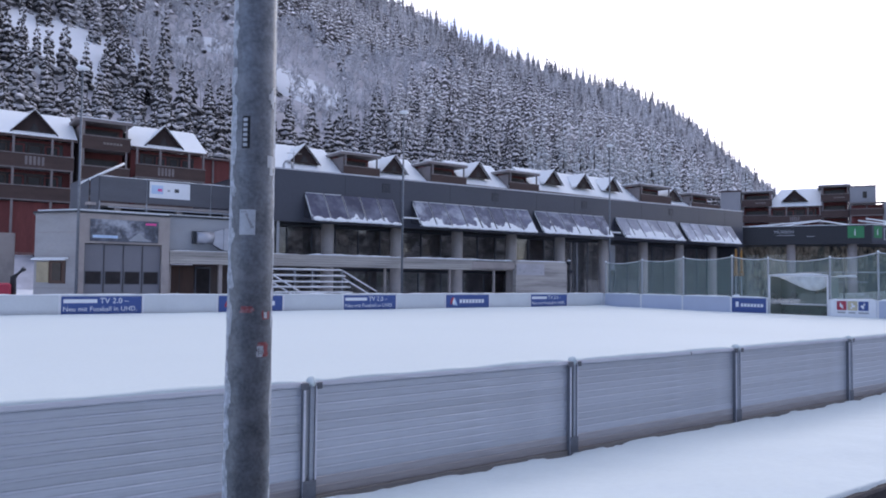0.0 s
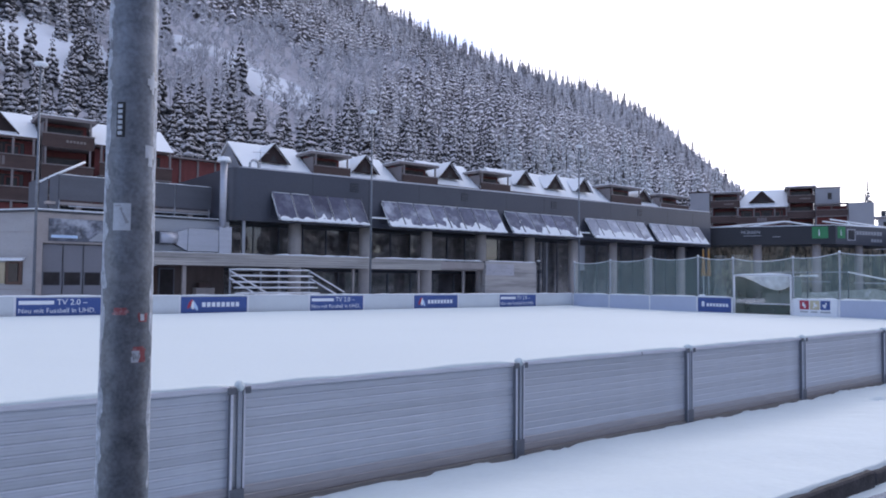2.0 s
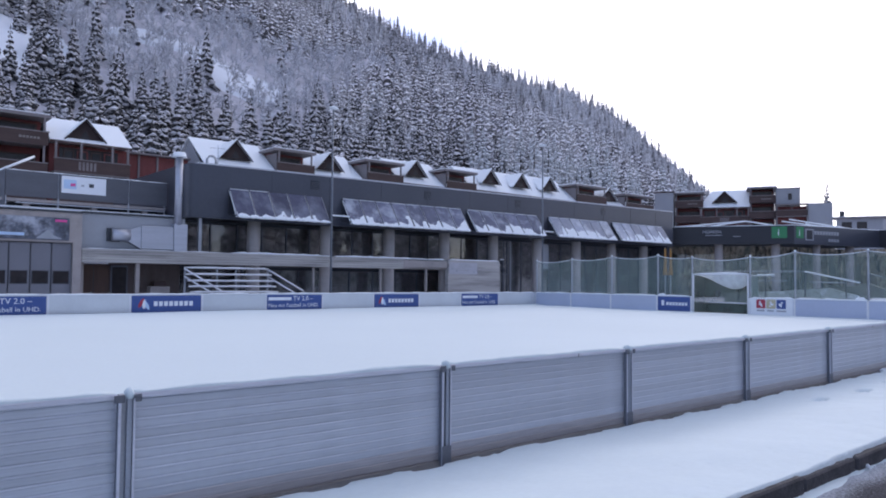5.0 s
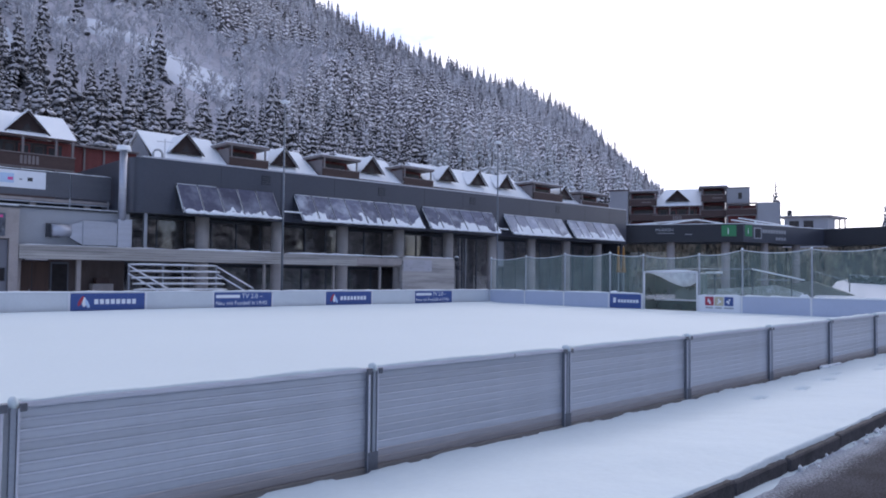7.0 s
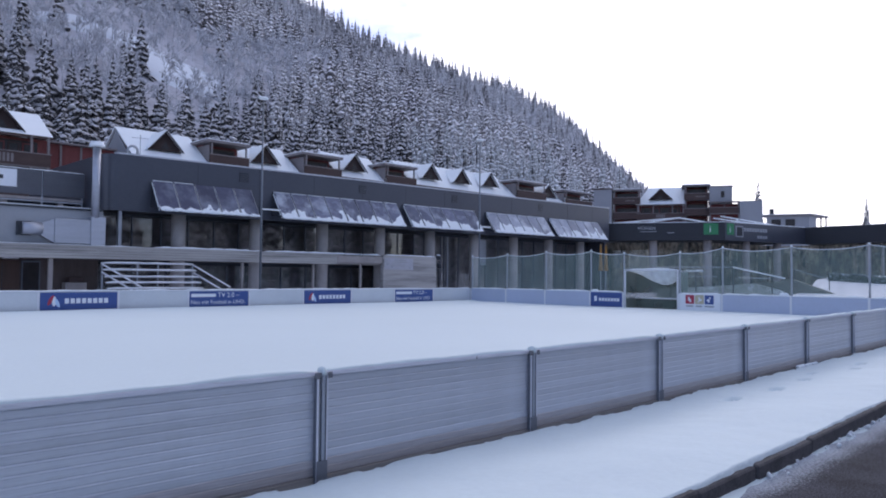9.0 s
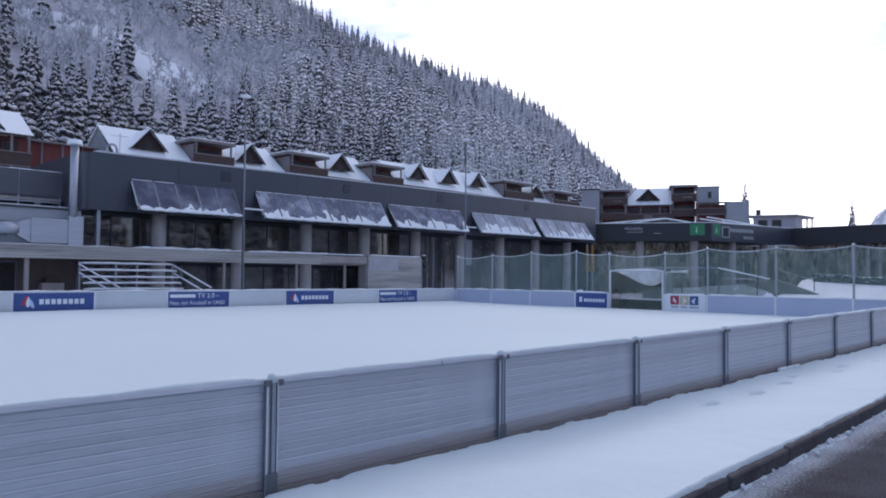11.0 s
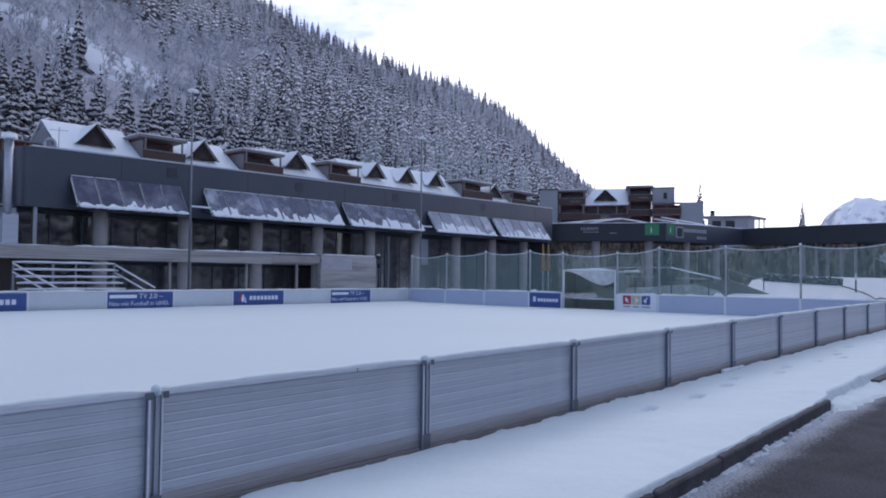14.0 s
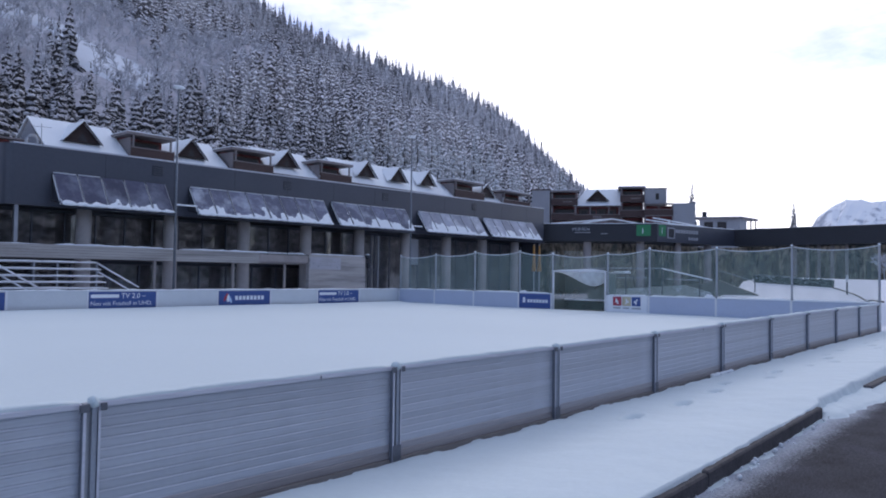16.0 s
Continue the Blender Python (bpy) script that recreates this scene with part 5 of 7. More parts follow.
for xa, xb in ((8.1, 10.6), (10.66, 14.3), (14.36, 16.52)):
    part("railing_panel", boxed(xa, xb, 44.0, 44.06, 6.2, 7.58, bevel=0.008), M["deck_panel"], deck, "dark grey railing panel")
for x in (8.12, 10.63, 14.33, 16.4):
    part("railing_post", boxed(x - 0.04, x + 0.04, 44.065, 44.13, 5.55, 7.62), M["steel"], deck)
for x in (9.0, 12.4, 15.2):
    part("support", boxed(x, x + 0.3, 44.3, 44.6, 5.4, 5.95), M["concrete"], deck)
# added dark sheet: shade of the gap under the deck, put into its colour
part("shade_sheet", boxed(8.3, 16.4, 45.2, 45.35, 5.46, 5.94), M["dark_steel"], deck)
for z in (5.6, 5.86):
    part("bar", boxed(8.6, 16.4, 44.15, 44.2, z, z + 0.06), M["fascia_trim"], deck)
bm = bmesh.new()
snow_cap(bm, 8.1, 16.5, 43.99, 44.07, 7.58, 0.05, 0.3, 9.0, overhang=0.01)
part("rail_snow", bm, M["snow"], deck, smooth=True)
for k in range(3):
    part("side_panel", prism(bmesh.new(), [(8.05 - 0.42 * k, 44.0 + 0.5 * k, 5.6), (7.7 - 0.42 * k, 44.42 + 0.5 * k, 5.6), (7.7 - 0.42 * k, 44.42 + 0.5 * k, 7.4 - 0.12 * k), (8.05 - 0.42 * k, 44.0 + 0.5 * k, 7.6 - 0.12 * k)], (0.04, 0.03, 0)),
         M["deck_panel"], deck)
bm = bmesh.new()
tube(bm, [(7.3, 44.9, 7.2), (8.0, 44.2, 7.6), (9.6, 45.2, 8.55)], 0.07, 0.07, 8)
part("stair_rail", bm, M["snow"], deck, "sloping handrail white with snow", smooth=True)
bn = thing("banner", "pale blue banner with small figures hung on the deck railing", "banner", 11.9, 43.98, 6.5)
cloth = part("cloth", boxed(10.75, 13.05, 43.97, 43.995, 6.56, 7.5, bevel=0.003), M["banner_white"], bn)
part("motif", boxed(10.85, 11.5, 43.962, 43.969, 6.8, 7.3), M["banner_sky"], cloth)
part("motif", boxed(11.2, 11.45, 43.957, 43.961, 6.95, 7.1), M["banner_pink"], cloth)
part("motif", boxed(12.15, 12.4, 43.962, 43.969, 6.95, 7.15), M["dark_steel"], cloth)
part("motif", boxed(11.75, 11.9, 43.962, 43.969, 6.97, 7.07), M["steel"], cloth)

# snow-covered spectators' steps in front of the terrace
stand = thing("spectator_steps", "white metal steps and handrails covered with snow", "railing", 18.2, 38.2, 0)
for k, z in enumerate((2.5, 2.15, 1.8, 1.5, 1.2, 0.9)):
    y = 38.9 - 0.25 * k if k else 39.0
    bm = bmesh.new()
    tube(bm, [(15.75 - 0.02 * k, y, z), (20.7 + 0.02 * k, y, z)], 0.04, 0.04, 8)
    part("rail", bm, M["white_metal"], stand, smooth=True)
    bm = bmesh.new()
    snow_cap(bm, 15.75, 20.7, y - 0.04, y + 0.04, z + 0.03, 0.045, 0.3, k * 2.0, overhang=0.01)
    part("rail_snow", bm, M["snow"], stand, smooth=True)
for x in (15.8, 17.6, 18.7, 20.65):
    part("upright", boxed(x - 0.04, x + 0.04, 38.96, 39.04, 0, 2.5), M["steel"], stand)
for x in (15.75, 20.7):
    for dz in (0.0, -0.42):
        bm = bmesh.new()
        tube(bm, [(x, 38.95, 2.45 + dz), (x + 1.55, 37.6, 1.25 + dz)], 0.045, 0.045, 8)
        part("sloping_rail", bm, M["white_metal"], stand, smooth=True)
part("platform", boxed(15.8, 20.6, 39.1, 40.5, 0.0, 0.55), M["concrete"], stand)

# ---------------------------------------------------------------- low information building beyond the rink's end
info = thing("information_building", "low flat building with a black fascia and green information signs", "building", 76, 33, 0)
ZT, ZB = 7.7, 5.87
IA, IB, IC, ID = Vector((68.2, 42.5, 0)), Vector((73.6, 32.2, 0)), Vector((86.6, 29.0, 0)), Vector((84.6, 9.1, 0))


def wall_between(name, a, b, z0, z1, thick, material, parent, label=""):
    d = (b - a).normalized()
    nrm = Vector((-d.y, d.x, 0)) * thick
    return part(name, prism(bmesh.new(), [(a.x, a.y, z0), (b.x, b.y, z0), (b.x, b.y, z1), (a.x, a.y, z1)], nrm), material, parent, label)


def on_face(a, b, s0, s1, z0, z1, name, material, parent, label="", out=0.03):
    """A flat plate on the face from a to b, between two shares of its length."""
    d = (b - a).normalized()
    off = Vector((d.y, -d.x, 0)) * out
    p, q = a + (b - a) * s0 + off, a + (b - a) * s1 + off
    return part(name, prism(bmesh.new(), [(p.x, p.y, z0), (q.x, q.y, z0), (q.x, q.y, z1), (p.x, p.y, z1)], -off * 0.8), material, parent, label)


def face_text(a, b, s, z, size, body, material, parent):
    d = (b - a).normalized()
    p = a + (b - a) * s + Vector((d.y, -d.x, 0)) * 0.06
    lettering("words", body, size, Matrix.Translation((p.x, p.y, z)) @ Matrix.Rotation(math.atan2(d.y, d.x), 4, "Z") @ FRONT, material, parent)


f1 = wall_between("fascia", IA, IB, ZB, ZT, 0.3, M["fascia_dark"], info)
f2 = wall_between("fascia", IB, IC, ZB, ZT, 0.3, M["fascia"], info)
wall_between("fascia", IC, ID, ZB, ZT + 0.02, 0.3, M["fascia_dark"], info)
part("roof", prism(bmesh.new(), [(69.0, 42.6, 7.3), (74.2, 32.6, 7.3), (86.5, 29.5, 7.3), (87, 50, 7.3), (69.0, 50, 7.3)], (0, 0, 0.12)), M["snow"], info)
part("wing_roof", prism(bmesh.new(), [(87.0, 29.0, 7.3), (85.0, 9.3, 7.3), (101, 7, 7.3), (102, 32, 7.3)], (0, 0, 0.12)), M["snow"], info)
part("soffit", prism(bmesh.new(), [(69.0, 42.6, 5.9), (74.2, 32.6, 5.9), (86.5, 29.5, 5.9), (87, 50, 5.9), (69.0, 50, 5.9)], (0, 0, 0.1)), M["dark_steel"], info)
part("wing_soffit", prism(bmesh.new(), [(87.0, 29.0, 5.9), (85.0, 9.3, 5.9), (101, 7, 5.9), (102, 32, 5.9)], (0, 0, 0.1)), M["dark_steel"], info)
WA, WB, WC, WD = Vector((72.0, 45.5, 0)), Vector((77.0, 36.3, 0)), Vector((90.4, 33.0, 0)), Vector((88.3, 8.7, 0))
# walls and windows carry the woods' reflection in their colour
for a, b, n in ((WA, WB, 4), (WB, WC, 6), (WC, WD, 9)):
    wall_between("recessed_wall", a, b, 0, 5.89, 0.2, M["painted_reflection"], info)
    for k in range(n):
        fr = on_face(a, b, (k + 0.05) / n, (k + 0.95) / n, 0.3, 5.2, "window", M["painted_reflection"], info, out=0.08)
        on_face(a, b, (k + 0.09) / n, (k + 0.91) / n, 0.45, 5.05, "pane", M["shop_glass"], fr, out=0.12)
        if k % 2 == 0:
            on_face(a, b, (k + 0.12) / n, (k + 0.3) / n, 2.3, 4.2, "notice", M["dark_concrete"], fr, out=0.1)
for a, b, s, rad in ((IA, IB, 0.4, 0.42), (IA, IB, 0.86, 0.42), (IB, IC, 0.33, 0.36), (IB, IC, 0.72, 0.4), (IC, ID, 0.306, 0.28), (IC, ID, 0.374, 0.15), (IC, ID, 0.43, 0.15), (IC, ID, 0.495, 0.18), (IC, ID, 0.563, 0.15)):
    d = (b - a).normalized()
    p = a + (b - a) * s + Vector((-d.y, d.x, 0)) * 0.85
    bm = bmesh.new()
    tube(bm, [(p.x, p.y, 0), (p.x, p.y, 5.9)], rad, rad, 20)
    part("column", bm, M["concrete"], info, smooth=True)
green = on_face(IA, IB, 0.825, 0.945, 6.45, 7.59, "green_sign", M["sign_green"], f1, "green square sign with a white letter i")
face_text(IA, IB, 0.87, 6.70, 0.92, "i", M["banner_white"], green)
face_text(IA, IB, 0.27, 6.99, 0.45, "M\u00dcRREN", M["steel"], f1)
on_face(IA, IB, 0.29, 0.43, 6.77, 6.82, "word_bar", M["steel"], f1)
on_face(IA, IB, 0.52, 0.58, 6.64, 6.69, "word_bar", M["steel"], f1)
green = on_face(IB, IC, 0.02, 0.1, 6.45, 7.59, "green_sign", M["sign_green"], f2, "green sign with a white letter i")
face_text(IB, IC, 0.045, 6.70, 0.92, "i", M["banner_white"], green)
outline = on_face(IB, IC, 0.12, 0.21, 6.27, 7.40, "outline_sign", M["steel"], f2, out=0.03)
on_face(IB, IC, 0.132, 0.198, 6.37, 7.29, "outline_field", M["fascia_dark"], outline, out=0.045)
for k in range(9):
    on_face(IB, IC, 0.22 + 0.032 * k, 0.244 + 0.032 * k, 6.88, 7.25, "word_bar", M["steel"], f2)
for k in range(4):
    on_face(IB, IC, 0.38 + 0.032 * k, 0.404 + 0.032 * k, 6.21, 6.51, "word_bar", M["steel"], f2)
for a, b, seed in ((IA, IB, 1.0), (IB, IC, 5.0), (IC, ID, 9.0)):
    bm = bmesh.new()
    n = 26
    tube(bm, [(p.x + 0.1, p.y + 0.15, ZT + 0.02 + 0.1 * max(0, noise.noise((k * 0.35 + seed, 1, 1)))) for k in range(n + 1) for p in (a + (b - a) * k / n,)], 0.06 if seed < 8 else 0.03, 0.06 if seed < 8 else 0.03, 6)
    part("edge_snow", bm, M["snow"], info, smooth=True)
for a, b, pts in ((IA, IB, ((0.02, 0.1), (0.62, 0.62), (0.84, 0.15))), (IA, IB, ((0.3, 0.1), (0.62, 0.62))), (IB, IC, ((0.1, 0.75), (0.42, 0.5), (0.98, 0.05))),
                  (IB, IC, ((0.02, 0.5), (0.45, 0.25), (0.7, 0.3))), (IB, IC, ((0.28, 0.6), (0.34, 0.15)))):
    d = (b - a).normalized()
    bm = bmesh.new()
    tube(bm, [(p.x, p.y, ZT + h) for s, h in pts for p in (a + (b - a) * s + Vector((-d.y, d.x, 0)) * 1.6,)], 0.07, 0.07, 8)
    part("roof_rack", bm, M["snow"], info, "snow-covered roof bar", smooth=True)
for k, (x, y) in enumerate(((57.0, 36.0), (58.0, 36.1))):
    par = thing("closed_parasol", "folded yellow parasol by the hall", "parasol", x, y, 0, "folded parasols")
    bm = bmesh.new()
    tube(bm, [(x, y, 0), (x, y, 4.95)], 0.05, 0.04, 8)
    part("pole", bm, M["steel"], par, smooth=True)
    bm = bmesh.new()
    tube(bm, [(x, y, 2.6), (x, y, 3.2), (x, y, 4.9)], 0.22, 0.07, 9)
    part("canopy", bm, M["yellow"], par, smooth=True)

# plaza behind the net
plaza = thing("plaza_ramp", "snowy ramp with a concrete side wall and handrails", "ramp", 52, 18, 0)
part("ramp_wall", prism(bmesh.new(), [(50, 22.5, 0), (50, 14.9, 0), (50, 14.95, 1.16), (50, 17.4, 2.03), (50, 18.2, 1.85), (50, 22.5, 1.5)], (0.35, 0, 0)), M["dark_concrete"], plaza)
part("snowy_bank", prism(bmesh.new(), [(49.6, 26.5, 0), (49.6, 17.8, 0), (49.6, 17.8, 1.25), (49.6, 19.5, 1.7), (49.6, 22.4, 1.45), (49.6, 26.5, 1.3)], (0.35, 0, 0)), M["snowy_bank"], plaza, "low bank with patches of snow")
for pts, rad in ((((49.5, 20.9, 2.76), (49.5, 17.6, 2.05)), 0.05), (((49.5, 26.5, 2.78), (49.5, 20.9, 2.76)), 0.03), (((49.5, 20.6, 2.08), (49.5, 18.4, 2.03)), 0.03),
                 (((52.0, 18.1, 2.7), (52.0, 15.8, 2.0)), 0.025), (((49.5, 26.5, 2.1), (49.5, 22.0, 2.15)), 0.025)):
    bm = bmesh.new()
    tube(bm, list(pts), rad, rad, 8)
    part("handrail", bm, M["snow" if rad > 0.04 else "steel"], plaza, "handrail thick with snow" if rad > 0.04 else "", smooth=True)
for x, y, z0, z in ((49.5, 20.9, 0.5, 2.76), (49.5, 18.4, 0.5, 2.2), (49.5, 23.5, 0.5, 2.76), (49.5, 25.4, 0.5, 2.77), (52.0, 15.8, 1.0, 2.0), (52.0, 17.9, 1.0, 2.66)):
    part("rail_post", boxed(x - 0.03, x + 0.03, y - 0.025, y + 0.025, z0, z), M["dark_steel"], plaza)


def plaza_z(x, y):
    z = 1.15 + 0.085 * (x - 50) + 0.05 * (y - 12.5) * smooth01((x - 51) / 5)
    z = min(z, 2.25) + 0.06 * noise.noise((x * 0.3, y * 0.3, 0))
    return z - 1.1 * smooth01((y - 17.2) / 0.6) * smooth01((55.8 - x) / 0.8) - 1.7 * smooth01((y - 18.2) / 1.2) - 1.0 * smooth01((47.5 - x) / 1.5)


bm = grid(bmesh.new(), [45.5 + 1.0 * i for i in range(48)], [-4 + 1.0 * i for i in range(42)], plaza_z)
tagged(link_bm("plaza_snow", bm, M["plaza_snow"], True), "raised snow-covered plaza", "snow", kind="stuff")
random.seed(12)
for k in range(5):
    y0 = 12.35 + k * 0.98
    hedge = bmesh.new()
    box(hedge, 56.35, 56.95, y0 - 0.02, y0 + 0.98, plaza_z(56.6, y0 + 0.5) - 0.3, plaza_z(56.6, y0 + 0.5) + 0.4)
    for j in range(130):
        c = Vector((56.65 + random.uniform(-0.38, 0.38), y0 + random.uniform(0, 1.0), 0))
        c.z = plaza_z(56.6, c.y) + random.uniform(-0.05, 0.46)
        q = random.uniform(0.06, 0.12)
        for v in bmesh.ops.create_icosphere(hedge, subdivisions=1, radius=1.0)["verts"]:
            v.co = c + v.co * q * (1 + 0.6 * noise.noise(v.co * 2 + c))
    tagged(link_bm("hedge", hedge, M["hedge"]), "dark clipped hedge dusted with snow on the plaza", "hedge", "hedge plants on the plaza")
bollard = thing("bollard_lamp", "slim dark bollard lamp with a pale head in the snow", "lamp", 52, 10.53, 1.1)
part("stem", boxed(51.96, 52.04, 10.49, 10.57, 1.0, 2.05), M["dark_steel"], bollard)
part("head", boxed(51.95, 52.05, 10.48, 10.58, 2.055, 2.45, bevel=0.01), M["white_metal"], bollard)
bm = bmesh.new()
pts = [(56.0 - 12.0 * t, 12.2 - 4.9 * t ** 0.8, 0) for t in [i / 14 for i in range(15)]]
tube(bm, [(x, y, plaza_z(x, y) + 0.03 if x > 47.6 else 1.12) for x, y, z in pts], 0.045, 0.045, 6)
tagged(link_bm("hose", bm, M["dark_steel"], True), "dark hose lying over the plaza snow", "hose")

# small things on and round the hall
vent_pipe = thing("roof_vent_pipe", "small bent metal vent pipe on the hall roof", "pipe", 18.2, 42, 8.3)
bm = bmesh.new()
tube(bm, [(18.1, 42.0, 8.25), (18.1, 42.0, 8.95)] + [(18.1 + 0.28 * (1 - math.cos(t)), 42.0, 8.95 + 0.28 * math.sin(t)) for t in [0.4 * i for i in range(1, 8)]] + [(18.66, 42.0, 8.75)], 0.07, 0.07, 10)
part("bent_pipe", bm, M["steel"], vent_pipe, smooth=True)
aerial = thing("aerial", "thin roof aerial beside the vent pipe", "aerial", 19.0, 43, 8.3)
bm = bmesh.new()
tube(bm, [(19.2, 43.0, 8.25), (19.2, 43.0, 10.1)], 0.025, 0.02, 6)
part("rod", bm, M["steel"], aerial)
bm = bmesh.new()
tube(bm, [(18.7, 43.0, 9.9), (19.7, 43.0, 9.95)], 0.015, 0.015, 6)
part("crossbar", bm, M["steel"], aerial)
blower = thing("snow_blower", "red snow blower parked by the garage", "machine", 2.9, 37.6, 0)
part("engine_housing", boxed(2.5, 3.4, 37.4, 38.1, 0.75, 1.65, bevel=0.08), M["banner_red"], blower)
part("auger_housing", boxed(3.3, 3.9, 37.1, 38.4, 0.15, 1.0, bevel=0.06), M["banner_red"], blower)
bm = bmesh.new()
tube(bm, [(3.5, 37.7, 1.0), (3.5, 37.7, 1.9), (3.9, 37.5, 2.3)], 0.14, 0.11, 12)
part("chute", bm, M["dark_steel"], blower, smooth=True)
bm = bmesh.new()
tube(bm, [(2.5, 37.5, 1.4), (1.7, 37.5, 2.0)], 0.03, 0.03, 8)
part("handle", bm, M["dark_steel"], blower)
for y in (37.25, 38.25):
    bm = bmesh.new()
    tube(bm, [(2.7, y - 0.1, 0.4), (2.7, y + 0.1, 0.4)], 0.4, 0.4, 20)
    wheel = part("wheel", bm, M["sticker_black"], blower)
    bm = bmesh.new()
    tube(bm, [(2.7, y - 0.115, 0.4), (2.7, y + 0.115, 0.4)], 0.16, 0.16, 14)
    part("rim", bm, M["steel"], wheel)
sign_post = thing("wall_lamp", "small dark wall lamp on the stair wall", "lamp", 41.25, 40.5, 2.9)
part("arm", boxed(41.26, 41.5, 40.52, 40.58, 2.95, 3.0), M["dark_steel"], sign_post)
part("shade", boxed(41.4, 41.66, 40.4, 40.7, 2.6, 2.94, bevel=0.05), M["dark_steel"], sign_post)

# ---------------------------------------------------------------- brown apartment houses behind the hall
CY = 72.0


def chalet(x0, x1, gx, ze, zr, low=5.0, storeys=1, gw=1.85, hip=0.0):
    """House with a snowy slope towards the rink, a dark gabled dormer and a timber front with balconies."""
    h = thing("apartment_house", "red-brown timber apartment house with a snowy roof and gabled dormer", "house", (x0 + x1) / 2, CY, low, "brown apartment houses")
    part("wall", boxed(x0 + 0.2, x1 - 0.2, CY + 0.8, CY + 9, low, ze - 0.06), M["red_wood"], h)
    yb, zp = CY + 4.2, zr + 0.45
    zr = 2 + (zr - 2) * 1.056                          # true height of the ridge, which lies further back
    part("roof", prism(bmesh.new(), [(x0, CY - 0.3, ze), (x1, CY - 0.3, ze), (x1, yb, zr), (x0 + hip, yb, zr)], (0, 0.05, 0.16)), M["snow"], h, "roof slope under snow")
    part("rear_roof", prism(bmesh.new(), [(x0 + hip, yb + 0.06, zr), (x1, yb + 0.06, zr), (x1, CY + 9.3, ze), (x0, CY + 9.3, ze)], (0, 0.05, 0.16)), M["snow"], h)
    part("fascia_board", boxed(x0, x1, CY - 0.36, CY - 0.31, ze - 0.14, ze + 0.1), M["dark_wood"], h)
    for sx, xe in ((1, x0 + hip), (-1, x1)):
        part("gable_end", prism(bmesh.new(), [(xe + 0.15 * sx, CY + 0.8, ze - 0.05), (xe + 0.15 * sx, CY + 8.5, ze - 0.05), (xe + 0.15 * sx, yb, zr - 0.2)], (0.12 * sx, 0, 0)), M["chalet_base"], h, "pale gable end")
    # dormer: its ridge runs back into the slope
    za = zp - 2.0
    yf = CY + 0.35
    yr = CY - 0.3 + (yb - CY + 0.3) * (zp - ze) / (zr - ze)
    for sx in (-1, 1):
        bm = bmesh.new()
        prism(bm, [(gx, yf - 0.3, zp), (gx + sx * gw, yf - 0.3, za - 0.06), (gx + sx * gw, CY + 0.75, za - 0.06), (gx, yr, zp)], (0, 0, 0.13))
        part("dormer_roof", bm, M["snow"], h)
        part("barge_board", prism(bmesh.new(), [(gx, yf - 0.34, zp + 0.02), (gx + sx * gw, yf - 0.34, za - 0.06), (gx + sx * gw, yf - 0.34, za - 0.22), (gx, yf - 0.34, zp - 0.16)], (0, 0.035, 0)), M["gable_wood"], h)
    part("dormer_front", prism(bmesh.new(), [(gx - gw + 0.06, yf, za - 0.04), (gx + gw - 0.06, yf, za - 0.04), (gx, yf, zp - 0.08)], (0, 0.1, 0)), M["gable_wood"], h, "blackened timber dormer front")
    part("dormer_window", prism(bmesh.new(), [(gx - 0.5, yf - 0.02, za + 0.12), (gx + 0.5, yf - 0.02, za + 0.12), (gx, yf - 0.02, za + 0.9)], (0, 0.012, 0)), M["dark_pane"], h)
    # front: posts, recessed windows, balconies storey by storey
    for s in range(storeys):
        zt = ze - 0.2 - 2.75 * s
        part("recess", boxed(x0 + 1.0, x1 - 1.0, CY + 0.74, CY + 0.79, zt - 2.3, zt - 0.15), M["dark_pane"], h)
        w = (x1 - x0 - 2.4) / 4
        for k in range(4):
            xx = x0 + 1.2 + w * k
            win = part("window", boxed(xx + 0.1, xx + w - 0.1, CY + 0.7, CY + 0.735, zt - 2.1, zt - 0.3), M["red_wood"] if k % 2 else M["dark_wood"], h)
            part("pane", boxed(xx + 0.25, xx + w - 0.25, CY + 0.68, CY + 0.698, zt - 1.7, zt - 0.45), M["dark_pane"], win)
        part("balcony_floor", boxed(x0 + 0.3, x1 - 0.3, CY - 0.7, CY + 0.7, zt - 2.62, zt - 2.5), M["beam"], h)
        bal = part("balcony_parapet", boxed(x0 + 0.3, x1 - 0.3, CY - 0.75, CY - 0.69, zt - 2.5, zt - 1.4), M["dark_wood"], h, "brown plank balcony parapet")
        part("parapet_rail", boxed(x0 + 0.25, x1 - 0.25, CY - 0.8, CY - 0.66, zt - 1.39, zt - 1.31), M["beam"], bal)
        if s == 0:
            for k in range(5):
                part("pale_panel", boxed(gx - 0.75 + 0.32 * k, gx - 0.55 + 0.32 * k, CY - 0.765, CY - 0.752, zt - 2.3, zt - 1.55), M["beam"], bal)
    for xx in (x0 + 0.45, x0 + (x1 - x0) * 0.36, x0 + (x1 - x0) * 0.74, x1 - 0.45):
        part("timber_post", boxed(xx - 0.09, xx + 0.09, CY - 0.64, CY - 0.46, low + 0.02, ze - 0.02), M["beam"], h)
    return h


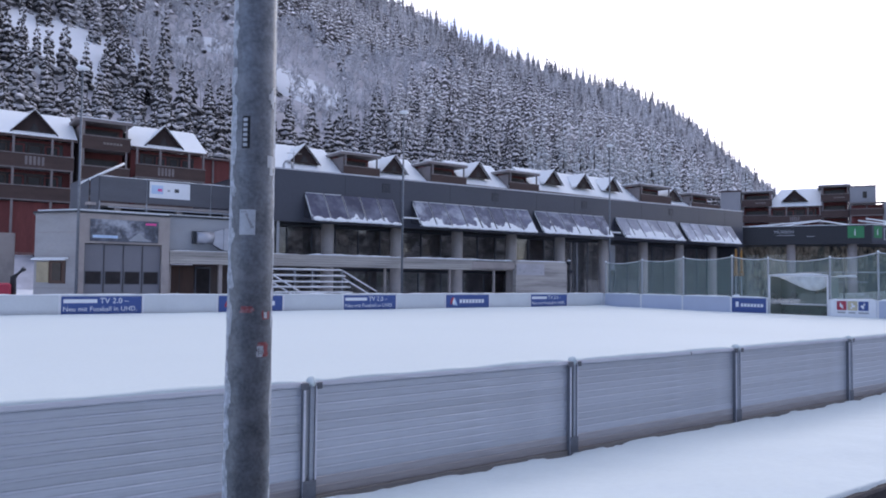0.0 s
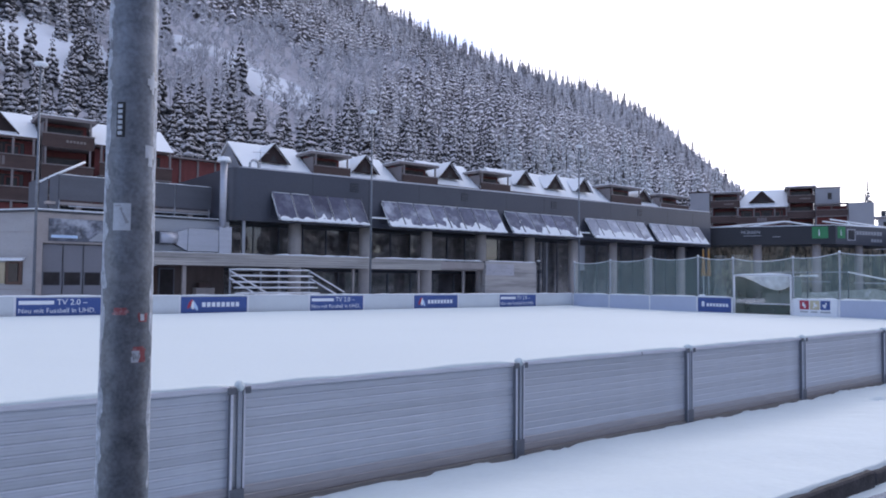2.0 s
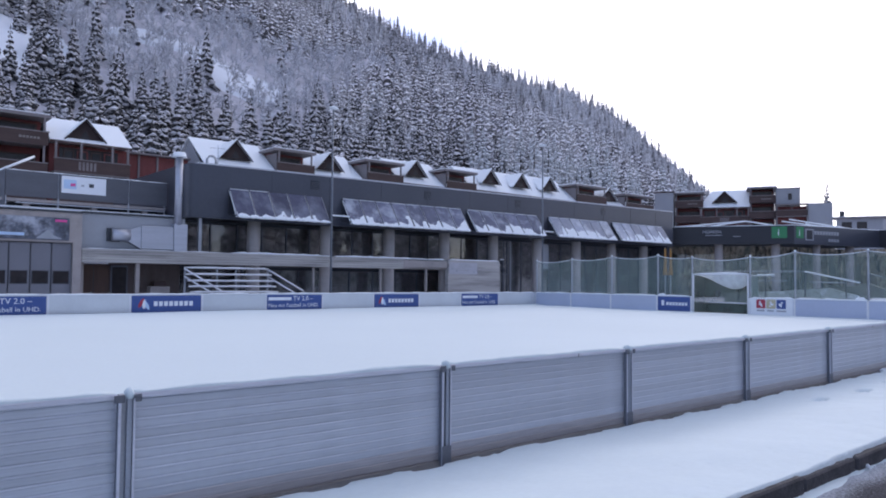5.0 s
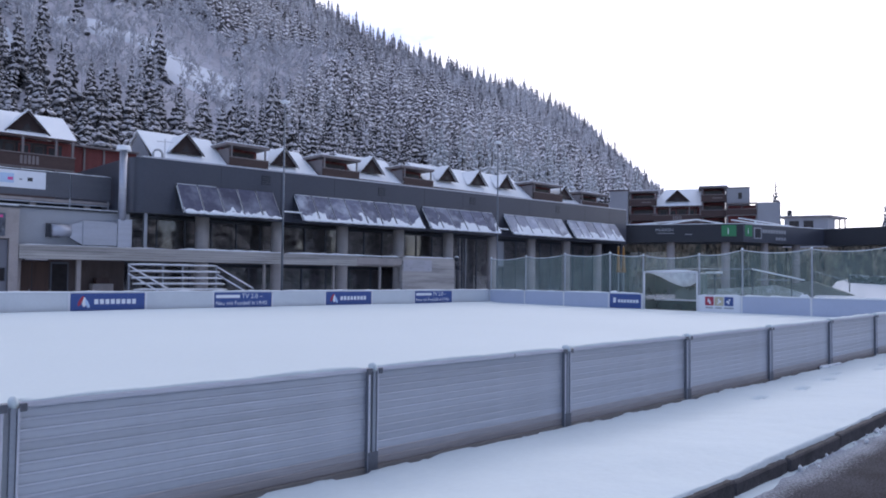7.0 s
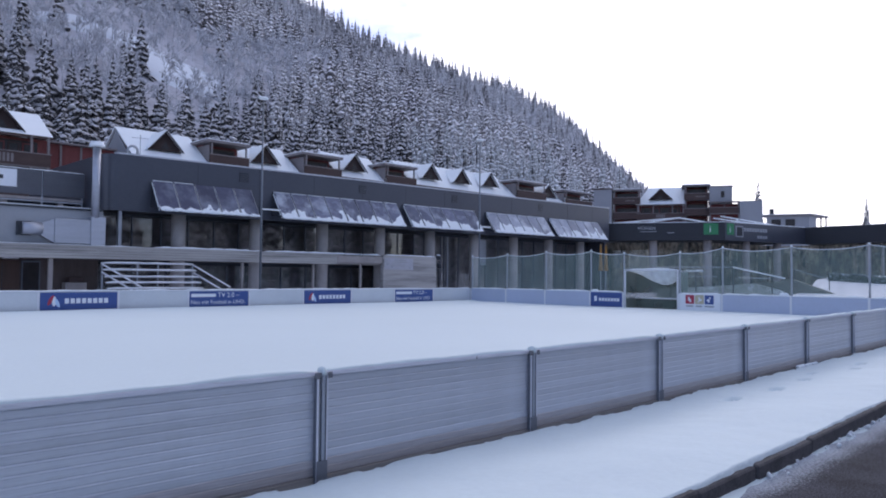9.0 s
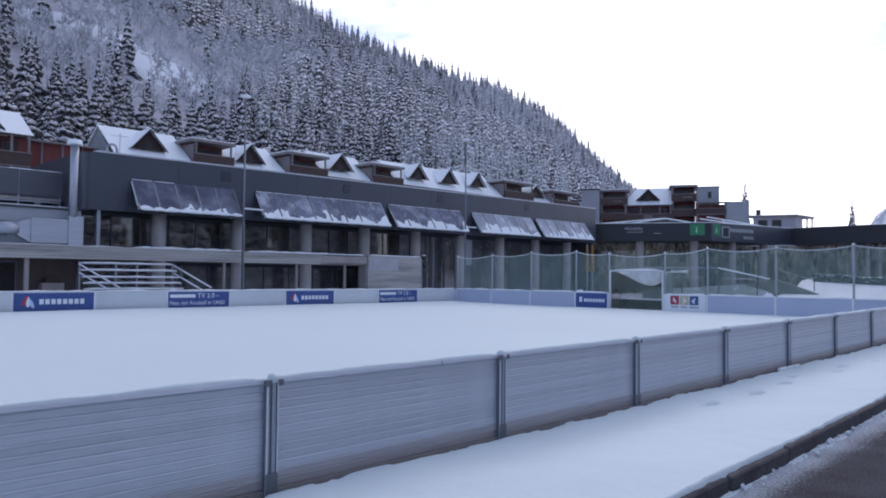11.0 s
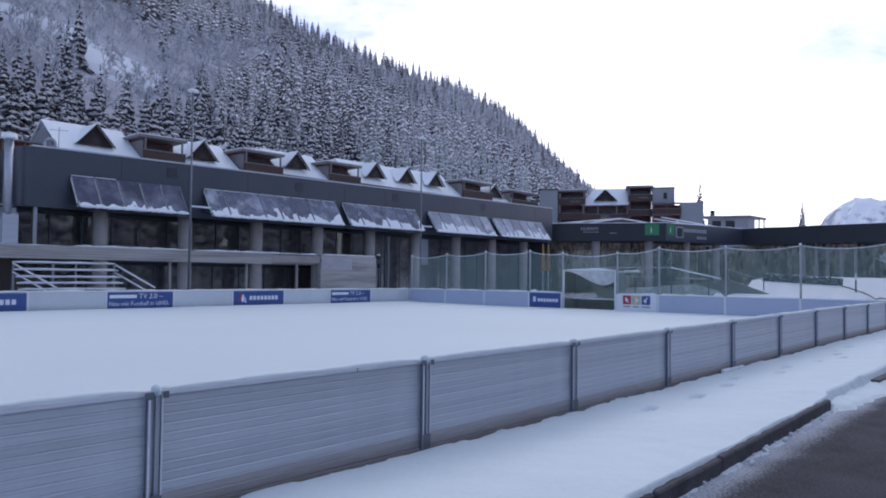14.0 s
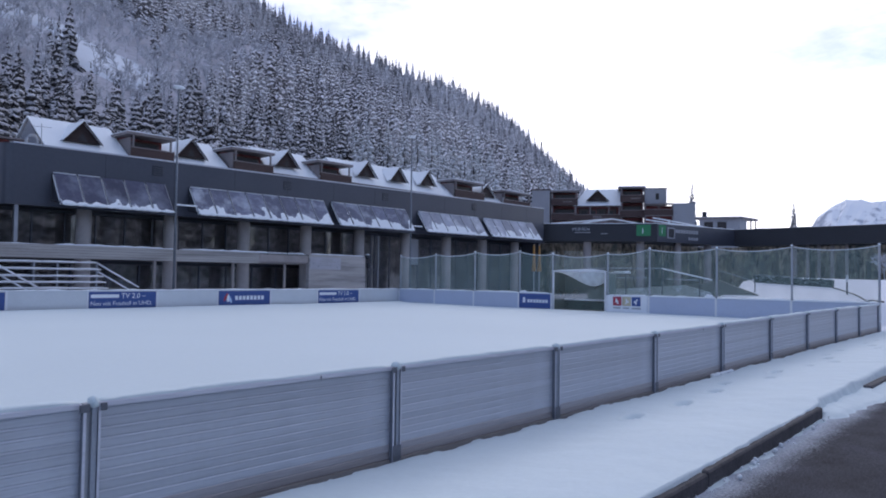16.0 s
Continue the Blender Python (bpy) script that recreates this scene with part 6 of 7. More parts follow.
def balcony_tower(x0, x1, zt, levels, low=5.0, depth=9.0):
    """Flat-roofed bay between the houses with open balconies."""
    h = thing("balcony_bay", "flat-roofed timber bay with deep balconies", "house", (x0 + x1) / 2, CY, low, "timber balcony bays")
    part("wall", boxed(x0 + 0.1, x1 - 0.1, CY + 1.6, CY + depth, low, zt - 0.1), M["red_wood"], h)
    part("side_wall", boxed(x0, x0 + 0.09, CY - 0.3, CY + depth, low, zt - 0.3), M["beam"], h)
    part("roof", boxed(x0 - 0.5, x1 + 0.3, CY - 0.7, CY + depth, zt - 0.09, zt + 0.18), M["beam"], h, "flat roof with a grey timber edge")
    part("roof_snow", boxed(x0 - 0.4, x1 + 0.2, CY - 0.6, CY + depth - 0.1, zt + 0.184, zt + 0.3), M["snow"], h)
    for s in range(levels):
        z = zt - 0.1 - 2.75 * s
        win = part("window", boxed(x0 + 0.4, x1 - 0.4, CY + 1.53, CY + 1.59, z - 1.9, z - 0.25), M["dark_wood"], h)
        part("pane", boxed(x0 + 0.6, x1 - 0.6, CY + 1.5, CY + 1.525, z - 1.7, z - 0.4), M["dark_pane"], win)
        bal = part("balcony_parapet", boxed(x0 - 0.1, x1 + 0.1, CY - 0.72, CY - 0.64, z - 2.45, z - 1.3), M["dark_wood"], h, "solid brown timber parapet")
        part("parapet_rail", boxed(x0 - 0.15, x1 + 0.15, CY - 0.76, CY - 0.6, z - 1.295, z - 1.2), M["beam"], bal)
        part("balcony_floor", boxed(x0, x1, CY - 0.63, CY + 1.5, z - 2.45, z - 2.3), M["beam"], h)
        if s == 0 and levels > 1:
            for k in range(6):
                part("carved_mark", boxed((x0 + x1) / 2 - 0.2 + 0.28 * k, (x0 + x1) / 2 + 0.0 + 0.28 * k, CY - 0.735, CY - 0.722, z - 1.95, z - 1.75), M["yellow_plank"], bal)
    for xx in (x0 + 0.2, x1 - 0.2):
        part("timber_post", boxed(xx - 0.08, xx + 0.08, CY - 0.6, CY - 0.45, low, zt - 0.1), M["beam"], h)
    return h


first = chalet(-6.5, 3.5, -1.5, 14.0, 16.1, 4.0, 2)
part("plinth", boxed(-6.4, 3.45, CY - 0.2, CY + 0.78, 4.0, 8.4), M["dark_wood"], first, "dark brown boarded plinth")
retaining_wall = thing("retaining_wall", "bare concrete retaining wall below the houses", "wall", -2, 50, 0)
part("wall", boxed(-14, 4.7, 50.0, 50.4, 0, 4.5, bevel=0.02), M["concrete"], retaining_wall)
for x in (-9.5, -5.0, -0.5, 3.0):
    part("joint", boxed(x, x + 0.04, 49.985, 49.998, 0, 4.48), M["dark_concrete"], retaining_wall)
second = chalet(3.6, 11.35, 8.0, 14.0, 16.0, 4.0, 2)
part("plinth", boxed(3.65, 11.3, CY - 0.2, CY + 0.6, 4.0, 8.35), M["red_wood"], second, "dark red boarded plinth")
balcony_tower(11.6, 15.6, 16.0, 3, 4.0)
chalet(15.9, 22.95, 18.95, 14.05, 16.0, 4.0, 3)
low_link = thing("link_wall", "low red-brown timber link between the houses", "house", 26, CY, 4)
part("wall", boxed(22.9, 29.2, CY + 2, CY + 8, 4.0, 14.0), M["red_wood"], low_link)
part("roof", boxed(22.8, 29.3, CY + 1.4, CY + 8.2, 14.01, 14.16), M["beam"], low_link)
for x in (24.2, 26.0, 27.8):
    part("pilaster", boxed(x, x + 0.18, CY + 1.9, CY + 1.99, 4.0, 14.0), M["beam"], low_link)
chalet(30.0, 37.9, 33.6, 13.5, 16.0, 5.0, 1)
balcony_tower(38.0, 42.4, 15.9, 1)
chalet(41.8, 49.5, 45.05, 13.5, 16.05, 5.0, 1)
balcony_tower(49.8, 54.9, 16.05, 1)
chalet(55.0, 63.0, 57.7, 13.9, 16.6, 5.0, 1)
balcony_tower(62.2, 67.2, 16.2, 1)
chalet(67.0, 74.0, 70.9, 14.1, 16.9, 5.0, 1)
chalet(74.0, 80.0, 77.0, 14.1, 16.9, 5.0, 1)
chalet(80.0, 88.5, 83.1, 14.1, 17.0, 5.0, 1)
balcony_tower(88.5, 95.5, 16.7, 1)
chalet(91.8, 103.5, 97.4, 14.2, 16.6, 5.0, 1, gw=2.5)
balcony_tower(101.0, 108.5, 16.3, 1, depth=3.0)


def turned(ob):
    """The houses at the valley's bend stand further back and face across the rink."""
    ob.matrix_basis = Matrix.Rotation(radians(-62.5), 4, "Z") @ Matrix.Translation((0, 68, 0)) @ ob.matrix_basis
    return ob


chimney = thing("stair_tower", "pale grey rendered stair tower", "tower", -12, CY, 5)
part("shaft", boxed(-13.9, -10.6, CY - 1, CY + 3, 5, 18.3), M["chalet_base"], chimney)
part("cap", boxed(-14.1, -10.4, CY - 1.2, CY + 3.2, 18.31, 18.5), M["dark_wood"], chimney)
turned(chimney)
turned(balcony_tower(-10.3, -5.6, 18.1, 3, depth=3.0))
turned(chalet(-6.4, 2.4, -1.95, 15.3, 17.9, 5.0, 3, gw=2.1, hip=2.2))
turned(balcony_tower(2.2, 6.3, 18.6, 4, depth=4.0))
annex = thing("annex", "pale grey rendered annex with a flat roof and lower balconies", "house", 9, CY, 5)
part("wall", boxed(6.4, 10.2, CY - 0.6, CY + 4, 5, 18.3), M["chalet_base"], annex)
part("cornice", boxed(6.3, 10.3, CY - 0.7, CY + 4.1, 18.31, 18.5), M["beam"], annex)
part("window", boxed(8.3, 8.9, CY - 0.64, CY - 0.605, 16.4, 17.5), M["dark_pane"], annex)
part("lower_block", boxed(11.3, 15.0, CY - 1.6, CY + 4, 5, 15.6), M["chalet_base"], annex)
part("balcony_wall", boxed(6.5, 11.2, CY - 0.7, CY - 0.62, 5, 15.2), M["red_wood"], annex)
part("balcony_roof", boxed(6.2, 11.25, CY - 2.0, CY - 0.72, 15.4, 15.6), M["beam"], annex)
for z in (8.0, 10.9, 13.5):
    rail = part("balcony_rail", boxed(6.4, 11.2, CY - 2.0, CY - 1.9, z, z + 0.95), M["dark_wood"], annex)
    part("rail_cap", boxed(6.35, 11.22, CY - 2.04, CY - 1.86, z + 0.955, z + 1.03), M["beam"], rail)
    part("balcony_floor", boxed(6.4, 11.2, CY - 1.89, CY - 0.71, z - 0.15, z), M["beam"], annex)
for x in (6.5, 8.8, 11.1):
    part("timber_post", boxed(x - 0.07, x + 0.07, CY - 1.86, CY - 1.72, 5, 15.39), M["beam"], annex)
turned(annex)
pavilion = thing("flat_pavilion", "long flat-roofed pavilion with slim posts", "building", 173, 61, 5)
part("roof_slab", prism(bmesh.new(), [(168.3, 66.4, 16.05), (172.0, 56.6, 16.05), (181.0, 56.0, 16.05), (180.0, 67.5, 16.05)], (0, 0, 0.4)), M["beam"], pavilion)
part("slab_snow", prism(bmesh.new(), [(168.6, 66.2, 16.455), (172.3, 56.9, 16.455), (180.7, 56.3, 16.455), (179.7, 67.2, 16.455)], (0, 0, 0.12)), M["snow"], pavilion)
pw = part("wall", prism(bmesh.new(), [(169.3, 65.4, 5), (172.7, 57.4, 5), (176.2, 57.1, 5), (178, 66, 5)], (0, 0, 11.04)), M["chalet_base"], pavilion)
for s in (0.12, 0.45):
    q = [Vector((169.25, 65.4, 0)).lerp(Vector((172.65, 57.4, 0)), s + d) for d in (0.0, 0.22)]
    part("window", prism(bmesh.new(), [(q[0].x, q[0].y, 13.4), (q[1].x, q[1].y, 13.4), (q[1].x, q[1].y, 15.4), (q[0].x, q[0].y, 15.4)], (-0.06, -0.03, 0)), M["dark_pane"], pw)
for x, y in ((177.6, 56.6), (180.4, 56.4)):
    part("roof_post", boxed(x - 0.13, x + 0.13, y - 0.13, y + 0.13, 5, 16.04), M["beam"], pavilion)
bm = bmesh.new()
tube(bm, [(170.0, 64.5, 16.3), (170.0, 64.5, 17.8)], 0.5, 0.5, 12)
part("vent_pipe", bm, M["dark_steel"], pavilion, smooth=True)

# ---------------------------------------------------------------- wooded hillside
CREST = ((-40, 30.0), (0, 29.5), (20, 25.6), (32, 20.8), (39, 17.8), (45.4, 15.65), (49.7, 14.3), (53.5, 12.6), (56, 10.35), (58, 8.35), (60.5, 6.0), (63, 4.6), (66, 3.2), (72, 2.2), (90, 1.6))


def crest_angle(a):
    for (a0, e0), (a1, e1) in zip(CREST, CREST[1:]):
        if a <= a1:
            return e0 + (e1 - e0) * (a - a0) / (a1 - a0)
    return CREST[-1][1]


def hill_range(a):
    r0 = 130 / max(0.36, math.cos(radians(a)))
    r1 = 520 + 2.0 * max(0, a - 20) + 6 * max(0, a - 50)
    return r0, r1


def hill_z(a, r):
    """Height of the slope at a bearing (degrees from +Y) and a distance from the rink's near side."""
    r0, r1 = hill_range(a)
    zc = 2 + r1 * math.tan(radians(crest_angle(a) + 0.35)) - 4
    t = (r - r0) / (r1 - r0)
    z0 = 6.0
    bumps = 3.0 * noise.noise((r * 0.02, a * 0.12, 0)) + 1.2 * noise.noise((r * 0.06, a * 0.4, 3))
    if t <= 1:
        return z0 + (zc - z0) * max(0, t) ** 1.3 + bumps * smooth01(t * 4) * (1 - 0.7 * smooth01((t - 0.8) * 5))
    return zc - (t - 1) * 260


bm = bmesh.new()
AZ = [-40 + 1.0 * i for i in range(131)]
rows = []
for i in range(49):
    row = []
    for a in AZ:
        r0, r1 = hill_range(a)
        t = i / 40
        r = r0 + (r1 - r0) * t
        row.append(bm.verts.new((r * math.sin(radians(a)), r * math.cos(radians(a)), hill_z(a, r) if i else -0.2)))
    rows.append(row)
for p, q in zip(rows, rows[1:]):
    for k in range(len(AZ) - 1):
        bm.faces.new((p[k], p[k + 1], q[k + 1], q[k]))
tagged(link_bm("hillside", bm, M["hill_snow"], True), "steep snowy hillside behind the village", "hillside", kind="structure")


def conifer(seed, height, radius, tiers, boughs, bare=0.05, droop=0.5, pillow=0.0, slim=0.75, width=1.0):
    """Vertices and faces of a crown of drooping boughs in uneven tiers, each with a hanging fringe and a cushion of snow."""
    rnd = random.Random(seed)
    v, f = [], []
    lean = [rnd.uniform(0.82, 1.18) for k in range(8)]     # some sides of a crown are fuller than others
    for t in range(tiers):
        s = t / (tiers - 1)
        z = height * (bare + (0.95 - bare) * s ** 0.95) + rnd.uniform(-0.12, 0.12) * height / tiers
        R = (radius * (1 - s) ** slim + 0.16) * (0.92 if t % 2 else 1.05) * rnd.uniform(0.88, 1.1)
        n = max(4, int(boughs * (1 - 0.5 * s)))
        ph = rnd.uniform(0, 6.28)
        for k in range(n):
            if rnd.random() < 0.08:
                continue
            a = ph + 6.283 * k / n + rnd.uniform(-0.3, 0.3)
            L = R * rnd.uniform(0.72, 1.1) * lean[int(a / 0.7854) % 8]
            w = (L * rnd.uniform(0.34, 0.52) + 0.12) * width
            zz = z + rnd.uniform(-0.26, 0.26) * height / tiers
            d = droop * L * rnd.uniform(0.6, 1.4)
            ca, sa = math.cos(a), math.sin(a)

            def P(r, side, dz):
                return (ca * r - sa * side, sa * r + ca * side, zz + dz)

            b = len(v)
            h = 0.34 * L + 0.12
            v += [P(0.1 * L, 0, 0.2 * L), P(0.62 * L, 0, 0.1 * L - 0.35 * d), P(1.0 * L, 0, -0.9 * d),
                  P(0.55 * L, w * 0.85, -0.02 * L - 0.5 * d), P(0.55 * L, -w * 0.85, -0.02 * L - 0.5 * d),
                  P(0.92 * L, w * 0.6, -0.03 * L - 0.95 * d), P(0.92 * L, -w * 0.6, -0.03 * L - 0.95 * d)]
            f += [(b, b + 4, b + 1), (b, b + 1, b + 3), (b + 1, b + 6, b + 2), (b + 1, b + 4, b + 6), (b + 1, b + 2, b + 5), (b + 1, b + 5, b + 3)]
            if pillow and rnd.random() < 0.86:
                c, q = len(v), pillow * rnd.uniform(0.7, 1.3)
                rm, hz = 0.74 * L, -0.42 * d
                for rr, hh in ((1.0, -0.04), (0.7, 0.1)):
                    for m in range(6):
                        u, w2 = math.cos(1.047 * m) * rr, math.sin(1.047 * m) * rr
                        v.append(P(rm + u * 0.38 * L * q, w2 * w * 0.95 * q, hz - u * 0.34 * d * q + hh * L * q))
                v.append(P(rm, 0, hz + 0.15 * L * q))
                for m in range(6):
                    n2 = (m + 1) % 6
                    f.extend([(c + m, c + n2, c + 6 + n2, c + 6 + m), (c + 6 + m, c + 6 + n2, c + 12)])
            c = len(v)
            v += [P(1.0 * L, 0, -0.9 * d - 0.01), P(0.92 * L, w * 0.6, -0.04 * L - 0.95 * d), P(0.92 * L, -w * 0.6, -0.04 * L - 0.95 * d),
                  P(0.55 * L, w * 0.85, -0.03 * L - 0.5 * d), P(0.55 * L, -w * 0.85, -0.03 * L - 0.5 * d),
                  P(0.8 * L, w * 0.25, -d - h), P(0.8 * L, -w * 0.25, -d - h * 0.8), P(0.45 * L, 0, -0.5 * d - h * 1.2)]
            f += [(c, c + 5, c + 1), (c, c + 2, c + 6), (c, c + 6, c + 5), (c + 1, c + 5, c + 3), (c + 2, c + 4, c + 6), (c + 3, c + 5, c + 7), (c + 4, c + 7, c + 6)]
    b = len(v)
    for k in range(5):
        v.append((0.16 * math.cos(k * 1.257), 0.16 * math.sin(k * 1.257), height * 0.91))
    v.append((0, 0, height * 1.02))
    f += [(b + k, b + (k + 1) % 5, b + 5) for k in range(5)]
    return v, f


def far_conifer(seed, height, radius, tiers, tips):
    """A far-off conifer: ragged skirts of boughs, one above the other, each tip hanging at its own length."""
    rnd = random.Random(seed)
    v, f = [], []
    for t in range(tiers):
        s = t / (tiers - 1)
        z = height * (0.12 + 0.84 * s) + rnd.uniform(-0.25, 0.25) * height / tiers
        R = (radius * (1 - s) ** 0.8 + 0.14) * rnd.uniform(0.82, 1.15)
        b, ph = len(v), rnd.uniform(0, 6.28)
        v.append((rnd.uniform(-0.1, 0.1), rnd.uniform(-0.1, 0.1), z + 0.75 * height / tiers))
        for k in range(2 * tips):
            a = ph + 3.1416 * k / tips + rnd.uniform(-0.12, 0.12)
            q = R * (rnd.uniform(0.7, 1.2) if k % 2 else rnd.uniform(0.28, 0.55))
            v.append((q * math.cos(a), q * math.sin(a), z - q * rnd.uniform(0.35, 0.75) - (0.0 if k % 2 else 0.25 * R)))
        f += [(b, b + 1 + k, b + 1 + (k + 1) % (2 * tips)) for k in range(2 * tips)]
    b = len(v)
    for k in range(4):
        v.append((0.15 * math.cos(k * 1.571), 0.15 * math.sin(k * 1.571), height * 0.9))
    v.append((0, 0, height * 1.05))
    f += [(b + k, b + (k + 1) % 4, b + 4) for k in range(4)]
    return v, f


def bare_tree(seed, height, twigs, thick=1.0):
    """Vertices and faces of a leafless frosted tree: forking limbs ending in fine sprays that fill a rounded crown."""
    rnd = random.Random(seed)
    v, f = [], []

    def stick(p, q, r0, r1):
        d = (q - p).normalized()
        u = d.cross(Vector((0.3, 0.2, 1)) if abs(d.z) < 0.95 else Vector((1, 0, 0))).normalized()
        w = d.cross(u)
        b = len(v)
        for c, r in ((p, r0), (q, r1)):
            for k in range(3):
                v.append(tuple(c + r * (math.cos(2.094 * k) * u + math.sin(2.094 * k) * w)))
        for k in range(3):
            f.append((b + k, b + (k + 1) % 3, b + 3 + (k + 1) % 3, b + 3 + k))

    def grow(p, d, length, r, depth):
        q = p + d * length
        r = max(r, 0.062 * thick)
        stick(p, q, r, max(r * 0.6, 0.035 * thick))
        if depth == 0:
            return
        for k in range(3 if depth > 1 else twigs):
            nd = (d + Vector((rnd.uniform(-1, 1), rnd.uniform(-1, 1), rnd.uniform(-0.35, 0.55)))).normalized()
            grow(p + d * length * rnd.uniform(0.4, 1.0), nd, length * rnd.uniform(0.55, 0.78), r * 0.6, depth - 1)

    grow(Vector((0, 0, -0.3)), Vector((rnd.uniform(-0.06, 0.06), 0.02, 1)).normalized(), height * 0.36, height * 0.014, 4)
    return v, f


def mesh_of(name, v, f, material):
    me = bpy.data.meshes.new(name)
    me.from_pydata(v, [], f)
    me.materials.append(material)
    return me


def trunk_mesh(height):
    bm = bmesh.new()
    tube(bm, [(0, 0, -0.8), (0, 0, height * 0.5), (0, 0, height * 0.95)], height * 0.014, 0.03, 7)
    me = bpy.data.meshes.new("trunk")
    bm.to_mesh(me)
    bm.free()
    me.materials.append(M["bark"])
    return me


# plan of the clearings: (x, y, half-length along x, half-width along y)
CLEARINGS = ((40, 266, 24, 23), (130, 281, 18, 15), (104, 299, 20, 6))
# the leafless belt across the slope: bearing, nearest and farthest distance
BELT = ((12, 285, 300), (13, 272, 322), (16, 238, 345), (18, 250, 346), (20, 248, 346), (23, 247, 372), (25, 244, 385), (27, 247, 365), (29, 258, 385), (30.5, 278, 395), (32, 335, 418), (34, 372, 440), (37, 430, 466), (38.5, 440, 450))


def in_clearing(x, y):
    return any(((x - cx) / a) ** 2 + ((y - cy) / b) ** 2 < 1 + 0.5 * noise.noise((x * 0.05, y * 0.05, 7)) for cx, cy, a, b in CLEARINGS)


def leafless(x, y):
    """Where frosted broad-leaved trees stand among the spruces."""
    a, r = math.degrees(math.atan2(x, y)), math.hypot(x, y)
    if a < BELT[0][0] or a > BELT[-1][0]:
        return False
    for (a0, n0, f0), (a1, n1, f1) in zip(BELT, BELT[1:]):
        if a <= a1:
            k = (a - a0) / (a1 - a0)
            wob = 12 * noise.noise((x * 0.03, y * 0.03, 5.0))
            return n0 + (n1 - n0) * k < r + wob < f0 + (f1 - f0) * k


for cx, cy, ca, cb in CLEARINGS:                       # open meadows between the trees
    bm = bmesh.new()
    rows = []
    for i in range(15):
        row = []
        for k in range(25):
            x, y = cx + ca * 1.25 * (k / 12 - 1), cy + cb * 1.25 * (i / 7 - 1)
            e = ((x - cx) / ca) ** 2 + ((y - cy) / cb) ** 2
            row.append(bm.verts.new((x, y, hill_z(math.degrees(math.atan2(x, y)), math.hypot(x, y)) + 1.3 - 2.2 * smooth01(e - 0.75 + 0.3 * noise.noise((x * 0.1, y * 0.1, 0))))))
        rows.append(row)
    for p, q in zip(rows, rows[1:]):
        for k in range(24):
            bm.faces.new((p[k], p[k + 1], q[k + 1], q[k]))
    tagged(link_bm("meadow", bm, M["plaza_snow"], True), "open snow meadow on the wooded slope", "meadow", kind="structure")

random.seed(77)
SITES = []
taken = {}
for tries in range(90000):
    a = random.uniform(-3, 60.5)
    r0, r1 = hill_range(a)
    r = r0 + 6 + (r1 + 14 - r0) * random.random() ** 0.7
    x, y = r * math.sin(radians(a)), r * math.cos(radians(a))
    bare = leafless(x, y)
    up = (r - r0) / (r1 - r0)
    gap = 5.4 if bare else 6.2 - 1.9 * smooth01((up - 0.1) / 0.7)
    cell = (int(x // 7.0), int(y // 7.0))
    if any((x - px) ** 2 + (y - py) ** 2 < gap * gap for i in (-1, 0, 1) for j in (-1, 0, 1) for px, py in taken.get((cell[0] + i, cell[1] + j), ())):
        continue
    if in_clearing(x, y) and random.random() < 0.985:
        continue
    if bare and 22.5 < a < 27.8 and 256 < r < 300 and random.random() < 0.93:
        continue
    taken.setdefault(cell, []).append((x, y))
    SITES.append((r, a, x, y, hill_z(a, r), bare))
SITES.sort(key=lambda q: q[0] - hill_range(q[1])[0])

spruce_kinds = []
for k in range(8):
    v, f = conifer(100 + k, 17.0, 2.9 + 0.4 * (k % 3), 13 + k % 3, 10, pillow=0.9, droop=0.5 + 0.1 * (k % 2), slim=(0.7, 0.85, 0.78)[k % 3])
    spruce_kinds.append((mesh_of("crown", v, f, M["spruce"]), trunk_mesh(17.0)))
larch_kinds = []
for k in range(4):
    v, f = conifer(300 + k, 21.0, 2.6 + 0.3 * k, 24, 10, 0.1, 0.25, 0.4, 0.7, 0.5)
    larch_kinds.append((mesh_of("crown", v, f, M["larch"]), trunk_mesh(20.0)))
bare_kinds = []
for k in range(4):
    v, f = bare_tree(500 + k, 13.0, 11)
    bare_kinds.append(mesh_of("limb_crown", v, f, M["twig"]))


def plant_tree(kind, meshes, x, y, z, s, turn, label):
    t = tagged(new(kind), label, "tree", "trees on the hillside")
    t.matrix_basis = Matrix.Translation((x, y, z)) @ Matrix.Rotation(turn, 4, "Z") @ Matrix.Scale(s, 4)
    for name, me in meshes:
        ob = new(name, me)
        ob.parent = t


near = 0
WOODS = {kind: ([], []) for kind in ("dark", "spruce", "pale", "bare")}
mid_kinds = [conifer(700 + k, 16.5, 2.1 + 0.2 * k, 12, 7, droop=0.55, pillow=0.8, slim=0.85, width=0.85) for k in range(5)]
far_kinds = [conifer(730 + k, 16.5, 2.7 + 0.3 * (k % 3), 9, 6, droop=0.6, slim=0.75) for k in range(6)]
crest_kinds = [far_conifer(760 + k, 16.0, 2.9 + 0.4 * (k % 3), 8, 6) for k in range(7)]
bare_far = [bare_tree(800 + k, 12.0, 8, 1.3) for k in range(4)]


def stamp(wood, src, x, y, z, s, turn):
    vs, fs = WOODS[wood]
    b = len(vs)
    c, q = math.cos(turn) * s, math.sin(turn) * s
    vs.extend((x + c * p[0] - q * p[1], y + q * p[0] + c * p[1], z + s * p[2]) for p in src[0])
    fs.extend(tuple(b + i for i in face) for face in src[1])


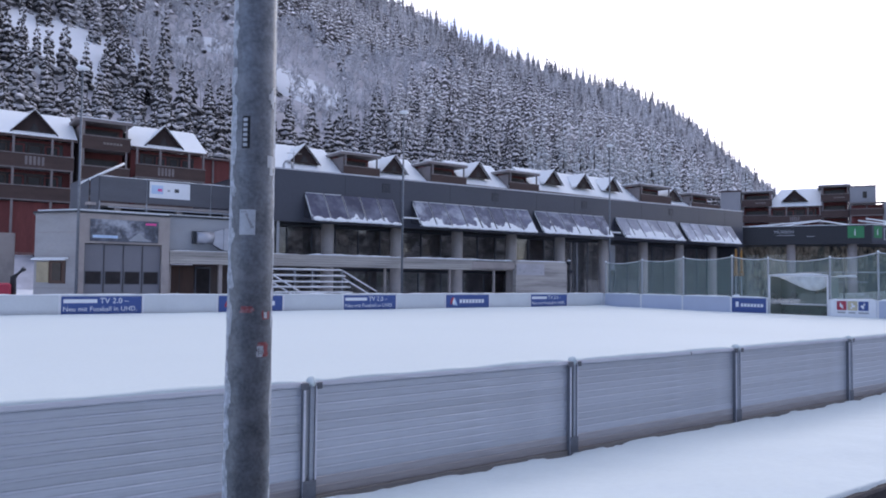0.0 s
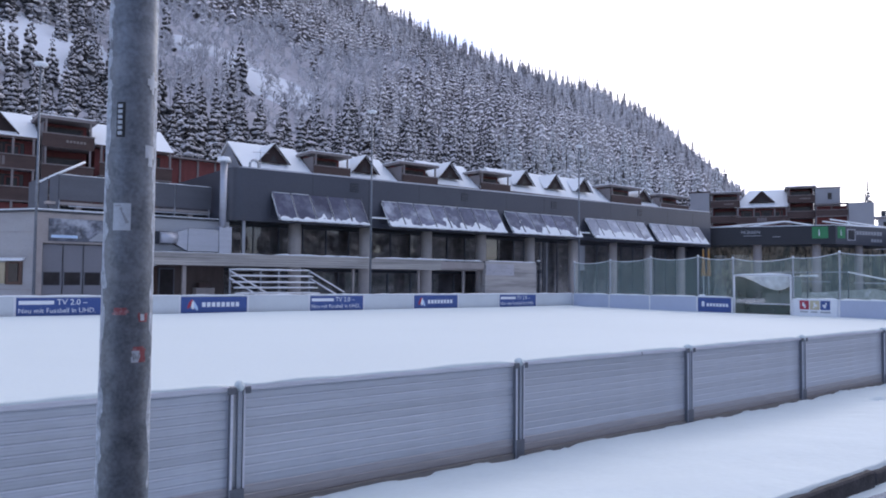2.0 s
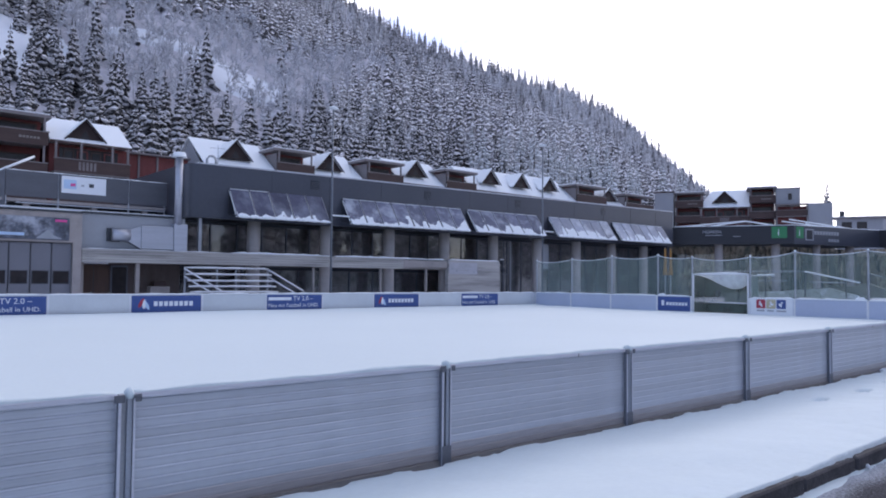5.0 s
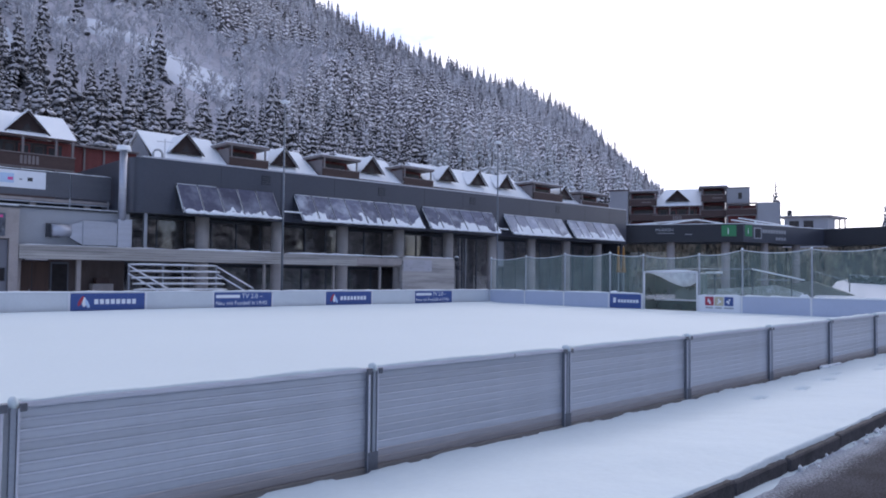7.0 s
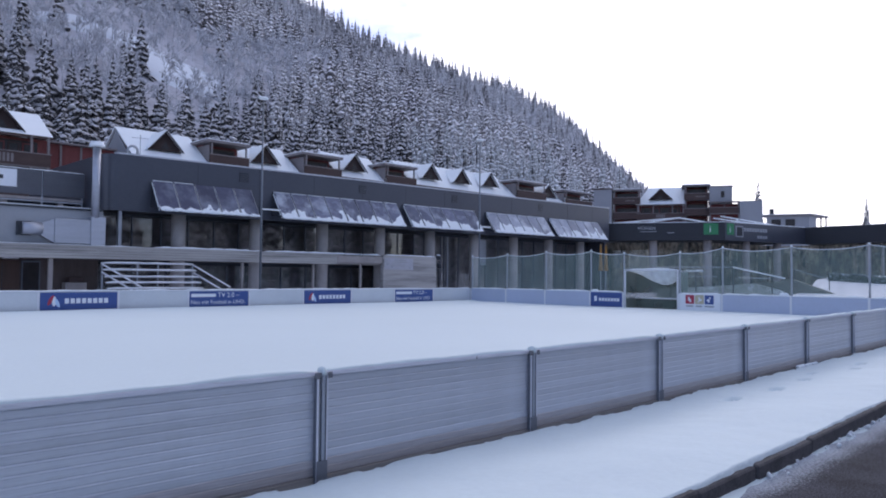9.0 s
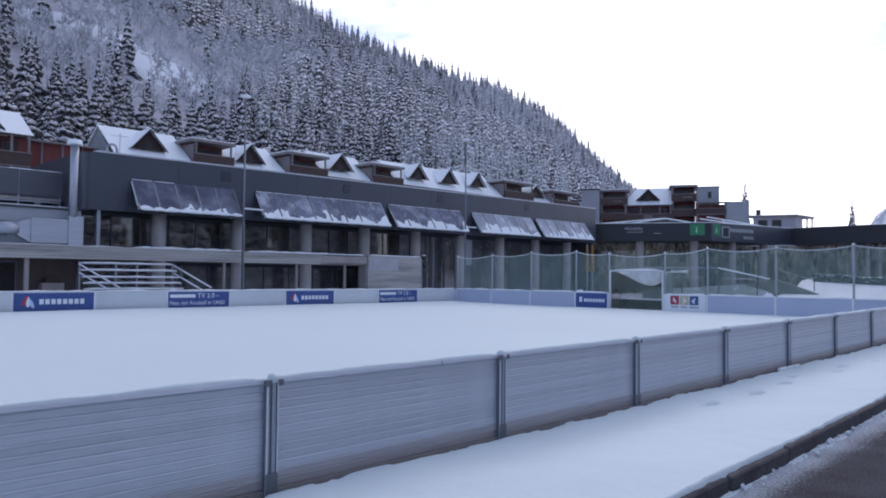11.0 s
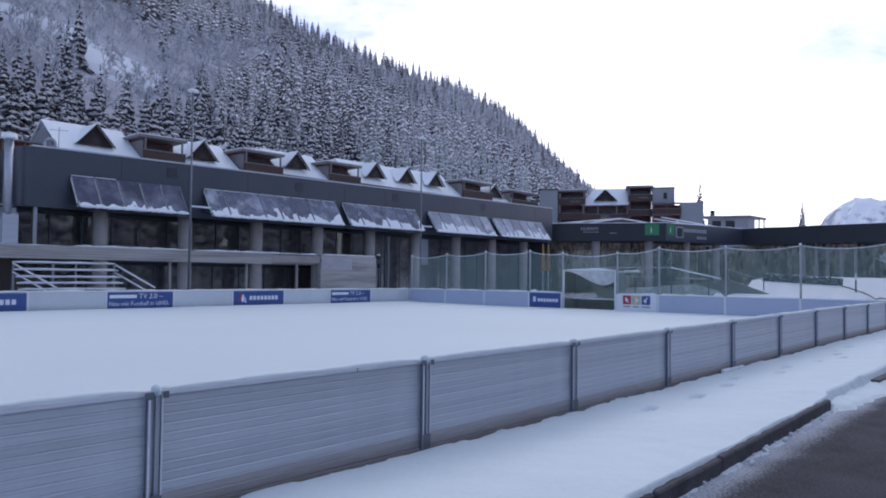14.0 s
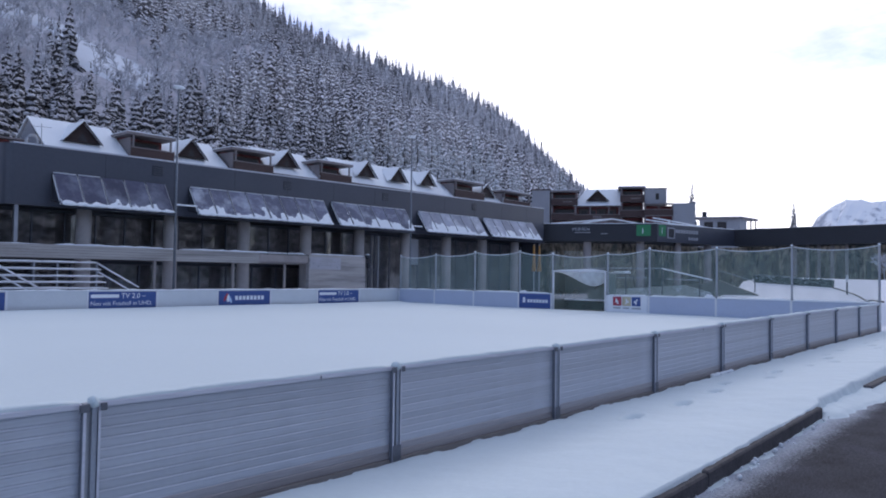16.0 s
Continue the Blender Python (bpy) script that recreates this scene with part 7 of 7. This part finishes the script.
for r, a, x, y, z, bare in SITES:
    turn = random.uniform(0, 6.28)
    s = random.uniform(0.95, 1.5)
    r0, r1 = hill_range(a)
    up = (r - r0) / (r1 - r0)
    if 14 < a < 30 and r < 235:
        s *= 1.02 - 0.12 * smooth01((a - 15) / 4)
    if a < 14 and r < 240:
        s *= 0.97 - 0.27 * smooth01((a - 4) / 3) * smooth01((r - 165) / 40)
    bare = bare and random.random() < 0.96
    frosty = random.random() < 0.95 * math.exp(-((a - 49.5) / 4.5) ** 2) * (1 - 0.5 * up) + 0.3 * smooth01((a - 52) / 4) + 0.22 * smooth01((up - 0.3) / 0.4)
    frosty = frosty and not (a < 43 and r < 290)
    if 26 < a < 46 and r > 245:
        frosty = frosty or random.random() < 0.33 + 0.9 * noise.noise((x * 0.035, y * 0.035, 9.0))
    if near < 290:
        near += 1
        if bare:
            plant_tree("bare_tree", [("limb_crown", random.choice(bare_kinds))], x, y, z, s, turn, "leafless tree white with hoar frost on the hillside")
        elif frosty:
            c, tr = random.choice(larch_kinds)
            plant_tree("larch", [("crown", c), ("trunk", tr)], x, y, z - 0.3, s * 1.22, turn, "tall pale larch thick with frost on the hillside")
        else:
            c, tr = random.choice(spruce_kinds)
            plant_tree("spruce", [("crown", c), ("trunk", tr)], x, y, z - 0.3, s, turn, "dark spruce with snow-laden boughs on the hillside")
    elif bare:
        stamp("bare", random.choice(bare_far), x, y, z, s, turn)
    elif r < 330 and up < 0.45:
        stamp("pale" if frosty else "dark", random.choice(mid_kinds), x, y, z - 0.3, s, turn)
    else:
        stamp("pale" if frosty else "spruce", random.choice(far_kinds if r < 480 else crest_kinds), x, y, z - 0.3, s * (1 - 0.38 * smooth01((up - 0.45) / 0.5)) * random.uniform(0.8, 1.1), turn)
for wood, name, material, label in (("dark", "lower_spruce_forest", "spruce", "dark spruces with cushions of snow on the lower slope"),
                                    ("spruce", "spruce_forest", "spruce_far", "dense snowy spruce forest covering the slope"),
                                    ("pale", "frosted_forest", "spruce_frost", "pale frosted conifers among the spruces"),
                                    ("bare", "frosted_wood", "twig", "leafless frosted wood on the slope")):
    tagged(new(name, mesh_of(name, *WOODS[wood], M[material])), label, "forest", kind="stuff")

# spruces on the valley side of the road, which the hall's windows mirror
random.seed(31)
for k in range(64):
    x, y = -40 + 2.9 * k + random.uniform(-1.2, 1.2), random.choice((-26.0, -31.0, -37.0)) + random.uniform(-2, 2)
    c, tr = random.choice(spruce_kinds)
    plant_tree("spruce", [("crown", c), ("trunk", tr)], x, y, -0.3, random.uniform(0.8, 1.25), random.uniform(0, 6.28), "dark snowy spruce across the road")

# two lone spruces beyond the information building
v, f = conifer(911, 15.0, 1.75, 20, 9, 0.0, 0.5, 0.4, 0.8, 0.7)
lone = (mesh_of("crown", v, f, M["spruce"]), trunk_mesh(15.0))
for x, y, z, s in ((208.0, 82.7, 11.4, 1.25), (262.0, 70.0, 14.6, 0.95)):
    plant_tree("spruce", [("crown", lone[0]), ("trunk", lone[1])], x, y, z, s, 0.4, "dark snowy spruce beyond the flat roofs")
for x, y, s in ((81.5, 13.6, 0.3), (81.0, 12.9, 0.27)):
    plant_tree("bare_tree", [("limb_crown", bare_kinds[2])], x, y, 2.1, s, 1.2, "frosted leafless tree in front of the black fascia")

# ---------------------------------------------------------------- distant peak
bm = bmesh.new()
rows = []
for i in range(19):
    row = []
    for k in range(61):
        a = 71 + 0.3 * k
        r = 2500 + 60 * i
        e = 6.05 * smooth01((a - 72.6) / 5.8) ** 0.75 - 0.3 * smooth01((a - 78.6) / 2) - 1.2 * smooth01((a - 84) / 14) + 0.14 * noise.noise((a * 1.1, 0, 0)) + 0.1 * noise.noise((a * 4.1, 1, 0))
        z = 2 + r * math.tan(radians(max(0.05, e))) * (1 - abs(i - 9) / 9.0) ** 0.75 - 20 + (22 * noise.noise((a * 1.3, i * 0.7, 2)) + 12 * noise.noise((a * 4, i * 1.7, 2))) * (1 - 0.6 * (i == 9))
        row.append(bm.verts.new((r * math.sin(radians(a)), r * math.cos(radians(a)), z)))
    rows.append(row)
for p, q in zip(rows, rows[1:]):
    for k in range(60):
        bm.faces.new((p[k], p[k + 1], q[k + 1], q[k]))
tagged(link_bm("backdrop", bm, M["rock"], False), "distant snowy rock peak", "mountain", kind="structure")
